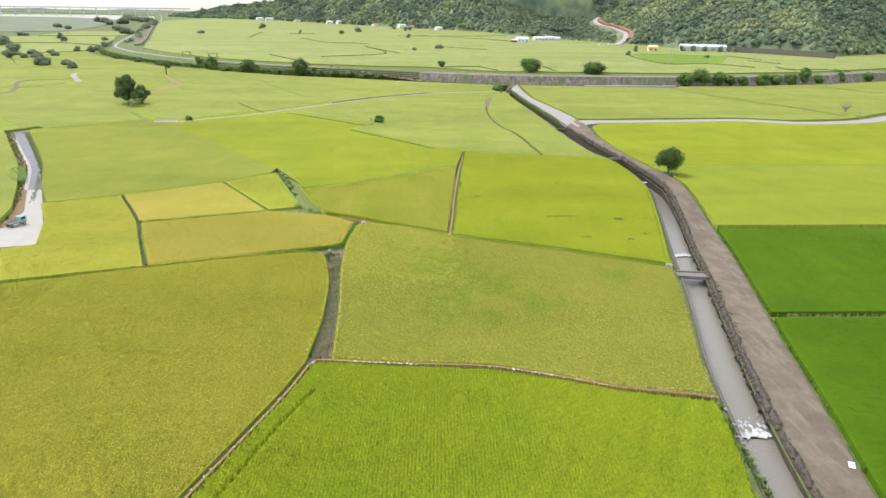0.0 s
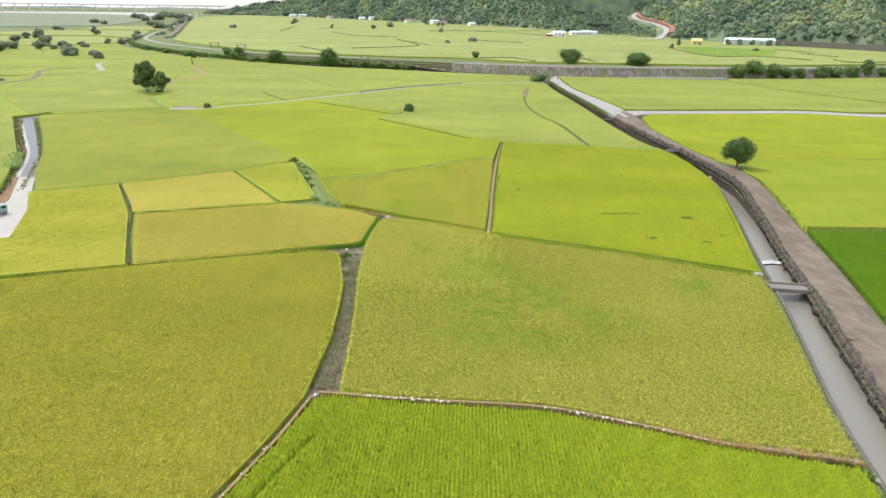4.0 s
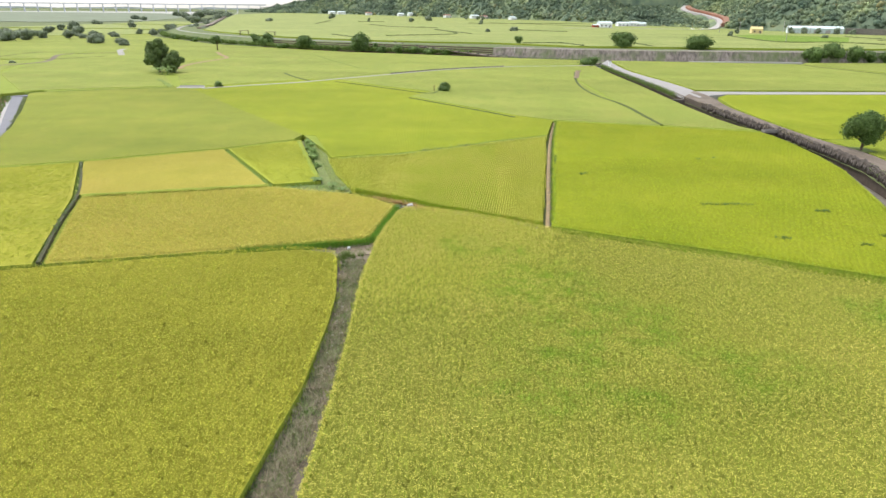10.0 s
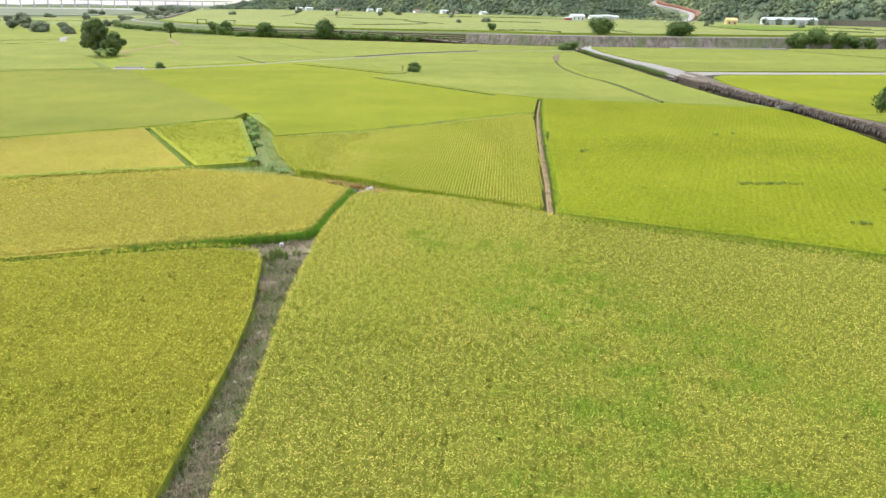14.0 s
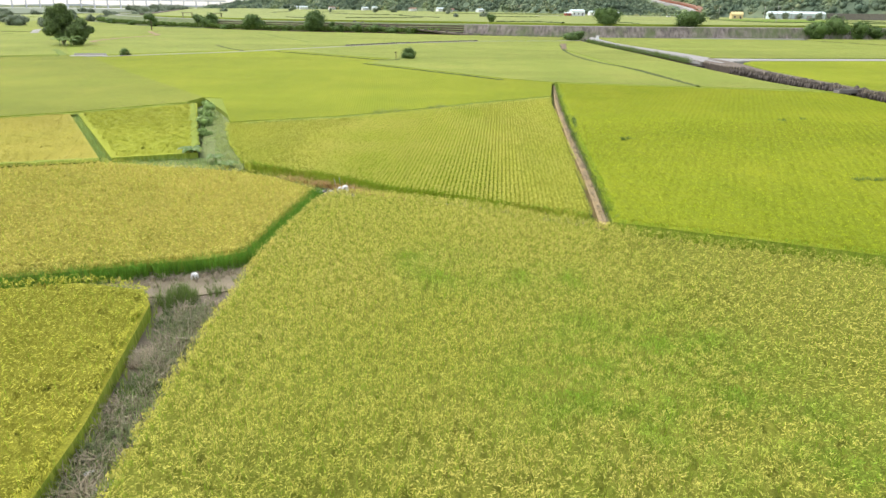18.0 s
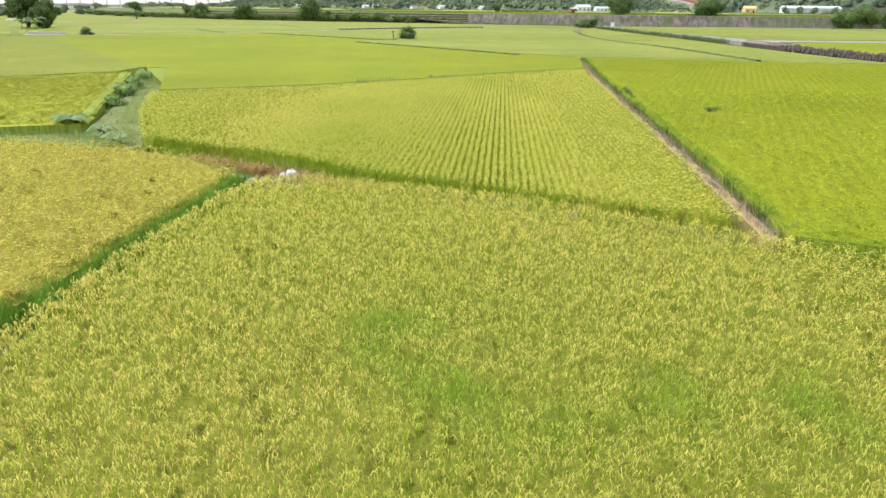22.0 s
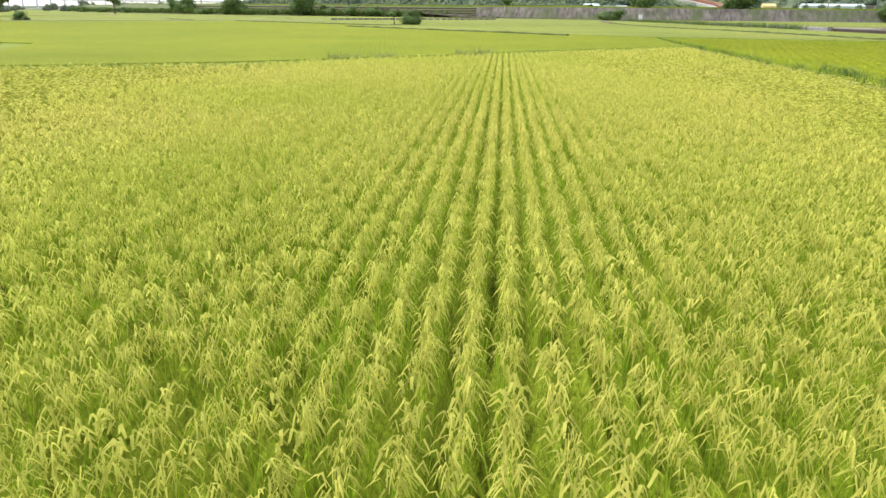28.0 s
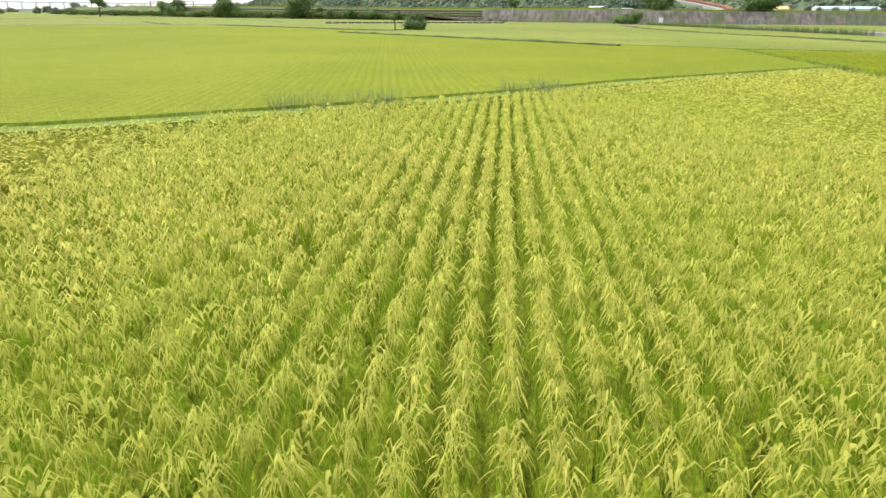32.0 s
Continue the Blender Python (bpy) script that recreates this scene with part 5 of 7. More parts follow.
FAR_TREES = [(-220.7, 393.8, 5.6, 13.6), (-377.7, 727.6, 8, 11), (-321.2, 539.5, 8, 12), (-282.8, 466.3, 6.8, 10), (-387.4, 643.3, 9, 13), (-275.5, 484.5, 4.5, 12), (-261.8, 522.1, 6, 7), (-209.1, 398.8, 2.8, 10), (-194.2, 375.4, 4.8, 6.5),
             (-240.9, 526.4, 9, 11), (-233, 515, 6, 9), (-247, 540, 10, 12), (-252, 560, 8, 10), (-221.7, 545.4, 7.3, 12.5), (-229, 560, 6, 9), (-249.7, 589.5, 10, 13), (-256, 612, 9, 12), (-372.4, 881.8, 10, 25), (-319.5, 701.7, 7, 11), (-321.4, 789.2, 12, 16), (-300, 740, 9, 13), (-280, 690, 8, 12), (-380.1, 970.7, 13, 22), (-350, 880, 10, 17),
             (-579.1, 1506.3, 14, 34), (-432.2, 999.8, 9, 22), (-511.6, 1018.5, 7, 18), (-564.2, 1093.4, 8, 20), (-254.6, 529.4, 5, 10), (-257.3, 547.2, 5, 9), (-279.3, 474, 3.5, 8), (-269.7, 498.5, 3.5, 9), (-454, 789.9, 6, 12), (-443.4, 780, 5, 10),
             (-674, 1484, 13, 30), (-568, 1288, 12, 26), (-582, 1382, 13, 36), (-640, 1432, 12, 30), (-610, 1560, 14, 40), (-727, 1761, 14, 50), (-672, 1668, 14, 44), (-430, 1130, 11, 24), (-460, 1210, 11, 26), (-500, 1320, 12, 28),
             (-283, 406, 7, 11), (-279.4, 420, 7.5, 12), (-287, 445.5, 7, 12), (-300, 440, 7, 14), (-341, 534.7, 7, 11), (-335.6, 477.7, 6, 14), (-318, 470, 5, 12), (-363.2, 583.7, 8, 10), (-349.2, 579.1, 10, 13), (-304.9, 514.8, 9, 12), (-269, 445.4, 8, 10), (-261, 447.9, 4, 8), (-256.7, 455.2, 4.5, 11), (-253, 471.9, 4, 8), (-344.9, 670.2, 8, 9), (-310, 425, 8, 14), (-325, 440, 8, 15), (-345, 455, 7, 15), (-176, 251, 2.4, 3.2), (-174, 259, 1.6, 3.0)]
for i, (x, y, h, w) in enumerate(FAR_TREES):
    tree("tree", "dark tree of the belt along the river plain", (x, y, 0), h * (0.78 if y > 430 else 1.0), w * (0.8 if y > 430 else 1.0), 0.03, 650, 0.05 * w + 0.3, 80 + i, "leaf_hazed", lobes=9, group="river trees", flat=0.8)
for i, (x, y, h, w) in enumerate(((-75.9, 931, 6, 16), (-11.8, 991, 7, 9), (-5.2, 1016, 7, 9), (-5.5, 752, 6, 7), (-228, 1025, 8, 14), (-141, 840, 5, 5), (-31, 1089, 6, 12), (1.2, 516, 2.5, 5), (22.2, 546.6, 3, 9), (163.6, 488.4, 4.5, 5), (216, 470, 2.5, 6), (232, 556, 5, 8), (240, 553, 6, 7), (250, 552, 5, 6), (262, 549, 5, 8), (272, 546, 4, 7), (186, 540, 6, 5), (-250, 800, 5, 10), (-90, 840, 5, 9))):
    tree("tree", "small tree standing on the upper plain", (x, y, RISE), h, w, 0.05, 500, 0.8, 130 + i, "leaf_hazed", lobes=7, group="plain trees")
for i, (x, y, h) in enumerate(((-17.0, 97.2, 1.3), (-18.4, 98.6, 1.5), (-20.6, 100.0, 1.9))):
    banana((x, y, 0), h, 70 + i)
for i, (x, y, h, w) in enumerate(((-24.6, 114, 1.2, 1.9), (-25.6, 117.5, 1.5, 2.0), (-27, 121, 1.5, 2.0), (-23.0, 109, 1.0, 1.4), (-28.2, 125, 1.3, 1.8))):
    tree("bush", "grey-green leafy bush in the hedge strip", (x, y, 0), h, w, 0.05, 700, 0.17, 150 + i, "weed_pale", category="bush", lobes=7, group="hedge bushes", flat=0.8)


# ---- forest on the hill ----
def build_forest():
    rng = np.random.default_rng(9)
    base = bmesh.new()
    bmesh.ops.create_icosphere(base, subdivisions=1, radius=1.0)
    bv = np.array([v.co for v in base.verts])
    bt = np.array([[v.index for v in f.verts] for f in base.faces])
    base.free()
    X, Y = rng.uniform(-760, 900, 260000), rng.uniform(490, 2250, 260000)
    keep = (Y > X * 0.55) & (rng.random(len(X)) < np.minimum(1, (750 / np.hypot(X, Y)) ** 1.5))
    X, Y = X[keep], Y[keep]
    foot = [p[:2] for p in RIDGE]
    d, _ = near_line(X, Y, resample([Vector(p) for p in foot], 160))
    g, _ = near_line(X, Y, resample([Vector(p[:2]) for p in HILL_ROAD], 60))
    keep = ((d < 240) | (g < 240)) & (g > 11)
    X, Y = X[keep], Y[keep]
    Z, D, _ = hill_height(X, Y)
    keep = (D > 0) & (Z < 80 + 0.034 * np.hypot(X, Y))
    P = np.stack([X, Y, Z], 1)[keep][:22000]
    N = len(P)
    dist = np.linalg.norm(P[:, :2], axis=1)
    R = rng.uniform(1.4, 3.3, N) * (0.55 + dist / 1200)
    vv = []
    for k in range(12):
        f = 1 + 0.25 * rng.normal(0, 1, (len(bv), 1)).clip(-1.3, 1.3)
        vv.append(bv * f * np.array([0.8, 0.8, 0.75]))
    vv = np.array(vv)[rng.integers(0, 12, N)]
    a = rng.uniform(0, 6.28, N)
    c, s = np.cos(a)[:, None], np.sin(a)[:, None]
    X = (vv[:, :, 0] * c - vv[:, :, 1] * s) * R[:, None] + P[:, 0:1]
    Y = (vv[:, :, 0] * s + vv[:, :, 1] * c) * R[:, None] + P[:, 1:2]
    Z = vv[:, :, 2] * R[:, None] + P[:, 2:3] + R[:, None] * 0.25
    verts = np.stack([X, Y, Z], 2).reshape(-1, 3)
    tris = (bt[None] + (np.arange(N) * len(bv))[:, None, None]).reshape(-1, 3)
    me = bpy.data.meshes.new("forest")
    me.vertices.add(len(verts))
    me.vertices.foreach_set("co", verts.astype(np.float32).ravel())
    me.loops.add(tris.size)
    me.polygons.add(len(tris))
    me.polygons.foreach_set("loop_start", np.arange(0, tris.size, 3, dtype=np.int32))
    me.loops.foreach_set("vertex_index", tris.astype(np.int32).ravel())
    me.polygons.foreach_set("use_smooth", np.ones(len(tris), dtype=bool))
    me.materials.append(M["forest"])
    me.update(calc_edges=True)
    wood = tagged(new("forest", me), "dense mixed green forest canopy on the hillside", "forest", kind="stuff")
    K = 9
    d = rng.normal(0, 1, (N, K, 3))
    d /= np.linalg.norm(d, axis=2)[:, :, None]
    d[:, :, 2] = np.abs(d[:, :, 2])
    C = P[:, None] + np.array([0, 0, 0.25]) * R[:, None, None] + d * R[:, None, None] * rng.uniform(0.7, 1.15, (N, K, 1))
    C = C.reshape(-1, 3)
    n = len(C)
    e1 = rng.normal(0, 1, (n, 3))
    e1 /= np.linalg.norm(e1, axis=1)[:, None]
    e2 = np.cross(e1, rng.normal(0, 1, (n, 3)))
    e2 /= np.linalg.norm(e2, axis=1)[:, None]
    sz = np.repeat(R, K)[:, None] * rng.uniform(0.16, 0.42, (n, 1))
    Vq = np.stack([C - e1 * sz, C + e2 * sz * 1.2, C + e1 * sz], 1).reshape(-1, 3)
    lv = fast_mesh("leaves", Vq, np.arange(3 * n).reshape(-1, 3), M["forest"], wood)
    lv["kind"] = "stuff"


build_forest()


# ---- levee ----
def levee_prism(name, i0, i1, run, top_w, material, label):
    foot = resample(smooth_line(FOOT[i0:i1], 8), 70)
    top = offset(foot, run)
    far = offset(foot, top_w)
    v, f = [], []
    for a, b, c in zip(foot, top, far):
        v += [(a.x, a.y, -0.2), (b.x, b.y, RISE + 0.12), (c.x, c.y, RISE + 0.12), (c.x, c.y, 0)]
    for k in range(69):
        for m in range(3):
            a = 4 * k + m
            f.append((a, a + 4, a + 5, a + 1))
    ob = mesh_object(name, v, f, material)
    return tagged(ob, label, "levee", kind="structure")


def streak_mat(name, a, b, scale, stretch):
    m, nt, bs = mat_nodes(name)
    c = ramp(nt, noise_tex(nt, scale, 5, 0.65, None, stretch), [(0.35, a), (0.62, b)])
    c = mix(nt, ramp(nt, noise_tex(nt, 0.12, 4), [(0.45, grey(0)), (0.65, grey(0.8))]), c, (0.12, 0.15, 0.06))
    nt.links.new(c, bs.inputs["Base Color"])
    bs.inputs["Roughness"].default_value = 0.95
    return m


levee_prism("levee_bank", 4, 14, 10.0, 15.0, streak_mat("levee_bank", (0.085, 0.12, 0.045), (0.15, 0.165, 0.075), 0.35, (1.0, 0.35, 1.0, 0.6)), "grassy levee bank with brown terraced strips")
levee_prism("levee_wall", 13, 20, 2.6, 12.0, streak_mat("levee_wall", (0.10, 0.085, 0.075), (0.27, 0.23, 0.2), 0.8, (1.0, 1.0, 0.12)), "weathered grey-brown levee wall with vertical streaks")
for pts, d, sp in (([(-274, 604), (-232, 502), (-196, 452), (-153, 409), (-123, 385), (-95, 366), (-61, 352), (-33, 343), (-6, 334)], 0.9, (1.6, 3.2)), ([(-268, 608), (-227, 507), (-190, 456), (-149, 414), (-119, 390), (-92, 372), (-58, 358)], 0.8, (1.2, 2.4))):
    grass_strip(pts, 7.0, d, "weed", "grass", "rank shrubs and grass on the levee bank", sp, 1.4)
LEVEE_ROAD = [(-885, 2420), (-606, 1659), (-418, 1081), (-314, 765), (-264, 608), (-239, 538), (-223, 506), (-190, 459), (-148, 416), (-119, 392), (-90, 375), (-64, 362), (-42, 356)]
lr = resample(smooth_line(LEVEE_ROAD, 8), 160)
tagged(ribbon("levee_road", offset(lr, 1.1), offset(lr, -1.1), RISE + 0.2, 0.3, M["lane_grey"]), "pale narrow road along the levee crest", "road", kind="structure")
fork = resample(smooth_line([(-224, 544), (-260, 653), (-300, 765), (-348.5, 902), (-430, 1130), (-535, 1441)], 8), 40)
tagged(ribbon("levee_lane", offset(fork, 2.2), offset(fork, -2.2), RISE + 0.95, 1.2, M["concrete"]), "grey lane along the upper plain", "road", kind="structure")
ramp_line = resample(smooth_line([(-44, 360), (-26, 345), (-4, 329), (20, 316), (38, 306), (48, 300)], 3), 50)
ramp_z = [RISE + 0.25 - (RISE - 0.1) * min(1, k / 34) for k in range(50)]
tagged(ribbon("ramp", offset(ramp_line, 1.7), offset(ramp_line, -1.7), 0, 0.4, M["concrete"], zs=ramp_z), "concrete ramp coming down from the levee", "road", kind="structure")


def box_bm(sx, sy, sz, bevel=0.0, at=(0, 0, 0)):
    bm = bmesh.new()
    bmesh.ops.create_cube(bm, size=1.0)
    bmesh.ops.scale(bm, vec=(sx, sy, sz), verts=bm.verts)
    bmesh.ops.translate(bm, vec=(at[0], at[1], at[2]), verts=bm.verts)
    if bevel:
        bmesh.ops.bevel(bm, geom=bm.edges[:], offset=bevel, segments=1, affect="EDGES")
    return bm


def curb_posts(line, n, z, label, zs=None):
    rail = thing("curb_row", label, "curb", "curb rows")
    me = None
    for k, p in enumerate(resample(line, n)):
        q = (line[min(len(line) - 1, int(k / n * len(line)) + 1)] - line[int(k / n * len(line))])
        if me is None:
            ob = part("curb_block", box_bm(1.5, 0.35, 0.6, 0.05), M["stone_dark"], rail)
            me = ob.data
        else:
            ob = new("curb_block", me)
            ob.parent = rail
        h = zs[min(len(zs) - 1, int(k / n * len(zs)))] if zs else z
        ob.matrix_local = pose(p.x, p.y, h + 0.25, 0, 0, math.degrees(math.atan2(q.y, q.x)))


curb_posts(offset(ramp_line, -1.6), 22, 0, "row of dark concrete blocks along the ramp", ramp_z)
mid = resample(smooth_line([(-74.0, 191.6), (-65.5, 199.4), (-53.4, 209.2), (-43.8, 221.0), (-30.4, 237.0), (-14.6, 255.4), (7.4, 272), (13.5, 275), (29.1, 279.5), (42, 284)], 3), 90)
tagged(ribbon("field_lane", offset(mid, 0.7), offset(mid, -0.7), 0.98, 1.0, M["lane_grey"]), "narrow pale concrete lane between the paddies", "road", kind="structure")
curb_posts(offset(mid, 0.95)[38:68], 26, 0.75, "row of dark blocks along the field lane")
hedge_line = [(4, 324), (17, 318.5), (33, 313.5), (43, 310)]
grass_strip(hedge_line, 2.0, 5, "tall", "grass", "green verge below the levee ramp", (0.8, 1.4))
curb_posts([Vector(p) for p in ((6, 321), (17, 317), (33, 312), (41, 309))], 18, 0.5, "row of low blocks below the ramp")

# ---- canal: coping stones, weirs, bridges ----
rng_c = random.Random(4)
wall_e = [o for o in bpy.data.objects if o.name == "canal_wall_east"][0]
stone_meshes = []
for k in range(7):
    bm = bmesh.new()
    bmesh.ops.create_icosphere(bm, subdivisions=1, radius=0.5)
    for v in bm.verts:
        v.co *= rng_c.uniform(0.8, 1.15)
        v.co = Vector((v.co.x * 1.25, v.co.y * 0.85, max(-0.3, v.co.z * 0.9)))
    me = bpy.data.meshes.new("stone")
    bm.to_mesh(me)
    bm.free()
    me.materials.append(M["stone"])
    stone_meshes.append(me)
cope = smooth_line(CANAL_EAST[1:15], 0.72)
for k, p in enumerate(cope):
    if k >= 230:
        break
    q = cope[min(k + 1, len(cope) - 1)] - cope[max(0, k - 1)]
    ob = new("stone", stone_meshes[k % 7])
    ob.parent = wall_e
    s = rng_c.uniform(0.75, 1.3)
    n = Vector((-q.y, q.x)).normalized() * (WALL_IN - 0.25 + rng_c.uniform(-0.12, 0.12))
    ob.matrix_local = pose(p.x + n.x, p.y + n.y, road_z(p.y) + 0.06, 0, 0, math.degrees(math.atan2(q.y, q.x)) + rng_c.uniform(-20, 20)) @ Matrix.Diagonal((s, s * 0.8, s * rng_c.uniform(0.7, 1.1), 1))
# rough upright blocks along the top of the wall's canal side
face = smooth_line(CANAL_EAST[2:15], 0.62)
V, Q = [], []
box_quads = np.array([(0, 1, 3, 2), (4, 6, 7, 5), (0, 4, 5, 1), (2, 3, 7, 6), (1, 5, 7, 3), (0, 2, 6, 4)])
for k in range(1, len(face) - 1):
    q = (face[k + 1] - face[k - 1]).normalized()
    n = Vector((q.y, -q.x)) * -1
    w, d = rng_c.uniform(0.15, 0.27), rng_c.uniform(0.12, 0.34)
    top = road_z(face[k].y) + rng_c.uniform(-0.2, 0.12)
    low = top - rng_c.uniform(0.5, 1.0)
    for a in (-w, w):
        for b in (WALL_IN - 0.1, WALL_IN + d):
            for z in (low, top):
                p = face[k] + q * (a + rng_c.uniform(-0.05, 0.05)) + n * (b + (0.06 if z == low else 0) + rng_c.uniform(-0.04, 0.04))
                V.append((p.x, p.y, z + rng_c.uniform(-0.06, 0.06)))
    Q.append(box_quads + len(V) - 8)
blocks = fast_mesh("wall_blocks", np.array(V), np.concatenate(Q), M["stone"], wall_e)
blocks["kind"] = "stuff"
grass_strip([(32.1, 23.3), (34.0, 33.1), (37.7, 48.2), (42.4, 66.0), (45.4, 78.6), (48.6, 91), (51.8, 104.0), (54.0, 114.5)], 0.5, 2.6, "weed", "grass_grey", "weeds growing between the coping stones", (0.35, 0.8), road_z)
grass_strip([(38.0, 48.2), (42.6, 66.0), (45.5, 78.6), (48.8, 92), (51.6, 103.5), (53.6, 113)], 0.6, 5, "weed", "grass_dry", "dusty dry shrubs hanging over the canal wall", (0.4, 0.85), lambda y: road_z(y) - 0.25)
grass_strip([(45.2, 78.6), (48.5, 92), (51.3, 103.5), (53.3, 113)], 0.5, 6, "weed", "grass_grey", "dusty grey-green shrubs hanging over the canal wall", (0.5, 1.0), lambda y: road_z(y) - 0.5)
grass_strip([(53.2, 126), (52.8, 134), (51.3, 149), (49.8, 172), (48.6, 190)], 0.7, 3.0, "tall", "grass_dry", "dry grass on the wall's top", (0.3, 0.6), road_z)
grass_strip([(48.4, 192), (47.4, 216), (45.6, 249), (44.6, 284)], 1.6, 6, "tall", "grass", "shaggy green hedge along the canal", (0.6, 1.0), 0.6)
grass_strip([(57.5, 204), (56.4, 219), (51.2, 262), (52.2, 308)], 0.9, 3, "short", "grass_dry", "dark dry verge of the road", (0.6, 1.3), 0.1)
grass_strip([(62, 205), (93, 208.4), (114.4, 210.4), (132, 205.8), (155, 209.9), (180, 224.3), (250, 263)], 0.9, 4, "short", "grass_dry", "dark dry verge of the lane", (0.8, 1.6), 0.1)
foam_mat, fnt, fb = mat_nodes("foam")
fc = ramp(fnt, noise_tex(fnt, 2.2, 6, 0.75), [(0.38, (0.28, 0.28, 0.275)), (0.62, (0.66, 0.67, 0.68))])
fnt.links.new(fc, fb.inputs["Base Color"])
fb.inputs["Roughness"].default_value = 0.35
bump(fnt, fb, noise_tex(fnt, 5, 4), 0.8, 0.1)
for k, (s, run) in enumerate(((17, 3.4), (43, 1.8), (69, 1.6))):
    a, b, c2, d2 = offset(west, -0.36)[s], offset(east, WALL_IN + 0.02)[s], offset(west, -0.36)[s + 1], offset(east, WALL_IN + 0.02)[s + 1]
    t = (c2 - a).normalized()
    v, f = [], []
    for m in range(120):
        along = run * rng_c.random() ** 2.2
        q = a.lerp(b, rng_c.uniform(0.02, 0.98)) + t * along
        r = rng_c.uniform(0.06, 0.3) * (1.15 - along / run)
        z = DIP + 0.03 + 0.05 * rng_c.random() + 0.12 * max(0, 1 - along)
        n0, st = len(v), rng_c.uniform(1.0, 2.2)
        v.append((q.x, q.y, z + 0.05))
        for i in range(7):
            an = i / 7 * 2 * math.pi
            rr = r * rng_c.uniform(0.6, 1.2)
            v.append((q.x + t.x * rr * st * math.cos(an) - t.y * rr * math.sin(an), q.y + t.y * rr * st * math.cos(an) + t.x * rr * math.sin(an), z))
        f += [(n0, n0 + 1 + i, n0 + 1 + (i + 1) % 7) for i in range(7)]
    weir = thing("weir", "low concrete weir with white tumbling water", "weir", "weirs")
    mesh_object("foam", v, f, foam_mat, weir)["kind"] = "stuff"
    a3, b3 = a - t * 0.25, b - t * 0.25
    lo = [(a3.x, a3.y), (b3.x, b3.y), (b.x, b.y), (a.x, a.y)]
    slab("sill", lo, DIP - 0.3, DIP + 0.06, M["stone"], weir)
board = thing("sign_board", "small white sign board lying at the road's edge", "sign", "", (37.0, 27.0, 0.24), 62)
part("panel", box_bm(0.85, 0.5, 0.04, 0.01), M["white_wall"], board)
for k in range(3):
    part("print_bar", box_bm(0.6 - 0.1 * k, 0.05, 0.01, 0, (-0.04, 0.13 - 0.13 * k, 0.024)), M["stone_dark"], board, "grey printed line")


def slab_bridge(p0, p1, width, z, label):
    top = thing("footbridge", label, "bridge", "canal bridges")
    a, b = Vector(p0), Vector(p1)
    mdl, L = (a + b) / 2, (b - a).length
    ang = math.degrees(math.atan2(b.y - a.y, b.x - a.x))
    top.matrix_world = pose(mdl.x, mdl.y, z, 0, 0, ang)
    part("deck", box_bm(L, width, 0.3, 0.03), M["stone_pale"], top)
    for s in (-1, 1):
        part("edge_beam", box_bm(L, 0.18, 0.22, 0.03, (0, s * (width / 2 - 0.1), 0.24)), M["stone_pale"], top)


M["stone_pale"] = plain("stone_pale", (0.19, 0.175, 0.155), 0.9, 0.3, 0.8)
slab_bridge((38.2, 68.2), (42.6, 67.6), 2.1, 0.12, "grey concrete slab bridge over the canal")
slab_bridge((49.7, 141.2), (53.2, 141.8), 1.2, 0.98, "narrow concrete slab across the canal")
slab_bridge((42.2, 289.0), (47.2, 290.0), 4.0, 0.2, "concrete road bridge over the canal")
gate = thing("sluice_gate", "small whitewashed concrete sluice box at the field corner", "sluice", at=(38.2, 71.2, 0))
part("basin", box_bm(0.9, 0.9, 0.7, 0.05, (0, 0, 0.35)), M["concrete_pale"], gate)
part("gate_plate", box_bm(0.08, 0.6, 0.6, 0.01, (0.5, 0, 0.7)), M["stone_dark"], gate)
part("pipe", tube([(0.3, -0.9, 0.5), (0.3, 0.9, 0.5)], [0.12, 0.12], 8), M["stone_dark"], gate)
inlet = thing("sluice_gate", "small concrete inlet beside the road junction", "sluice", at=(46.8, 186.0, 0))
part("basin", box_bm(3.6, 1.2, 0.9, 0.05, (0, 0, 0.3)), M["stone"], inlet)
part("gate_plate", box_bm(0.1, 1.0, 1.0, 0.01, (1.2, 0, 0.9)), M["stone_dark"], inlet)

# ---- yard and lane on the western side ----
tagged(slab("yard", [(-90, 70), (-62.7, 79.9), (-57.6, 81.2), (-62.4, 91.7), (-67.0, 100.1), (-74.0, 113.4), (-76.9, 113.4), (-69.6, 99.0), (-67.2, 90.0), (-72, 84.5), (-92, 80)], -0.1, 0.12, M["concrete_pale"]), "pale new concrete yard", "yard", kind="structure")
lane_w = resample(smooth_line([(-76.8, 113.4), (-86.1, 131.8), (-98.0, 150.1), (-115.0, 176.0)], 2), 40)
lane_e = resample(smooth_line([(-74.2, 113.4), (-84.2, 131.8), (-95.6, 150.1), (-112.0, 175.7)], 2), 40)
tagged(ribbon("lane", lane_w, lane_e, 0.13, 0.3, M["asphalt"]), "grey asphalt lane beside the rice", "road", kind="structure")
tagged(ribbon("dirt_margin", resample(smooth_line([(-70.5, 88), (-73.0, 98), (-80, 113.4), (-90.2, 131.8), (-101.8, 150.1), (-118.6, 176.0), (-128, 195)], 2), 40), resample(smooth_line([(-67.4, 90), (-69.8, 99), (-76.9, 113.4), (-86.2, 131.8), (-98.1, 150.1), (-115.1, 176.0), (-124, 196)], 2), 40), 0.1, 0.3, plain("red_dirt", (0.22, 0.145, 0.085), 0.95, 0.4, 0.7)), "reddish dirt margin with rubble", "ground", kind="structure")
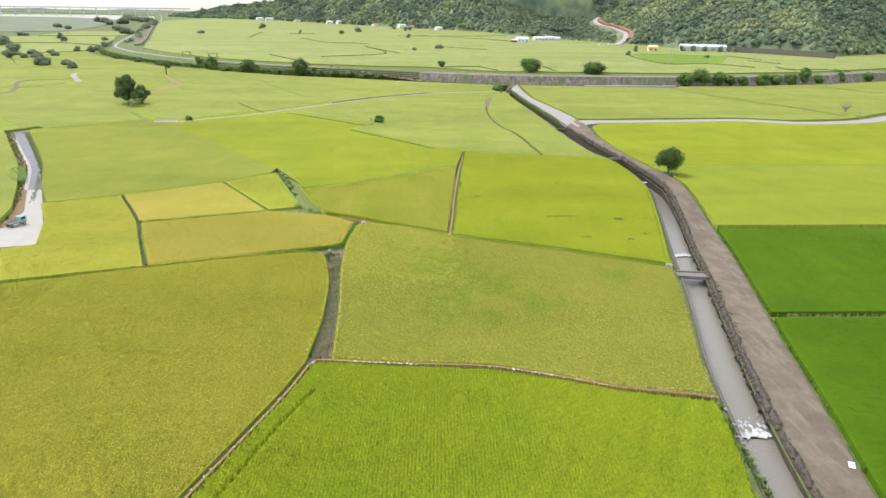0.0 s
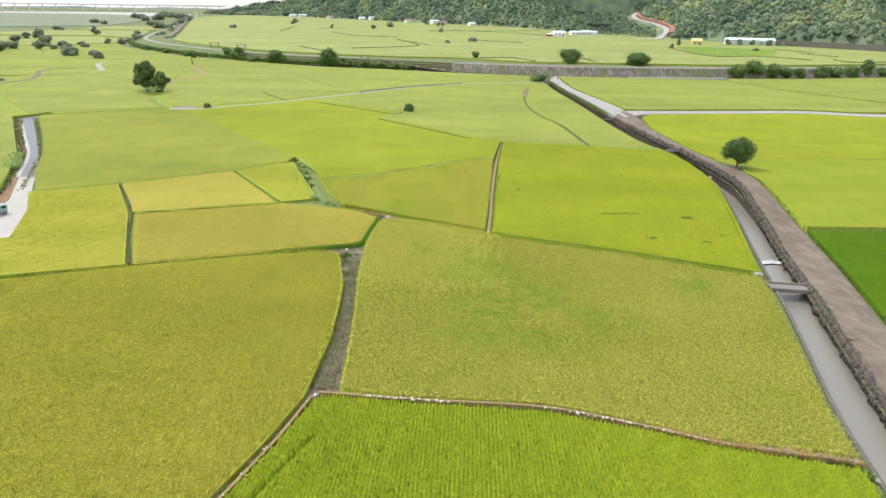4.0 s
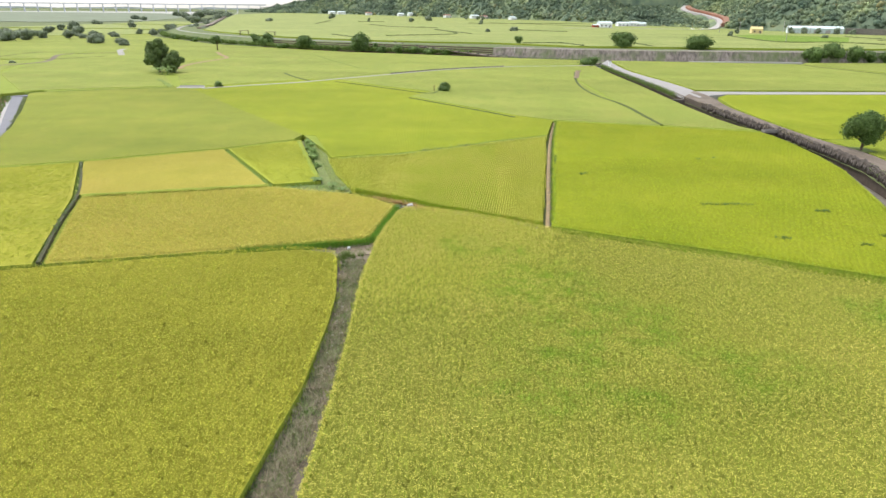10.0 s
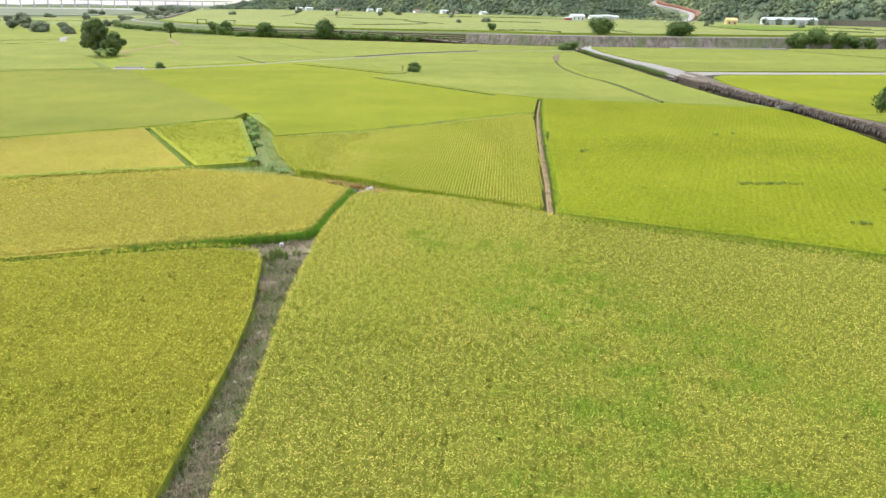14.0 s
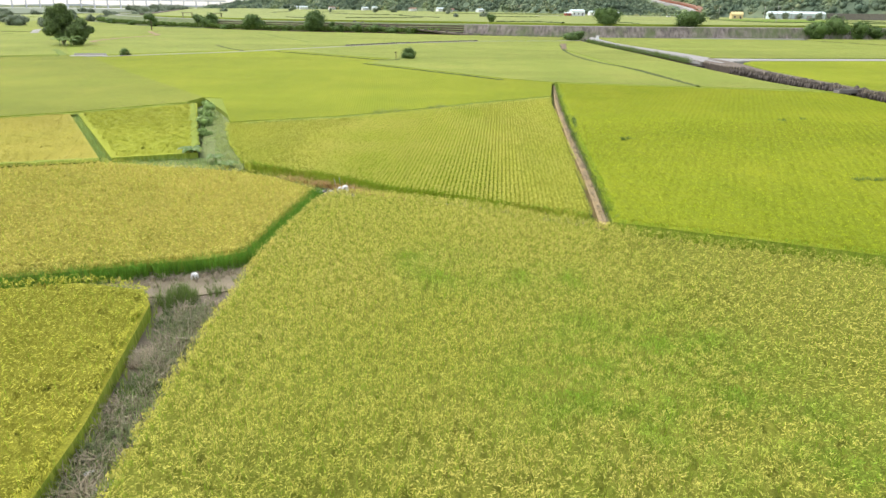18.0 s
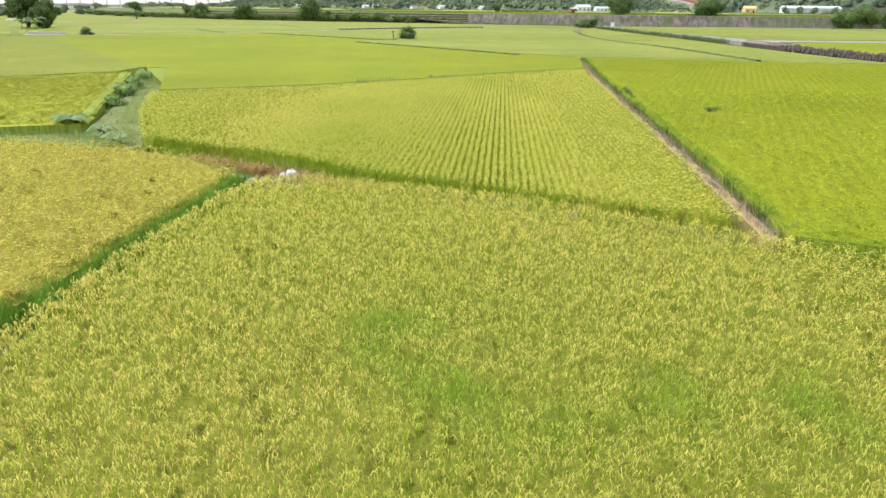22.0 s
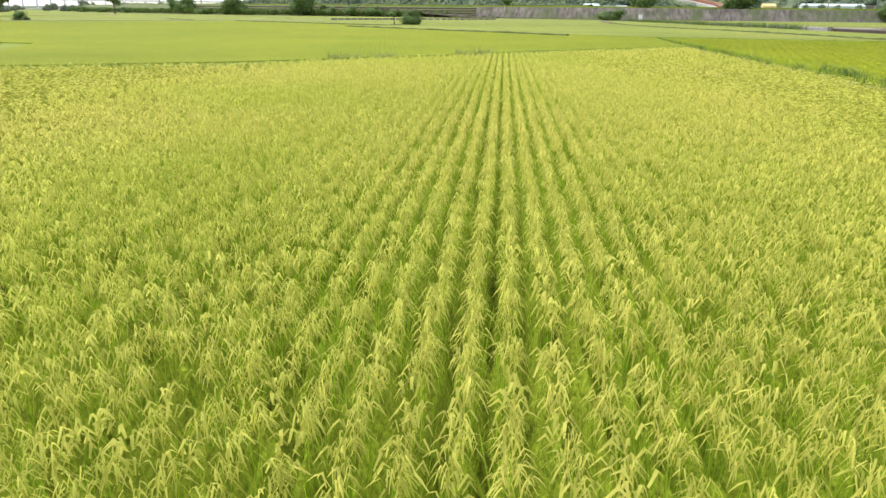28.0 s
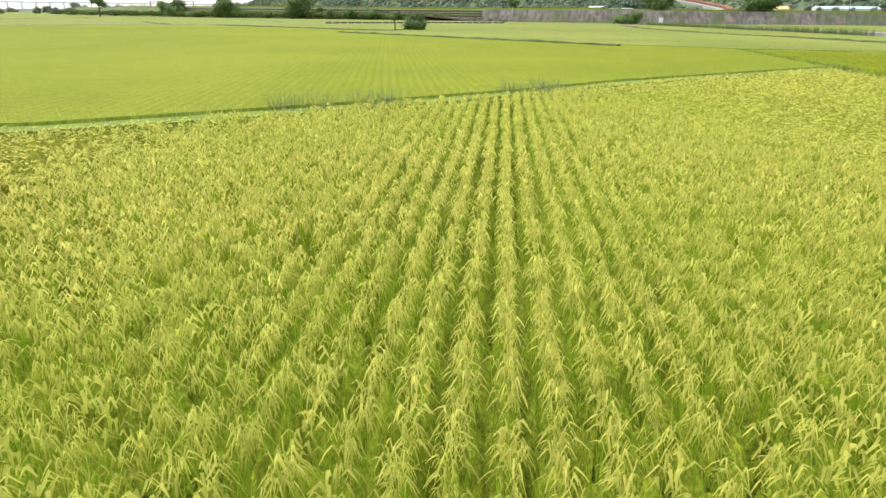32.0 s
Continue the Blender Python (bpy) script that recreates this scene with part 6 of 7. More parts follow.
tagged(ribbon("gravel_edge", offset(lane_w, 0.7), lane_w, 0.17, 0.3, M["concrete_pale"]), "pale gravel strip beside the lane", "road", kind="structure")
tagged(slab("crossing", [(-117, 175.2), (-106.4, 178.4), (-107.2, 181.2), (-118.5, 178.2)], -0.1, 0.16, M["asphalt"]), "grey concrete crossing at the lane's end", "road", kind="structure")
grass_strip([(-81.5, 118), (-84.5, 124), (-88.4, 130)], 2.4, 12, "weed", "weed_pale", "rank green weeds over the rubble", (0.9, 1.9))
grass_strip([(-70, 93), (-74.5, 104), (-78.5, 113), (-88, 132), (-100, 150.5), (-116, 176)], 1.8, 3.5, "weed", "grass", "weeds growing over the rubble", (0.4, 1.0))
grass_strip([(-71.0, 104.0), (-74.5, 112), (-84, 131.5), (-95, 150), (-110, 174)], 0.8, 5, "short", "grass_grey", "pale grass on the lane's verge", (0.8, 1.4))
rock_line = scatter_line([(-71.5, 95), (-78, 113), (-88.2, 132), (-100, 150.5), (-112, 168)], 2.2, 0.35)


def rock_pile(name, pts, label, size, material, group, base=0.1):
    pile = thing(name, label, "stones", group)
    for k, p in enumerate(pts):
        ob = new("stone", stone_variants[material][k % 5])
        ob.parent = pile
        s = size * RNG.uniform(0.6, 1.4)
        ob.matrix_local = pose(p[0], p[1], s * 0.2 + (p[2] if len(p) > 2 else base), 0, 0, RNG.uniform(0, 360)) @ Matrix.Diagonal((s, s * 0.8, s * 0.7, 1))
    return pile


stone_variants = {}
for key, col in (("pale", (0.58, 0.55, 0.5)), ("grey", (0.3, 0.28, 0.25))):
    mm = plain("stone_" + key + "_chip", col, 0.9, 0.25, 3)
    stone_variants[key] = []
    for k in range(5):
        me = stone_meshes[k].copy()
        me.materials.clear()
        me.materials.append(mm)
        stone_variants[key].append(me)
rock_pile("rubble", rock_line[:60], "grey rubble scattered along the dirt margin", 0.4, "grey", "rubble")
rock_pile("bund_stones", scatter_line([(-6, 43.8), (-1.3, 43.3), (1, 43.1)], 0.3, 16)[:40], "row of pale stones on the bund", 0.2, "pale", "bund stones", 0.68)
rock_pile("bund_stones", scatter_line([(8.4, 42.6), (12, 41.5), (16, 40.2), (20.5, 38.5)], 0.3, 9)[:45], "row of pale stones on the bund", 0.2, "pale", "bund stones", 0.68)
rock_pile("bund_stones", scatter_line([(21, 38.3), (26, 37.3), (29.6, 36.5)], 0.5, 5)[:25], "grey stones on the bund's end", 0.24, "grey", "bund stones", 0.68)
rock_pile("bund_stones", scatter_line([(-22, 9), (-16.7, 24), (-14.6, 30), (-11.8, 38), (-10.2, 43.6)], 0.25, 3.0)[:60], "pale stones along the narrow bund", 0.18, "pale", "bund stones", 0.46)
rock_pile("bund_stones", scatter_line([(-10.4, 44.6), (-9.0, 44.8)], 0.6, 14)[:14], "pale stones at the ditch's foot", 0.24, "pale", "bund stones")
rock_pile("bund_stones", scatter_line([(28.5, 24), (29.4, 31), (30.2, 36)], 0.4, 3)[:22], "grey stones on the canal bank", 0.32, "grey", "bund stones")
rock_pile("ditch_stones", scatter_line([(-9.6, 56), (-10.0, 62), (-10.4, 68)], 1.0, 1.6)[:14], "pale stones in the dry ditch", 0.2, "pale", "ditch stones")

# ---- bare earth strips ----
M["earth"] = plain("earth", (0.165, 0.135, 0.1), 0.95, 0.45, 0.9, grain=9.0)
M["earth_red"] = plain("earth_red", (0.27, 0.19, 0.105), 0.95, 0.3, 1.0)
ditch_l = resample([Vector(p) for p in ((-10.8, 44), (-10.3, 54.1), (-10.7, 62.7), (-11.2, 67.3), (-12.7, 74.7), (-17.0, 77.4))], 60)
ditch_r = resample([Vector(p) for p in ((-8.0, 44.6), (-8.5, 55), (-9.0, 61.8), (-9.6, 68), (-9.9, 77.2), (-9.9, 81))], 60)
tagged(ribbon("ditch_bed", ditch_l, ditch_r, 0.06, 0.2, M["earth"]), "bare grey-brown earth of the dry ditch", "ground", kind="structure")
M["earth_tan"] = plain("earth_tan", (0.215, 0.18, 0.125), 0.95, 0.5, 1.1, grain=7.0)
tagged(slab("clearing", [(-19.5, 76.4), (-16.3, 76.75), (-13.3, 76.3), (-12.2, 76.2), (-10.0, 77.2), (-10.0, 80.9), (-10.5, 80.3), (-12.0, 79.2), (-16.3, 77.8), (-19.5, 76.9)], 0.0, 0.11, M["earth_tan"]), "trodden tan earth where the ditch ends", "ground", kind="structure")
grass_strip([(-17, 77.2), (-13, 78.0), (-10.3, 79.2)], 1.3, 14, "dry", "grass_dry", "cut straw lying on the trodden earth", (0.3, 0.6), 0.1)
grass_strip([(-15.0, 76.9), (-12.0, 77.2), (-10.4, 78.2)], 0.6, 10, "short", "grass", "short green weeds on the trodden earth", (0.3, 0.7), 0.1)
M["earth_path"] = plain("earth_path", (0.38, 0.28, 0.15), 0.95, 0.45, 1.3, grain=8.0)
path_c = resample(smooth_line([(6.55, 84.8), (7.5, 94), (8.65, 107.3), (11.1, 131), (13.7, 150)], 2), 60)
tagged(ribbon("field_path", offset(path_c, 0.2), offset(path_c, -0.2), 0.58, 0.65, M["earth_path"]), "reddish trodden field path between two plots", "path", kind="structure")
tagged(slab("bund_end", [(-14.2, 95.6), (-9.5, 91.4), (-8.5, 90.1), (-6.0, 89.9), (-3.6, 89.4), (-4.6, 90.5), (-7.2, 92.5), (-10.0, 94.1)], 0.0, 0.12, M["earth_red"]), "reddish bare bund where the ditches meet", "ground", kind="structure")
bund_c = resample(smooth_line([(-9.6, 44.3), (-1.3, 43.42), (8.4, 42.67), (16, 40.32), (21, 38.42), (29.8, 36.55)], 1), 60)
tagged(ribbon("bund", offset(bund_c, 0.11), offset(bund_c, -0.11), 0.7, 0.7, M["earth_red"]), "narrow reddish earth bund", "ground", kind="structure")

bund_w = resample(smooth_line([(-23.4, 4), (-16.7, 24), (-14.6, 30), (-11.8, 38), (-10.2, 44)], 1), 60)
tagged(ribbon("bund", offset(bund_w, 0.12), offset(bund_w, -0.12), 0.45, 0.5, M["earth_red"]), "narrow reddish earth bund", "ground", kind="structure")

# ---- sacks and clutter where the bunds meet ----
M["sack"] = plain("sack", (0.72, 0.72, 0.7), 0.6, 0.1, 6, relief=0.4)
M["black_plastic"] = plain("black_plastic", (0.02, 0.02, 0.022), 0.35, 0.3, 5)
M["metal"] = plain("metal", (0.45, 0.45, 0.44), 0.4, 0.2, 5, 0.8)


def sack(at, size, turn, seed, label, tilt=0.0):
    rng = random.Random(seed)
    bm = bmesh.new()
    bmesh.ops.create_cube(bm, size=1.0)
    bmesh.ops.subdivide_edges(bm, edges=bm.edges[:], cuts=4, use_grid_fill=True)
    for v in bm.verts:
        c = v.co * 2
        r = max(0.001, (abs(c.x) ** 7 + abs(c.y) ** 7 + abs(c.z) ** 7) ** (1 / 7))
        k = 1 / r
        n = noise.noise(Vector((c.x * 2 + seed, c.y * 2, c.z * 2)))
        v.co = Vector((c.x * k * size[0] / 2, c.y * k * size[1] / 2, c.z * k * size[2] / 2)) * (1 + 0.07 * n)
        if c.z > 0.6:
            v.co.x *= 0.8
            v.co.z += 0.05 * n
    ob = thing("sack", label, "sack", "sacks", at, turn)
    ob.matrix_world = pose(*at, tilt, 0, turn)
    for f in bm.faces:
        f.smooth = True
    part("body", bm, M["sack"], ob)
    nb = join_bm([tube([(-size[0] * 0.12, 0, size[2] * 0.48), (0, 0.02, size[2] * 0.56), (size[0] * 0.1, 0.05, size[2] * 0.6)], [0.1 * size[0], 0.05 * size[0], 0.11 * size[0]], 7)])
    part("tied_neck", nb, M["sack"], ob)
    bar = box_bm(size[0] * 0.12, 0.012, size[2] * 0.16, 0, (-size[0] * 0.1, -size[1] * 0.49, size[2] * 0.12))
    part("print_mark", bar, M["stone_dark"], ob, "small dark printed mark")
    return ob


sack((-8.0, 92.1, 0.3), (0.44, 0.34, 0.46), 12, 3, "bulging white woven sack, tied, standing on the bund")
sack((-8.35, 92.3, 0.24), (0.32, 0.26, 0.3), -20, 5, "slumped white woven sack leaning on another")
sack((-7.6, 92.5, 0.2), (0.3, 0.22, 0.2), 60, 8, "small crumpled white sack", 20)
sack((-12.3, 78.25, 0.2), (0.32, 0.26, 0.24), 15, 9, "lone white sack on the bare bund")
sheet = thing("plastic_sheet", "crumpled black plastic mulch sheet weighted with stones", "plastic sheet", at=(-8.85, 91.75, 0.14))
bm = bmesh.new()
bmesh.ops.create_grid(bm, x_segments=14, y_segments=8, size=0.5)
for v in bm.verts:
    v.co = Vector((v.co.x * 1.9, v.co.y * 0.9, 0.08 * noise.noise(v.co * 7) + 0.08))
sd = bmesh.ops.solidify(bm, geom=bm.faces[:], thickness=0.01)
part("sheet", bm, M["black_plastic"], sheet)
rock_pile("sheet_stones", [(-9.5 + 0.2 * k + 0.05 * math.sin(k * 5), 91.6 + 0.16 * math.sin(k * 2.3), 0.24) for k in range(7)], "white stones lying on the plastic sheet", 0.2, "pale", "sheet stones")
rock_pile("sheet_stones", [(-7.3 + 0.16 * k, 91.4 - 0.08 * k + 0.1 * math.sin(k * 3), 0.1) for k in range(6)], "grey stones beside the sacks", 0.18, "grey", "sheet stones")
for k, (x, y, dx, dy) in enumerate(((-8.5, 92.3, -0.25, 0.1), (-8.3, 92.4, -0.12, 0.12))):
    pl = thing("stake", "thin grey metal stake leaning over the sacks", "stake", "stakes", (x, y, 0))
    part("rod", tube([(0, 0, -0.1), (dx, dy, 0.95)], [0.012, 0.012], 6), M["metal"], pl)
tagged(slab("trampled_earth", [(-9.4, 91.2), (-8.4, 90.9), (-6.3, 90.8), (-6.0, 91.3), (-7.6, 92.4), (-10.0, 93.2)], 0.0, 0.14, plain("ash_earth", (0.12, 0.11, 0.1), 0.95, 0.4, 3)), "dark burnt earth under the sacks", "ground", kind="structure")

# dark gaps and weeds in the lush field
for x0, y0, x1, y1, w in ((24.4, 93.6, 30.2, 94.0, 0.5), (12.8, 106.5, 13.7, 106.9, 0.7), (36, 92, 37.5, 92.2, 0.8), (38.4, 84.2, 39.6, 84.2, 0.5), (35.2, 81.5, 36.4, 81.4, 0.6), (30.8, 117.2, 31.4, 117.6, 0.6), (33.6, 118.6, 34, 118.2, 0.6), (28, 82.8, 29.4, 82.6, 0.6), (9.9, 112, 10.8, 118, 0.2)):
    grass_strip([(x0, y0), (x1, y1)], w, 30, "short", "leaf", "dark green gap with weeds in the rice", (0.5, 0.9), 0.72)


def bund_line(pts, width, material, label, z=0.92, rise=0.3):
    """A grassy ridge of uneven width and height along a plan line."""
    L = resample(smooth_line(pts, 2.0), max(6, int(sum((Vector(b) - Vector(a)).length for a, b in zip(pts, pts[1:])) / max(0.9, width))))
    rng = np.random.default_rng(int(abs(pts[0][0] * 7 + pts[-1][1] * 3)))
    v, f = [], []
    for side, up in ((0.5, -0.6), (0.3, 0.7), (0.0, 1.0), (-0.3, 0.7), (-0.5, -0.6)):
        for p, q in zip(offset(L, side * width), L):
            g = p + (p - q) * rng.uniform(-0.3, 0.5)
            v.append((g.x, g.y, z + rise * (up if up < 0 else up * rng.uniform(0.35, 1.25))))
    n = len(L)
    f = [(r * n + i, (r + 1) * n + i, (r + 1) * n + i + 1, r * n + i + 1) for r in range(4) for i in range(n - 1)]
    return tagged(mesh_object("bund", v, f, M[material]), label, "bund", "low bunds", "stuff")


# dark tone painted for the shaded side of the gaps between plots
M["bund_shade"] = plain("bund_shade", (0.075, 0.095, 0.03), 0.95, 0.45, 0.6, grain=4.0)
for pts, width, key in ((((-43.2, 212.8), (-28.1, 200.1), (-14.6, 188.6), (-12.3, 192.6)), 0.7, "bund_shade"), (((-18.1, 179.6), (-4.5, 164.8), (6.2, 152.6)), 0.7, "bund_shade"),
                        (((-65.3, 235.8), (-57.8, 222.9), (-50.9, 213.4)), 0.9, "bund_shade"), (((-79.8, 327.6), (-60.6, 288.1), (-44.2, 257.2)), 1.0, "bund_mid"),
                        (((-111.9, 176.7), (-100, 184.3), (-83.4, 192.3)), 0.9, "bund_mid"), (((-96, 212.4), (-89.5, 203), (-83.2, 193.6)), 1.8, "bund_mid"),
                        (((30.5, 252), (27.5, 225.2), (26.8, 203.8), (28.5, 186.7), (31.5, 173.4), (33.3, 146.6)), 0.8, "bund_shade"),
                        (((126.4, 302.7), (130.7, 285.3), (141.9, 254.1), (153.9, 231.1), (158, 214)), 0.9, "bund_shade"), (((209.7, 328), (219.7, 298), (232, 290), (290, 262)), 1.0, "bund_shade"),
                        (((-171.9, 273.8), (-168, 284), (-160.3, 297)), 1.0, "bund_shade"), (((-184, 306), (-178, 311), (-164, 319)), 1.0, "bund_shade"),
                        (((-196.5, 277.6), (-201.3, 294.5), (-202.1, 319.2)), 1.0, "bund_shade")):
    bund_line(pts, width, key, "narrow grassy bund between the paddies", 0.92, 0.16)
M["bund_brown"] = plain("bund_brown", (0.2, 0.15, 0.1), 0.95, 0.35, 0.6, grain=4.0)
for pts, width in ((((13.9, 149.85), (33.3, 146.0), (50.0, 142.2)), 0.9), (((-67.4, 101.6), (-55.6, 107.5), (-39.4, 118.0), (-30.8, 125.9)), 0.9), (((-45.8, 91.2), (-36, 94.4), (-26.2, 97.6)), 0.7), (((-30.2, 125.6), (-25.2, 112.5), (-20.4, 100.2)), 0.7)):
    bund_line(pts, width, "bund_rice", "low grassy bund between ripening plots", 0.8, 0.12)
bund_line(((32.6, 259), (31.0, 250), (28.4, 232)), 2.0, "bund_brown", "bare brown end of a bund", 0.9, 0.3)
wp = thing("post", "weathered wooden post beside the bush", "post", at=(-13.2, 194.6, 0))
part("shaft", tube([(0, 0, -0.2), (0.03, 0, 1.2), (0, 0.02, 2.3)], [0.1, 0.09, 0.08], 7), M["bark"], wp)
part("cross_bar", tube([(-0.3, 0, 2.1), (0.3, 0, 2.15)], [0.05, 0.05], 6), M["bark"], wp)

# ---- western track ----
trk = resample(smooth_line([(-169.2, 239.5), (-171.6, 248), (-167.4, 256), (-166.5, 266), (-172.5, 280), (-183, 300), (-182.5, 310)], 2), 40)
tagged(ribbon("track", offset(trk, 1.0), offset(trk, -1.0), 0.99, 1.0, M["earth"]), "pale earth track round a small plot", "path", kind="structure")
trk2 = resample(smooth_line([(-178.5, 346), (-174.7, 334.9), (-166.1, 320), (-157.7, 305.1)], 2), 24)
tagged(ribbon("white_track", offset(trk2, 1.3), offset(trk2, -1.3), 1.0, 1.0, M["lane_grey"]), "pale gravel track beside the trees", "path", kind="structure")
trk3 = resample(smooth_line([(-104, 246), (-107.4, 252), (-109, 271), (-107.5, 290), (-108.5, 299), (-118, 316), (-126, 332)], 2), 30)
tagged(ribbon("dirt_path", offset(trk3, 0.9), offset(trk3, -0.9), 1.0, 1.0, M["earth_red"]), "reddish dirt path leading to a lone tree", "path", kind="structure")
culvert = thing("culvert", "white concrete culvert slab among the paddies", "culvert", at=(-77.6, 193.0, 0.85), turn=8)
part("deck", box_bm(7.0, 2.0, 0.4, 0.05), M["concrete_pale"], culvert)
part("parapet", box_bm(6.4, 0.25, 0.4, 0.03, (0, 1.0, 0.35)), M["concrete_pale"], culvert)
tree("bush", "small dark bush beside the white culvert", (-71.4, 195.8, 0.5), 1.9, 3.0, 0.05, 260, 0.3, 170, category="bush", lobes=6, flat=0.7)

# ---- buildings on the upper plain ----
M["tin_white"] = plain("tin_white", (0.55, 0.63, 0.61), 0.45, 0.06, 0.6, relief=0.1)
M["yellow_wall"] = plain("yellow_wall", (0.62, 0.5, 0.24), 0.8, 0.1, 1.0)
M["red_paint"] = plain("red_paint", (0.3, 0.07, 0.04), 0.6, 0.2, 1.5)
M["dark_glass"] = plain("dark_glass", (0.03, 0.035, 0.04), 0.15, 0.1, 1.0, relief=0)
M["tile_roof"] = plain("tile_roof", (0.32, 0.2, 0.15), 0.8, 0.25, 1.0)


def gable(w, d, h, over=0.3):
    bm = bmesh.new()
    x, y = w / 2 + over, d / 2 + over
    pts = [(-x, -y, 0), (x, -y, 0), (x, y, 0), (-x, y, 0), (-x, 0, h), (x, 0, h)]
    v = [bm.verts.new(p) for p in pts]
    for f in ((0, 1, 5, 4), (3, 4, 5, 2), (0, 4, 3), (1, 2, 5), (3, 2, 1, 0)):
        bm.faces.new([v[i] for i in f])
    return bm


def house(label, at, turn, w, d, h, roof_h, wall, roof, windows=3, category="house", group="houses", storeys=1):
    top = thing("house", label, category, group, at, turn)
    part("wall", box_bm(w, d, h, 0, (0, 0, h / 2)), M[wall], top)
    r = part("roof", gable(w, d, roof_h), M[roof], top)
    r.location.z = h
    for s in range(storeys):
        for k in range(windows):
            x = (k + 0.5) / windows * w - w / 2
            z = h / storeys * (s + 0.55)
            win = part("window", box_bm(w / windows * 0.32, 0.12, h / storeys * 0.32, 0, (x, -d / 2 - 0.03, z)), M["concrete_pale"], top)
            part("pane", box_bm(w / windows * 0.26, 0.05, h / storeys * 0.25, 0, (x, -d / 2 - 0.1, z)), M["dark_glass"], win)
    part("door", box_bm(1.0, 0.12, 2.0, 0, (w * 0.3, -d / 2 - 0.05, 1.0)), M["stone_dark"], top)
    return top


shed = thing("warehouse", "long white sheet-metal warehouse at the hill's foot", "warehouse", "", (253.5, 566, RISE), -12)
part("wall", box_bm(37, 14, 4.4, 0, (0, 0, 2.2)), M["tin_white"], shed)
rf = part("roof", gable(37, 14, 1.7, 0.5), M["tin_white"], shed, "pale sheet-metal roof")
rf.location.z = 4.4
for k in range(9):
    part("wall_rib", box_bm(0.25, 0.1, 4.2, 0, (-17 + 4.25 * k, -7.05, 2.1)), M["metal"], shed)
for k in range(3):
    part("roller_door", box_bm(3.6, 0.14, 3.2, 0, (-8 + 8 * k, -7.06, 1.6)), M["concrete_pale"], shed)
house("small yellow house with a rounded gable", (204, 551, RISE), -8, 7.5, 7, 3.8, 1.8, "yellow_wall", "yellow_wall", 2)
house("white farmhouse with a red-trimmed veranda", (112.5, 681, RISE), 10, 12, 9, 4.4, 1.8, "white_wall", "tin_white", 3)
ver = house("red-walled veranda annexe of the farmhouse", (104.5, 680, RISE), 10, 6, 7, 2.8, 0.8, "red_paint", "tin_white", 2)
for k, (x, y, w, h) in enumerate(((140, 735, 12, 3.6), (152, 738, 10, 4.0), (160, 740, 8, 3.4))):
    house("low white house under the trees", (x, y, RISE), 12, w, 7, h, 1.4, "white_wall", "tin_white", 3)
for k, (x, y, w, h) in enumerate(((-20, 1180, 13, 5), (-4, 1165, 10, 4), (-150, 1400, 16, 6), (-175, 1420, 12, 5), (-260, 1530, 13, 5), (-345, 1640, 18, 6), (40, 1080, 9, 4), (-70, 1250, 11, 4.5), (-372, 1660, 16, 6))):
    house("pale village house before the wooded hill", (x, y, RISE), 30, w, 10, h, 2.0, "white_wall", "tile_roof" if k % 3 == 1 else "tin_white", 4, group="village houses", storeys=2)


def car(at, turn, label, paint="white_wall"):
    top = thing("car", label, "car", "cars", at, turn)
    bm = bmesh.new()
    prof = [(-2.1, 0.35), (-2.15, 0.85), (-1.2, 0.95), (-0.6, 1.45), (0.9, 1.48), (1.5, 0.98), (2.1, 0.9), (2.15, 0.4)]
    L = [bm.verts.new((x, -0.8, z)) for x, z in prof]
    R = [bm.verts.new((x, 0.8, z)) for x, z in prof]
    n = len(prof)
    for i in range(n):
        bm.faces.new((L[i], L[(i + 1) % n], R[(i + 1) % n], R[i]))
    bm.faces.new(L[::-1])
    bm.faces.new(R)
    part("body", bm, M[paint], top)
    part("window", box_bm(1.6, 1.64, 0.38, 0.03, (0.15, 0, 1.2)), M["dark_glass"], top)
    for x in (-1.35, 1.35):
        for y in (-0.75, 0.75):
            w = part("wheel", tube([(x, y - 0.1, 0.32), (x, y + 0.1, 0.32)], [0.32, 0.32], 12), M["black_plastic"], top)
            part("rim", tube([(x, y - 0.12, 0.32), (x, y + 0.12, 0.32)], [0.17, 0.17], 10), M["metal"], w)
    return top


car((194.5, 648, RISE), 20, "white car parked by the hill road")
car((186.0, 650, RISE), 15, "white car parked by the hill road")
truck = thing("truck", "small blue-grey flatbed truck parked on the yard's edge", "truck", "", (-66.2, 90.6, 0.12), 62)
truck.scale = (0.78, 0.78, 0.78)
M["teal_paint"] = plain("teal_paint", (0.26, 0.36, 0.34), 0.5, 0.2, 2.0)
cab = part("cab", box_bm(1.5, 1.6, 1.5, 0.12, (1.2, 0, 1.15)), M["teal_paint"], truck)
part("windscreen", box_bm(0.06, 1.35, 0.6, 0.02, (1.97, 0, 1.45)), M["dark_glass"], cab)
part("side_window", box_bm(0.8, 1.64, 0.5, 0.02, (1.25, 0, 1.5)), M["dark_glass"], cab)
part("bed", box_bm(2.4, 1.6, 0.18, 0.02, (-0.75, 0, 0.75)), M["stone_dark"], truck)
for y in (-0.78, 0.78):
    part("side_board", box_bm(2.4, 0.06, 0.4, 0.01, (-0.75, y, 1.0)), M["metal"], truck)
part("tail_board", box_bm(0.06, 1.6, 0.4, 0.01, (-1.95, 0, 1.0)), M["metal"], truck)
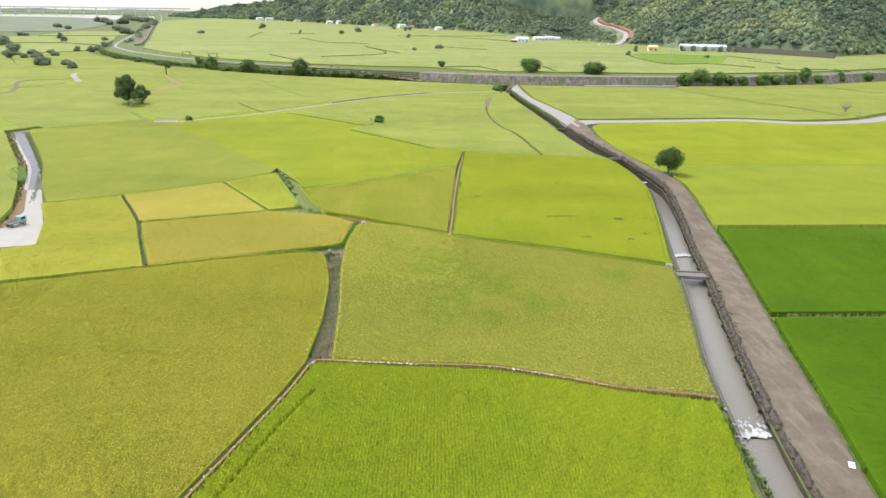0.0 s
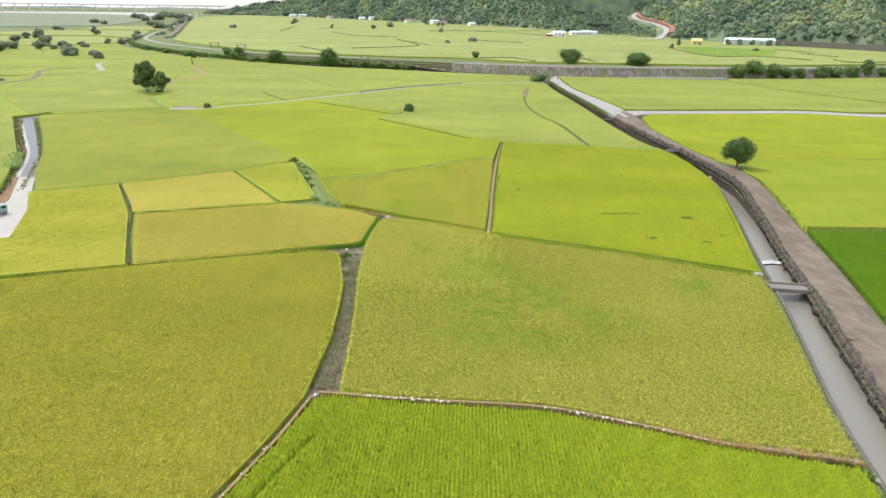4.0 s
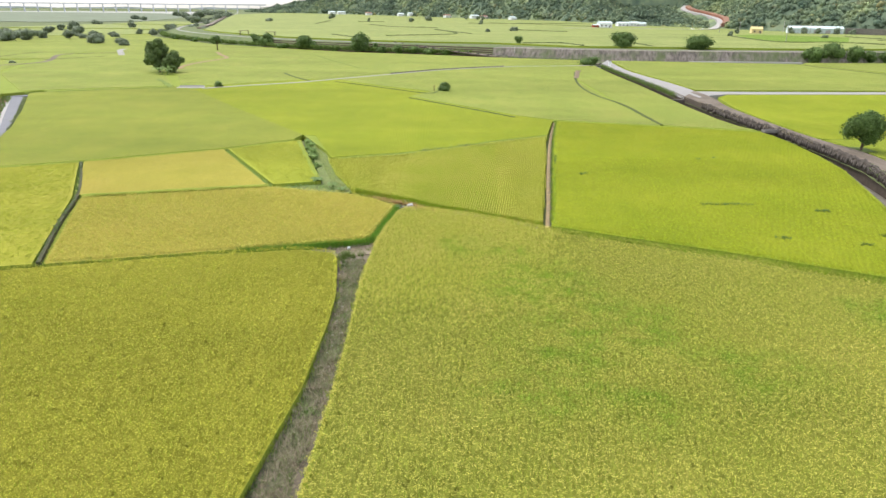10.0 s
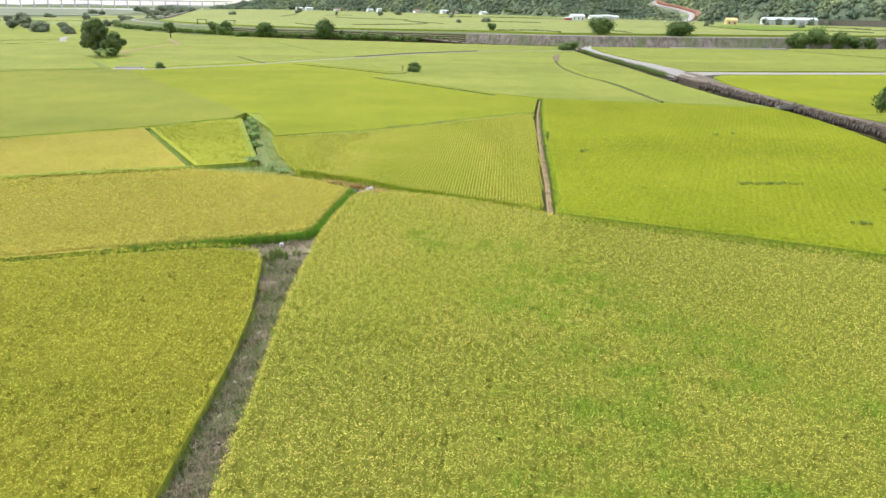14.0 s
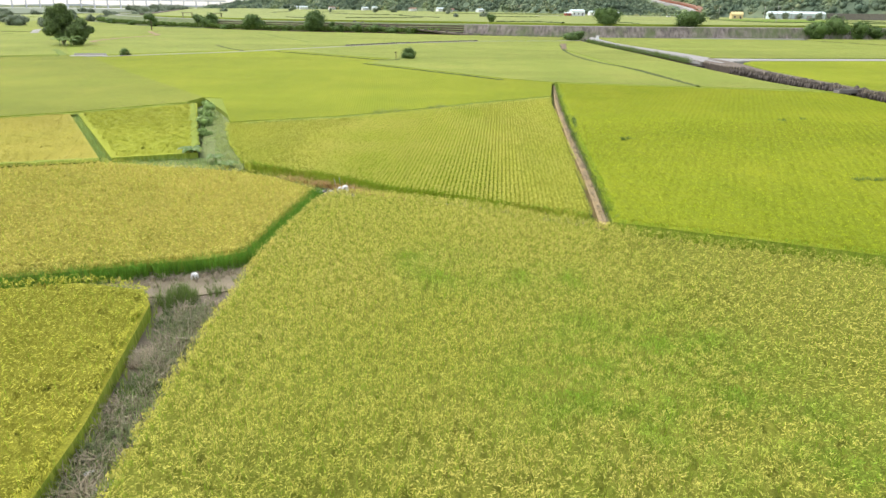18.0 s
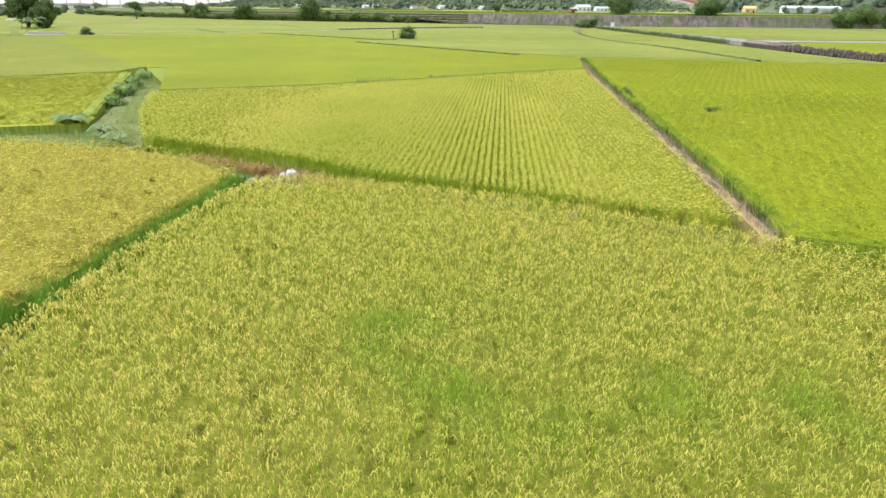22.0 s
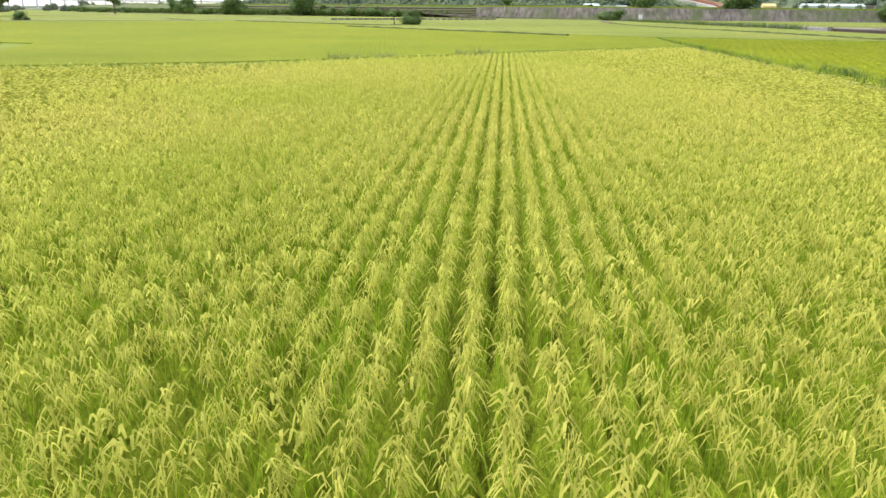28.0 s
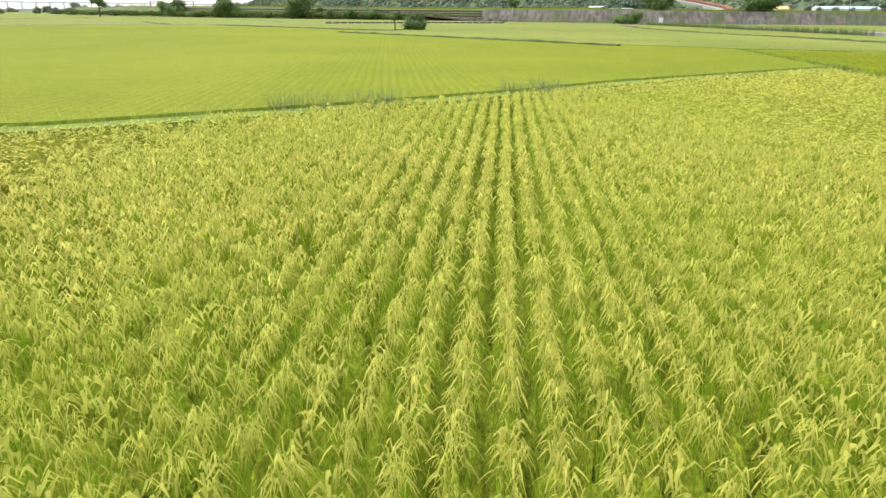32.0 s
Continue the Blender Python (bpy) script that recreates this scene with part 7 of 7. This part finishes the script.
for x in (-1.3, 1.25):
    for y in (-0.7, 0.7):
        w = part("wheel", tube([(x, y - 0.1, 0.35), (x, y + 0.1, 0.35)], [0.35, 0.35], 12), M["black_plastic"], truck)
        part("rim", tube([(x, y - 0.12, 0.35), (x, y + 0.12, 0.35)], [0.18, 0.18], 10), M["metal"], w)


def pole(at, h):
    top = thing("utility_pole", "slim grey concrete utility pole", "utility pole", "utility poles", at)
    part("shaft", tube([(0, 0, -0.3), (0, 0, h)], [0.2, 0.13], 8), M["concrete_pale"], top)
    part("cross_arm", box_bm(1.8, 0.12, 0.12, 0, (0, 0, h - 0.6)), M["metal"], top)


for x, y, h in ((194, 558, 9), (226, 556, 10), (163, 402, 9), (244, 552, 8.5), (182, 566, 8)):
    pole((x, y, RISE), h)
sgn = thing("gate_post", "short white gate post at the bridge", "post", at=(47.4, 281, 0.1))
part("shaft", box_bm(0.9, 0.7, 2.6, 0.08, (0, 0, 1.3)), M["white_wall"], sgn)
part("cap", box_bm(1.1, 0.9, 0.2, 0.04, (0, 0, 2.65)), M["concrete_pale"], sgn)
for x, y, z in ((-24, 346, 1.0), (13, 325, 3.0), (52, 322, 2.5)):
    sp = thing("marker_post", "thin pale marker post on the levee", "post", "marker posts", (x, y, z))
    part("shaft", tube([(0, 0, -0.5), (0, 0, 2.4)], [0.12, 0.1], 7), M["concrete_pale"], sp)
for x, y in ((-148, 431), (-126, 414)):
    fr = thing("wooden_frame", "open wooden frame shelter on the levee", "shelter", "frame shelters", (x, y, RISE + 0.1), 30)
    for sx in (-2.4, 2.4):
        for sy in (-1, 1):
            part("post", box_bm(0.2, 0.2, 2.6, 0, (sx, sy, 1.3)), M["bark"], fr)
    part("roof", box_bm(5.8, 2.8, 0.2, 0.03, (0, 0, 2.7)), M["bark"], fr)

# bare tree by the eastern lane
bare = thing("bare_tree", "leafless grey-brown tree beside the lane", "tree", "", (165.4, 227, 0))
rb = random.Random(2)
twigs = [tube([(0, 0, -0.2), (0, 0, 2.0)], [0.25, 0.17], 7)]
for k in range(26):
    a, e = rb.uniform(0, 6.28), rb.uniform(0.4, 1.2)
    L = rb.uniform(2.2, 3.6)
    p0 = Vector((0, 0, rb.uniform(1.2, 2.2)))
    p1 = p0 + Vector((math.cos(a) * math.cos(e), math.sin(a) * math.cos(e), math.sin(e))) * L
    twigs.append(tube([p0, p0.lerp(p1, 0.5) + Vector((0, 0, 0.2)), p1], [0.08, 0.05, 0.015], 4))
    for m in range(3):
        q0 = p0.lerp(p1, rb.uniform(0.4, 0.9))
        twigs.append(tube([q0, q0 + Vector((rb.uniform(-0.8, 0.8), rb.uniform(-0.8, 0.8), rb.uniform(0.2, 0.9)))], [0.03, 0.01], 3))
M["dead_bark"] = plain("dead_bark", (0.27, 0.25, 0.22), 0.9, 0.2, 3)
part("trunk", join_bm(twigs), M["dead_bark"], bare)
stump = thing("bare_tree", "short dead trunk beside the leafless tree", "tree", "", (167.2, 221, 0))
part("trunk", tube([(0, 0, -0.2), (0.1, 0, 1.4), (0.2, 0.1, 2.8)], [0.22, 0.17, 0.06], 6), M["dead_bark"], stump)

# ---- hill road, retaining wall, far plain bunds ----
hr = resample(smooth_line([p for p in HILL_ROAD], 4), 90)
hz = [p.z + 0.3 for p in hr]
hr = [Vector((p.x, p.y)) for p in hr]
tagged(ribbon("hill_road", offset(hr, 3.0), offset(hr, -3.0), 0, 3.0, M["concrete_pale"], zs=hz), "pale road climbing the wooded hill", "road", kind="structure")
red_soil = plain("red_soil", (0.27, 0.15, 0.1), 0.95, 0.4, 0.15)
tagged(ribbon("cutting", offset(hr, -3.2)[14:70], offset(hr, -9.0)[14:70], 0, 8.0, red_soil, zs=[z + 2.6 for z in hz[14:70]]), "bare reddish cutting above the hill road", "ground", kind="structure")
gr = thing("guard_rail", "rust-red guard rail along the hill road", "guard rail")
rail_line = offset(hr, -2.8)
bm = join_bm([tube([(p.x, p.y, z + 1.0) for p, z in zip(rail_line[12:74], hz[12:74])], [0.25] * 62, 5)])
part("rail", bm, M["red_paint"], gr)
for k in range(12, 74, 4):
    part("post", box_bm(0.25, 0.25, 1.2, 0, (rail_line[k].x, rail_line[k].y, hz[k] + 0.5)), M["red_paint"], gr)
rw = resample(smooth_line([(272, 556), (290, 528), (306, 500), (318, 478)], 4), 30)
tagged(ribbon("retaining_wall", offset(rw, -1.0), offset(rw, 0.5), RISE + 5.0, 6.0, M["stone_dark"]), "long dark retaining wall at the hill's foot", "wall", kind="structure")
for pts in (((-117.6, 703), (-81.6, 626.4), (-41.7, 606.6)), ((-96, 442.2), (-72.6, 399.4)), ((-37.9, 549.7), (-9.7, 476.6)), ((20.2, 571), (60.3, 535.4)), ((18.3, 356.7), (36.7, 362.4), (45.2, 340)),
            ((5.8, 833.5), (73, 753.5), (108, 688)), ((-151.7, 827.4), (-122.6, 839.2)), ((-172.1, 702.3), (-196.1, 877.9)), ((162.6, 488.2), (158, 434.2), (161.8, 400), (190.1, 405.8), (206.8, 380)),
            ((223.8, 386.8), (221.8, 366), (247, 371.8), (254, 362)), ((240.9, 494.1), (246.1, 448.9)), ((232, 439.2), (241.7, 413.6)), ((75.3, 369.6), (77.4, 342)), ((-20, 800), (60, 820), (120, 860)), ((-60, 430), (-20, 470), (-40, 560))):
    bund_line(pts, 1.6, "bund_shade", "grassy bund across the upper plain, shade painted dark", RISE + 0.75, 0.55)
rice_field([(169.9, 498.6), (185.3, 514.3), (209.4, 506.3), (237.3, 481.8), (201.2, 411.8), (163.4, 403), (159.5, 436.8)], "rice_young", "greener young rice on the upper plain", z=RISE + 0.7, h=0.16)
rd = resample(smooth_line([(70, 642), (112, 652), (150, 648), (192, 641)], 6), 30)
tagged(ribbon("plain_road", offset(rd, 1.5), offset(rd, -1.5), RISE + 0.95, 0.8, M["concrete_pale"]), "thin pale road across the upper plain", "road", kind="structure")
tagged(slab("apron", [(86, 310.6), (133, 312.8), (133, 314.6), (86, 312.4)], 0.0, 0.98, M["concrete_pale"]), "white concrete apron below the levee wall", "apron", kind="structure")

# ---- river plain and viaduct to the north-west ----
tagged(slab("river_bed", [(-900, 640), (-600, 700), (-640, 860), (-1000, 1050), (-1600, 1150), (-2400, 1000), (-1400, 640)], 0.0, 0.12, M["sand_haze"]), "pale dry gravel bed of the wide river", "river bed", kind="structure")
M["scrub"] = plain("scrub", (0.16, 0.185, 0.12), 0.95, 0.35, 0.02, grain=0.3)
tagged(slab("scrub_flat", [(-560, 860), (-480, 960), (-560, 1250), (-700, 1700), (-1000, 2000), (-1800, 2000), (-2400, 1500), (-1300, 1180), (-900, 1060), (-640, 870)], 0.05, 0.6, M["scrub"]), "grey-green scrub island in the river bed", "scrub", kind="structure")
# ground beyond the scrub: white distance haze put into its colour
tagged(slab("haze_flat", [(-700, 1720), (-1000, 2010), (-1800, 2010), (-2420, 1520), (-3400, 2000), (-2500, 3300), (-1300, 3900), (-500, 3600), (-800, 2500)], 0.05, 0.4, M["sand_haze"]), "pale far flats with the distance haze painted in", "river bed", kind="structure")
for pts, key in ((((-420, 470), (-290, 492), (-262, 540), (-283, 600), (-330, 640), (-460, 620)), "rice_far_haze"), (((-470, 640), (-340, 655), (-288, 622), (-320, 725), (-350, 800), (-450, 780)), "rice_far_haze"), (((-440, 800), (-350, 820), (-390, 960), (-470, 940)), "rice_far_haze")):
    rice_field(list(pts), key, "light green paddy on the river plain", h=0.7)
vi = thing("viaduct", "long pale concrete railway viaduct across the river plain", "viaduct")
v0, v1 = Vector((-1780, 2080)), Vector((-780, 2420))
dv = (v1 - v0)
ang = math.degrees(math.atan2(dv.y, dv.x))
M["viaduct"] = plain("viaduct", (0.52, 0.54, 0.57), 0.9, 0.08, 0.1)
dk = part("deck", box_bm(dv.length, 11, 2.2, 0), M["viaduct"], vi)
mid_v = (v0 + v1) / 2
dk.matrix_local = pose(mid_v.x, mid_v.y, 25.5, 0, 0, ang)
for s in (-1, 1):
    pp = part("parapet", box_bm(dv.length, 0.5, 1.4, 0, (0, s * 5.2, 2.0)), M["viaduct"], vi)
    pp.matrix_local = pose(mid_v.x, mid_v.y, 25.5, 0, 0, ang)
pier = None
for k in range(27):
    p = v0.lerp(v1, (k + 0.5) / 27)
    if pier is None:
        bm = box_bm(3.4, 5.0, 25, 0.4, (0, 0, 12.0))
        ob = part("pier", bm, M["viaduct"], vi)
        pier = ob.data
    else:
        ob = new("pier", pier)
        ob.parent = vi
    ob.matrix_local = pose(p.x, p.y, 0, 0, 0, ang)
# added strip that closes the horizon; its pale colour paints distance haze
horizon_line = [Vector(p) for p in ((-3900, 2500), (-2600, 3500), (-1400, 4100), (0, 4400), (2000, 4450))]
fb_l = resample(horizon_line, 60)
M["haze_strip"] = plain("haze_strip", (0.5, 0.53, 0.54), 0.95, 0.1, 0.005, grain=0.05)
tagged(ribbon("backdrop", offset(fb_l, 60), fb_l, 34, 50, M["haze_strip"], zs=[11 + 3 * math.sin(k * 1.3) + 2 * math.sin(k * 3.1) for k in range(60)]), "added pale strip at the horizon, haze painted in its colour", "backdrop", kind="structure")

nb = resample(smooth_line([(-20.6, 113.0), (-12.8, 116.75), (-7.7, 120.15), (-3.3, 123.45), (0.4, 126.85), (10.8, 134.1)], 2), 40)
tagged(ribbon("bund_grass", offset(nb, 0.35), offset(nb, -0.35), 0.86, 0.9, plain("bund_pale", (0.2, 0.26, 0.045), 0.95, 0.35, 1.2)), "low grassy bund behind the rows", "bund", "low bunds", "stuff")
tagged(slab("road_shoulder", [(57.4, 124.2), (60.4, 124.6), (60.2, 128.4), (56.9, 128.6)], -0.1, 1.02, M["bund_grass"]), "grassy shoulder under the lone tree", "ground", kind="structure")
terrace = plain("terrace", (0.12, 0.085, 0.065), 0.95, 0.4, 0.5)
base_l = resample(smooth_line([(-120, 377), (-96, 363), (-61, 349), (-33, 340), (3, 326)], 6), 40)
for k in range(5):
    d = 1.8 + 1.7 * k
    zz = 0.25 + (RISE + 0.1) * d / 10.0
    tagged(ribbon("terrace", offset(base_l, d + 0.45), offset(base_l, d - 0.45), zz, 0.5, terrace), "brown planted terrace on the levee bank", "terrace", "levee terraces", "stuff")
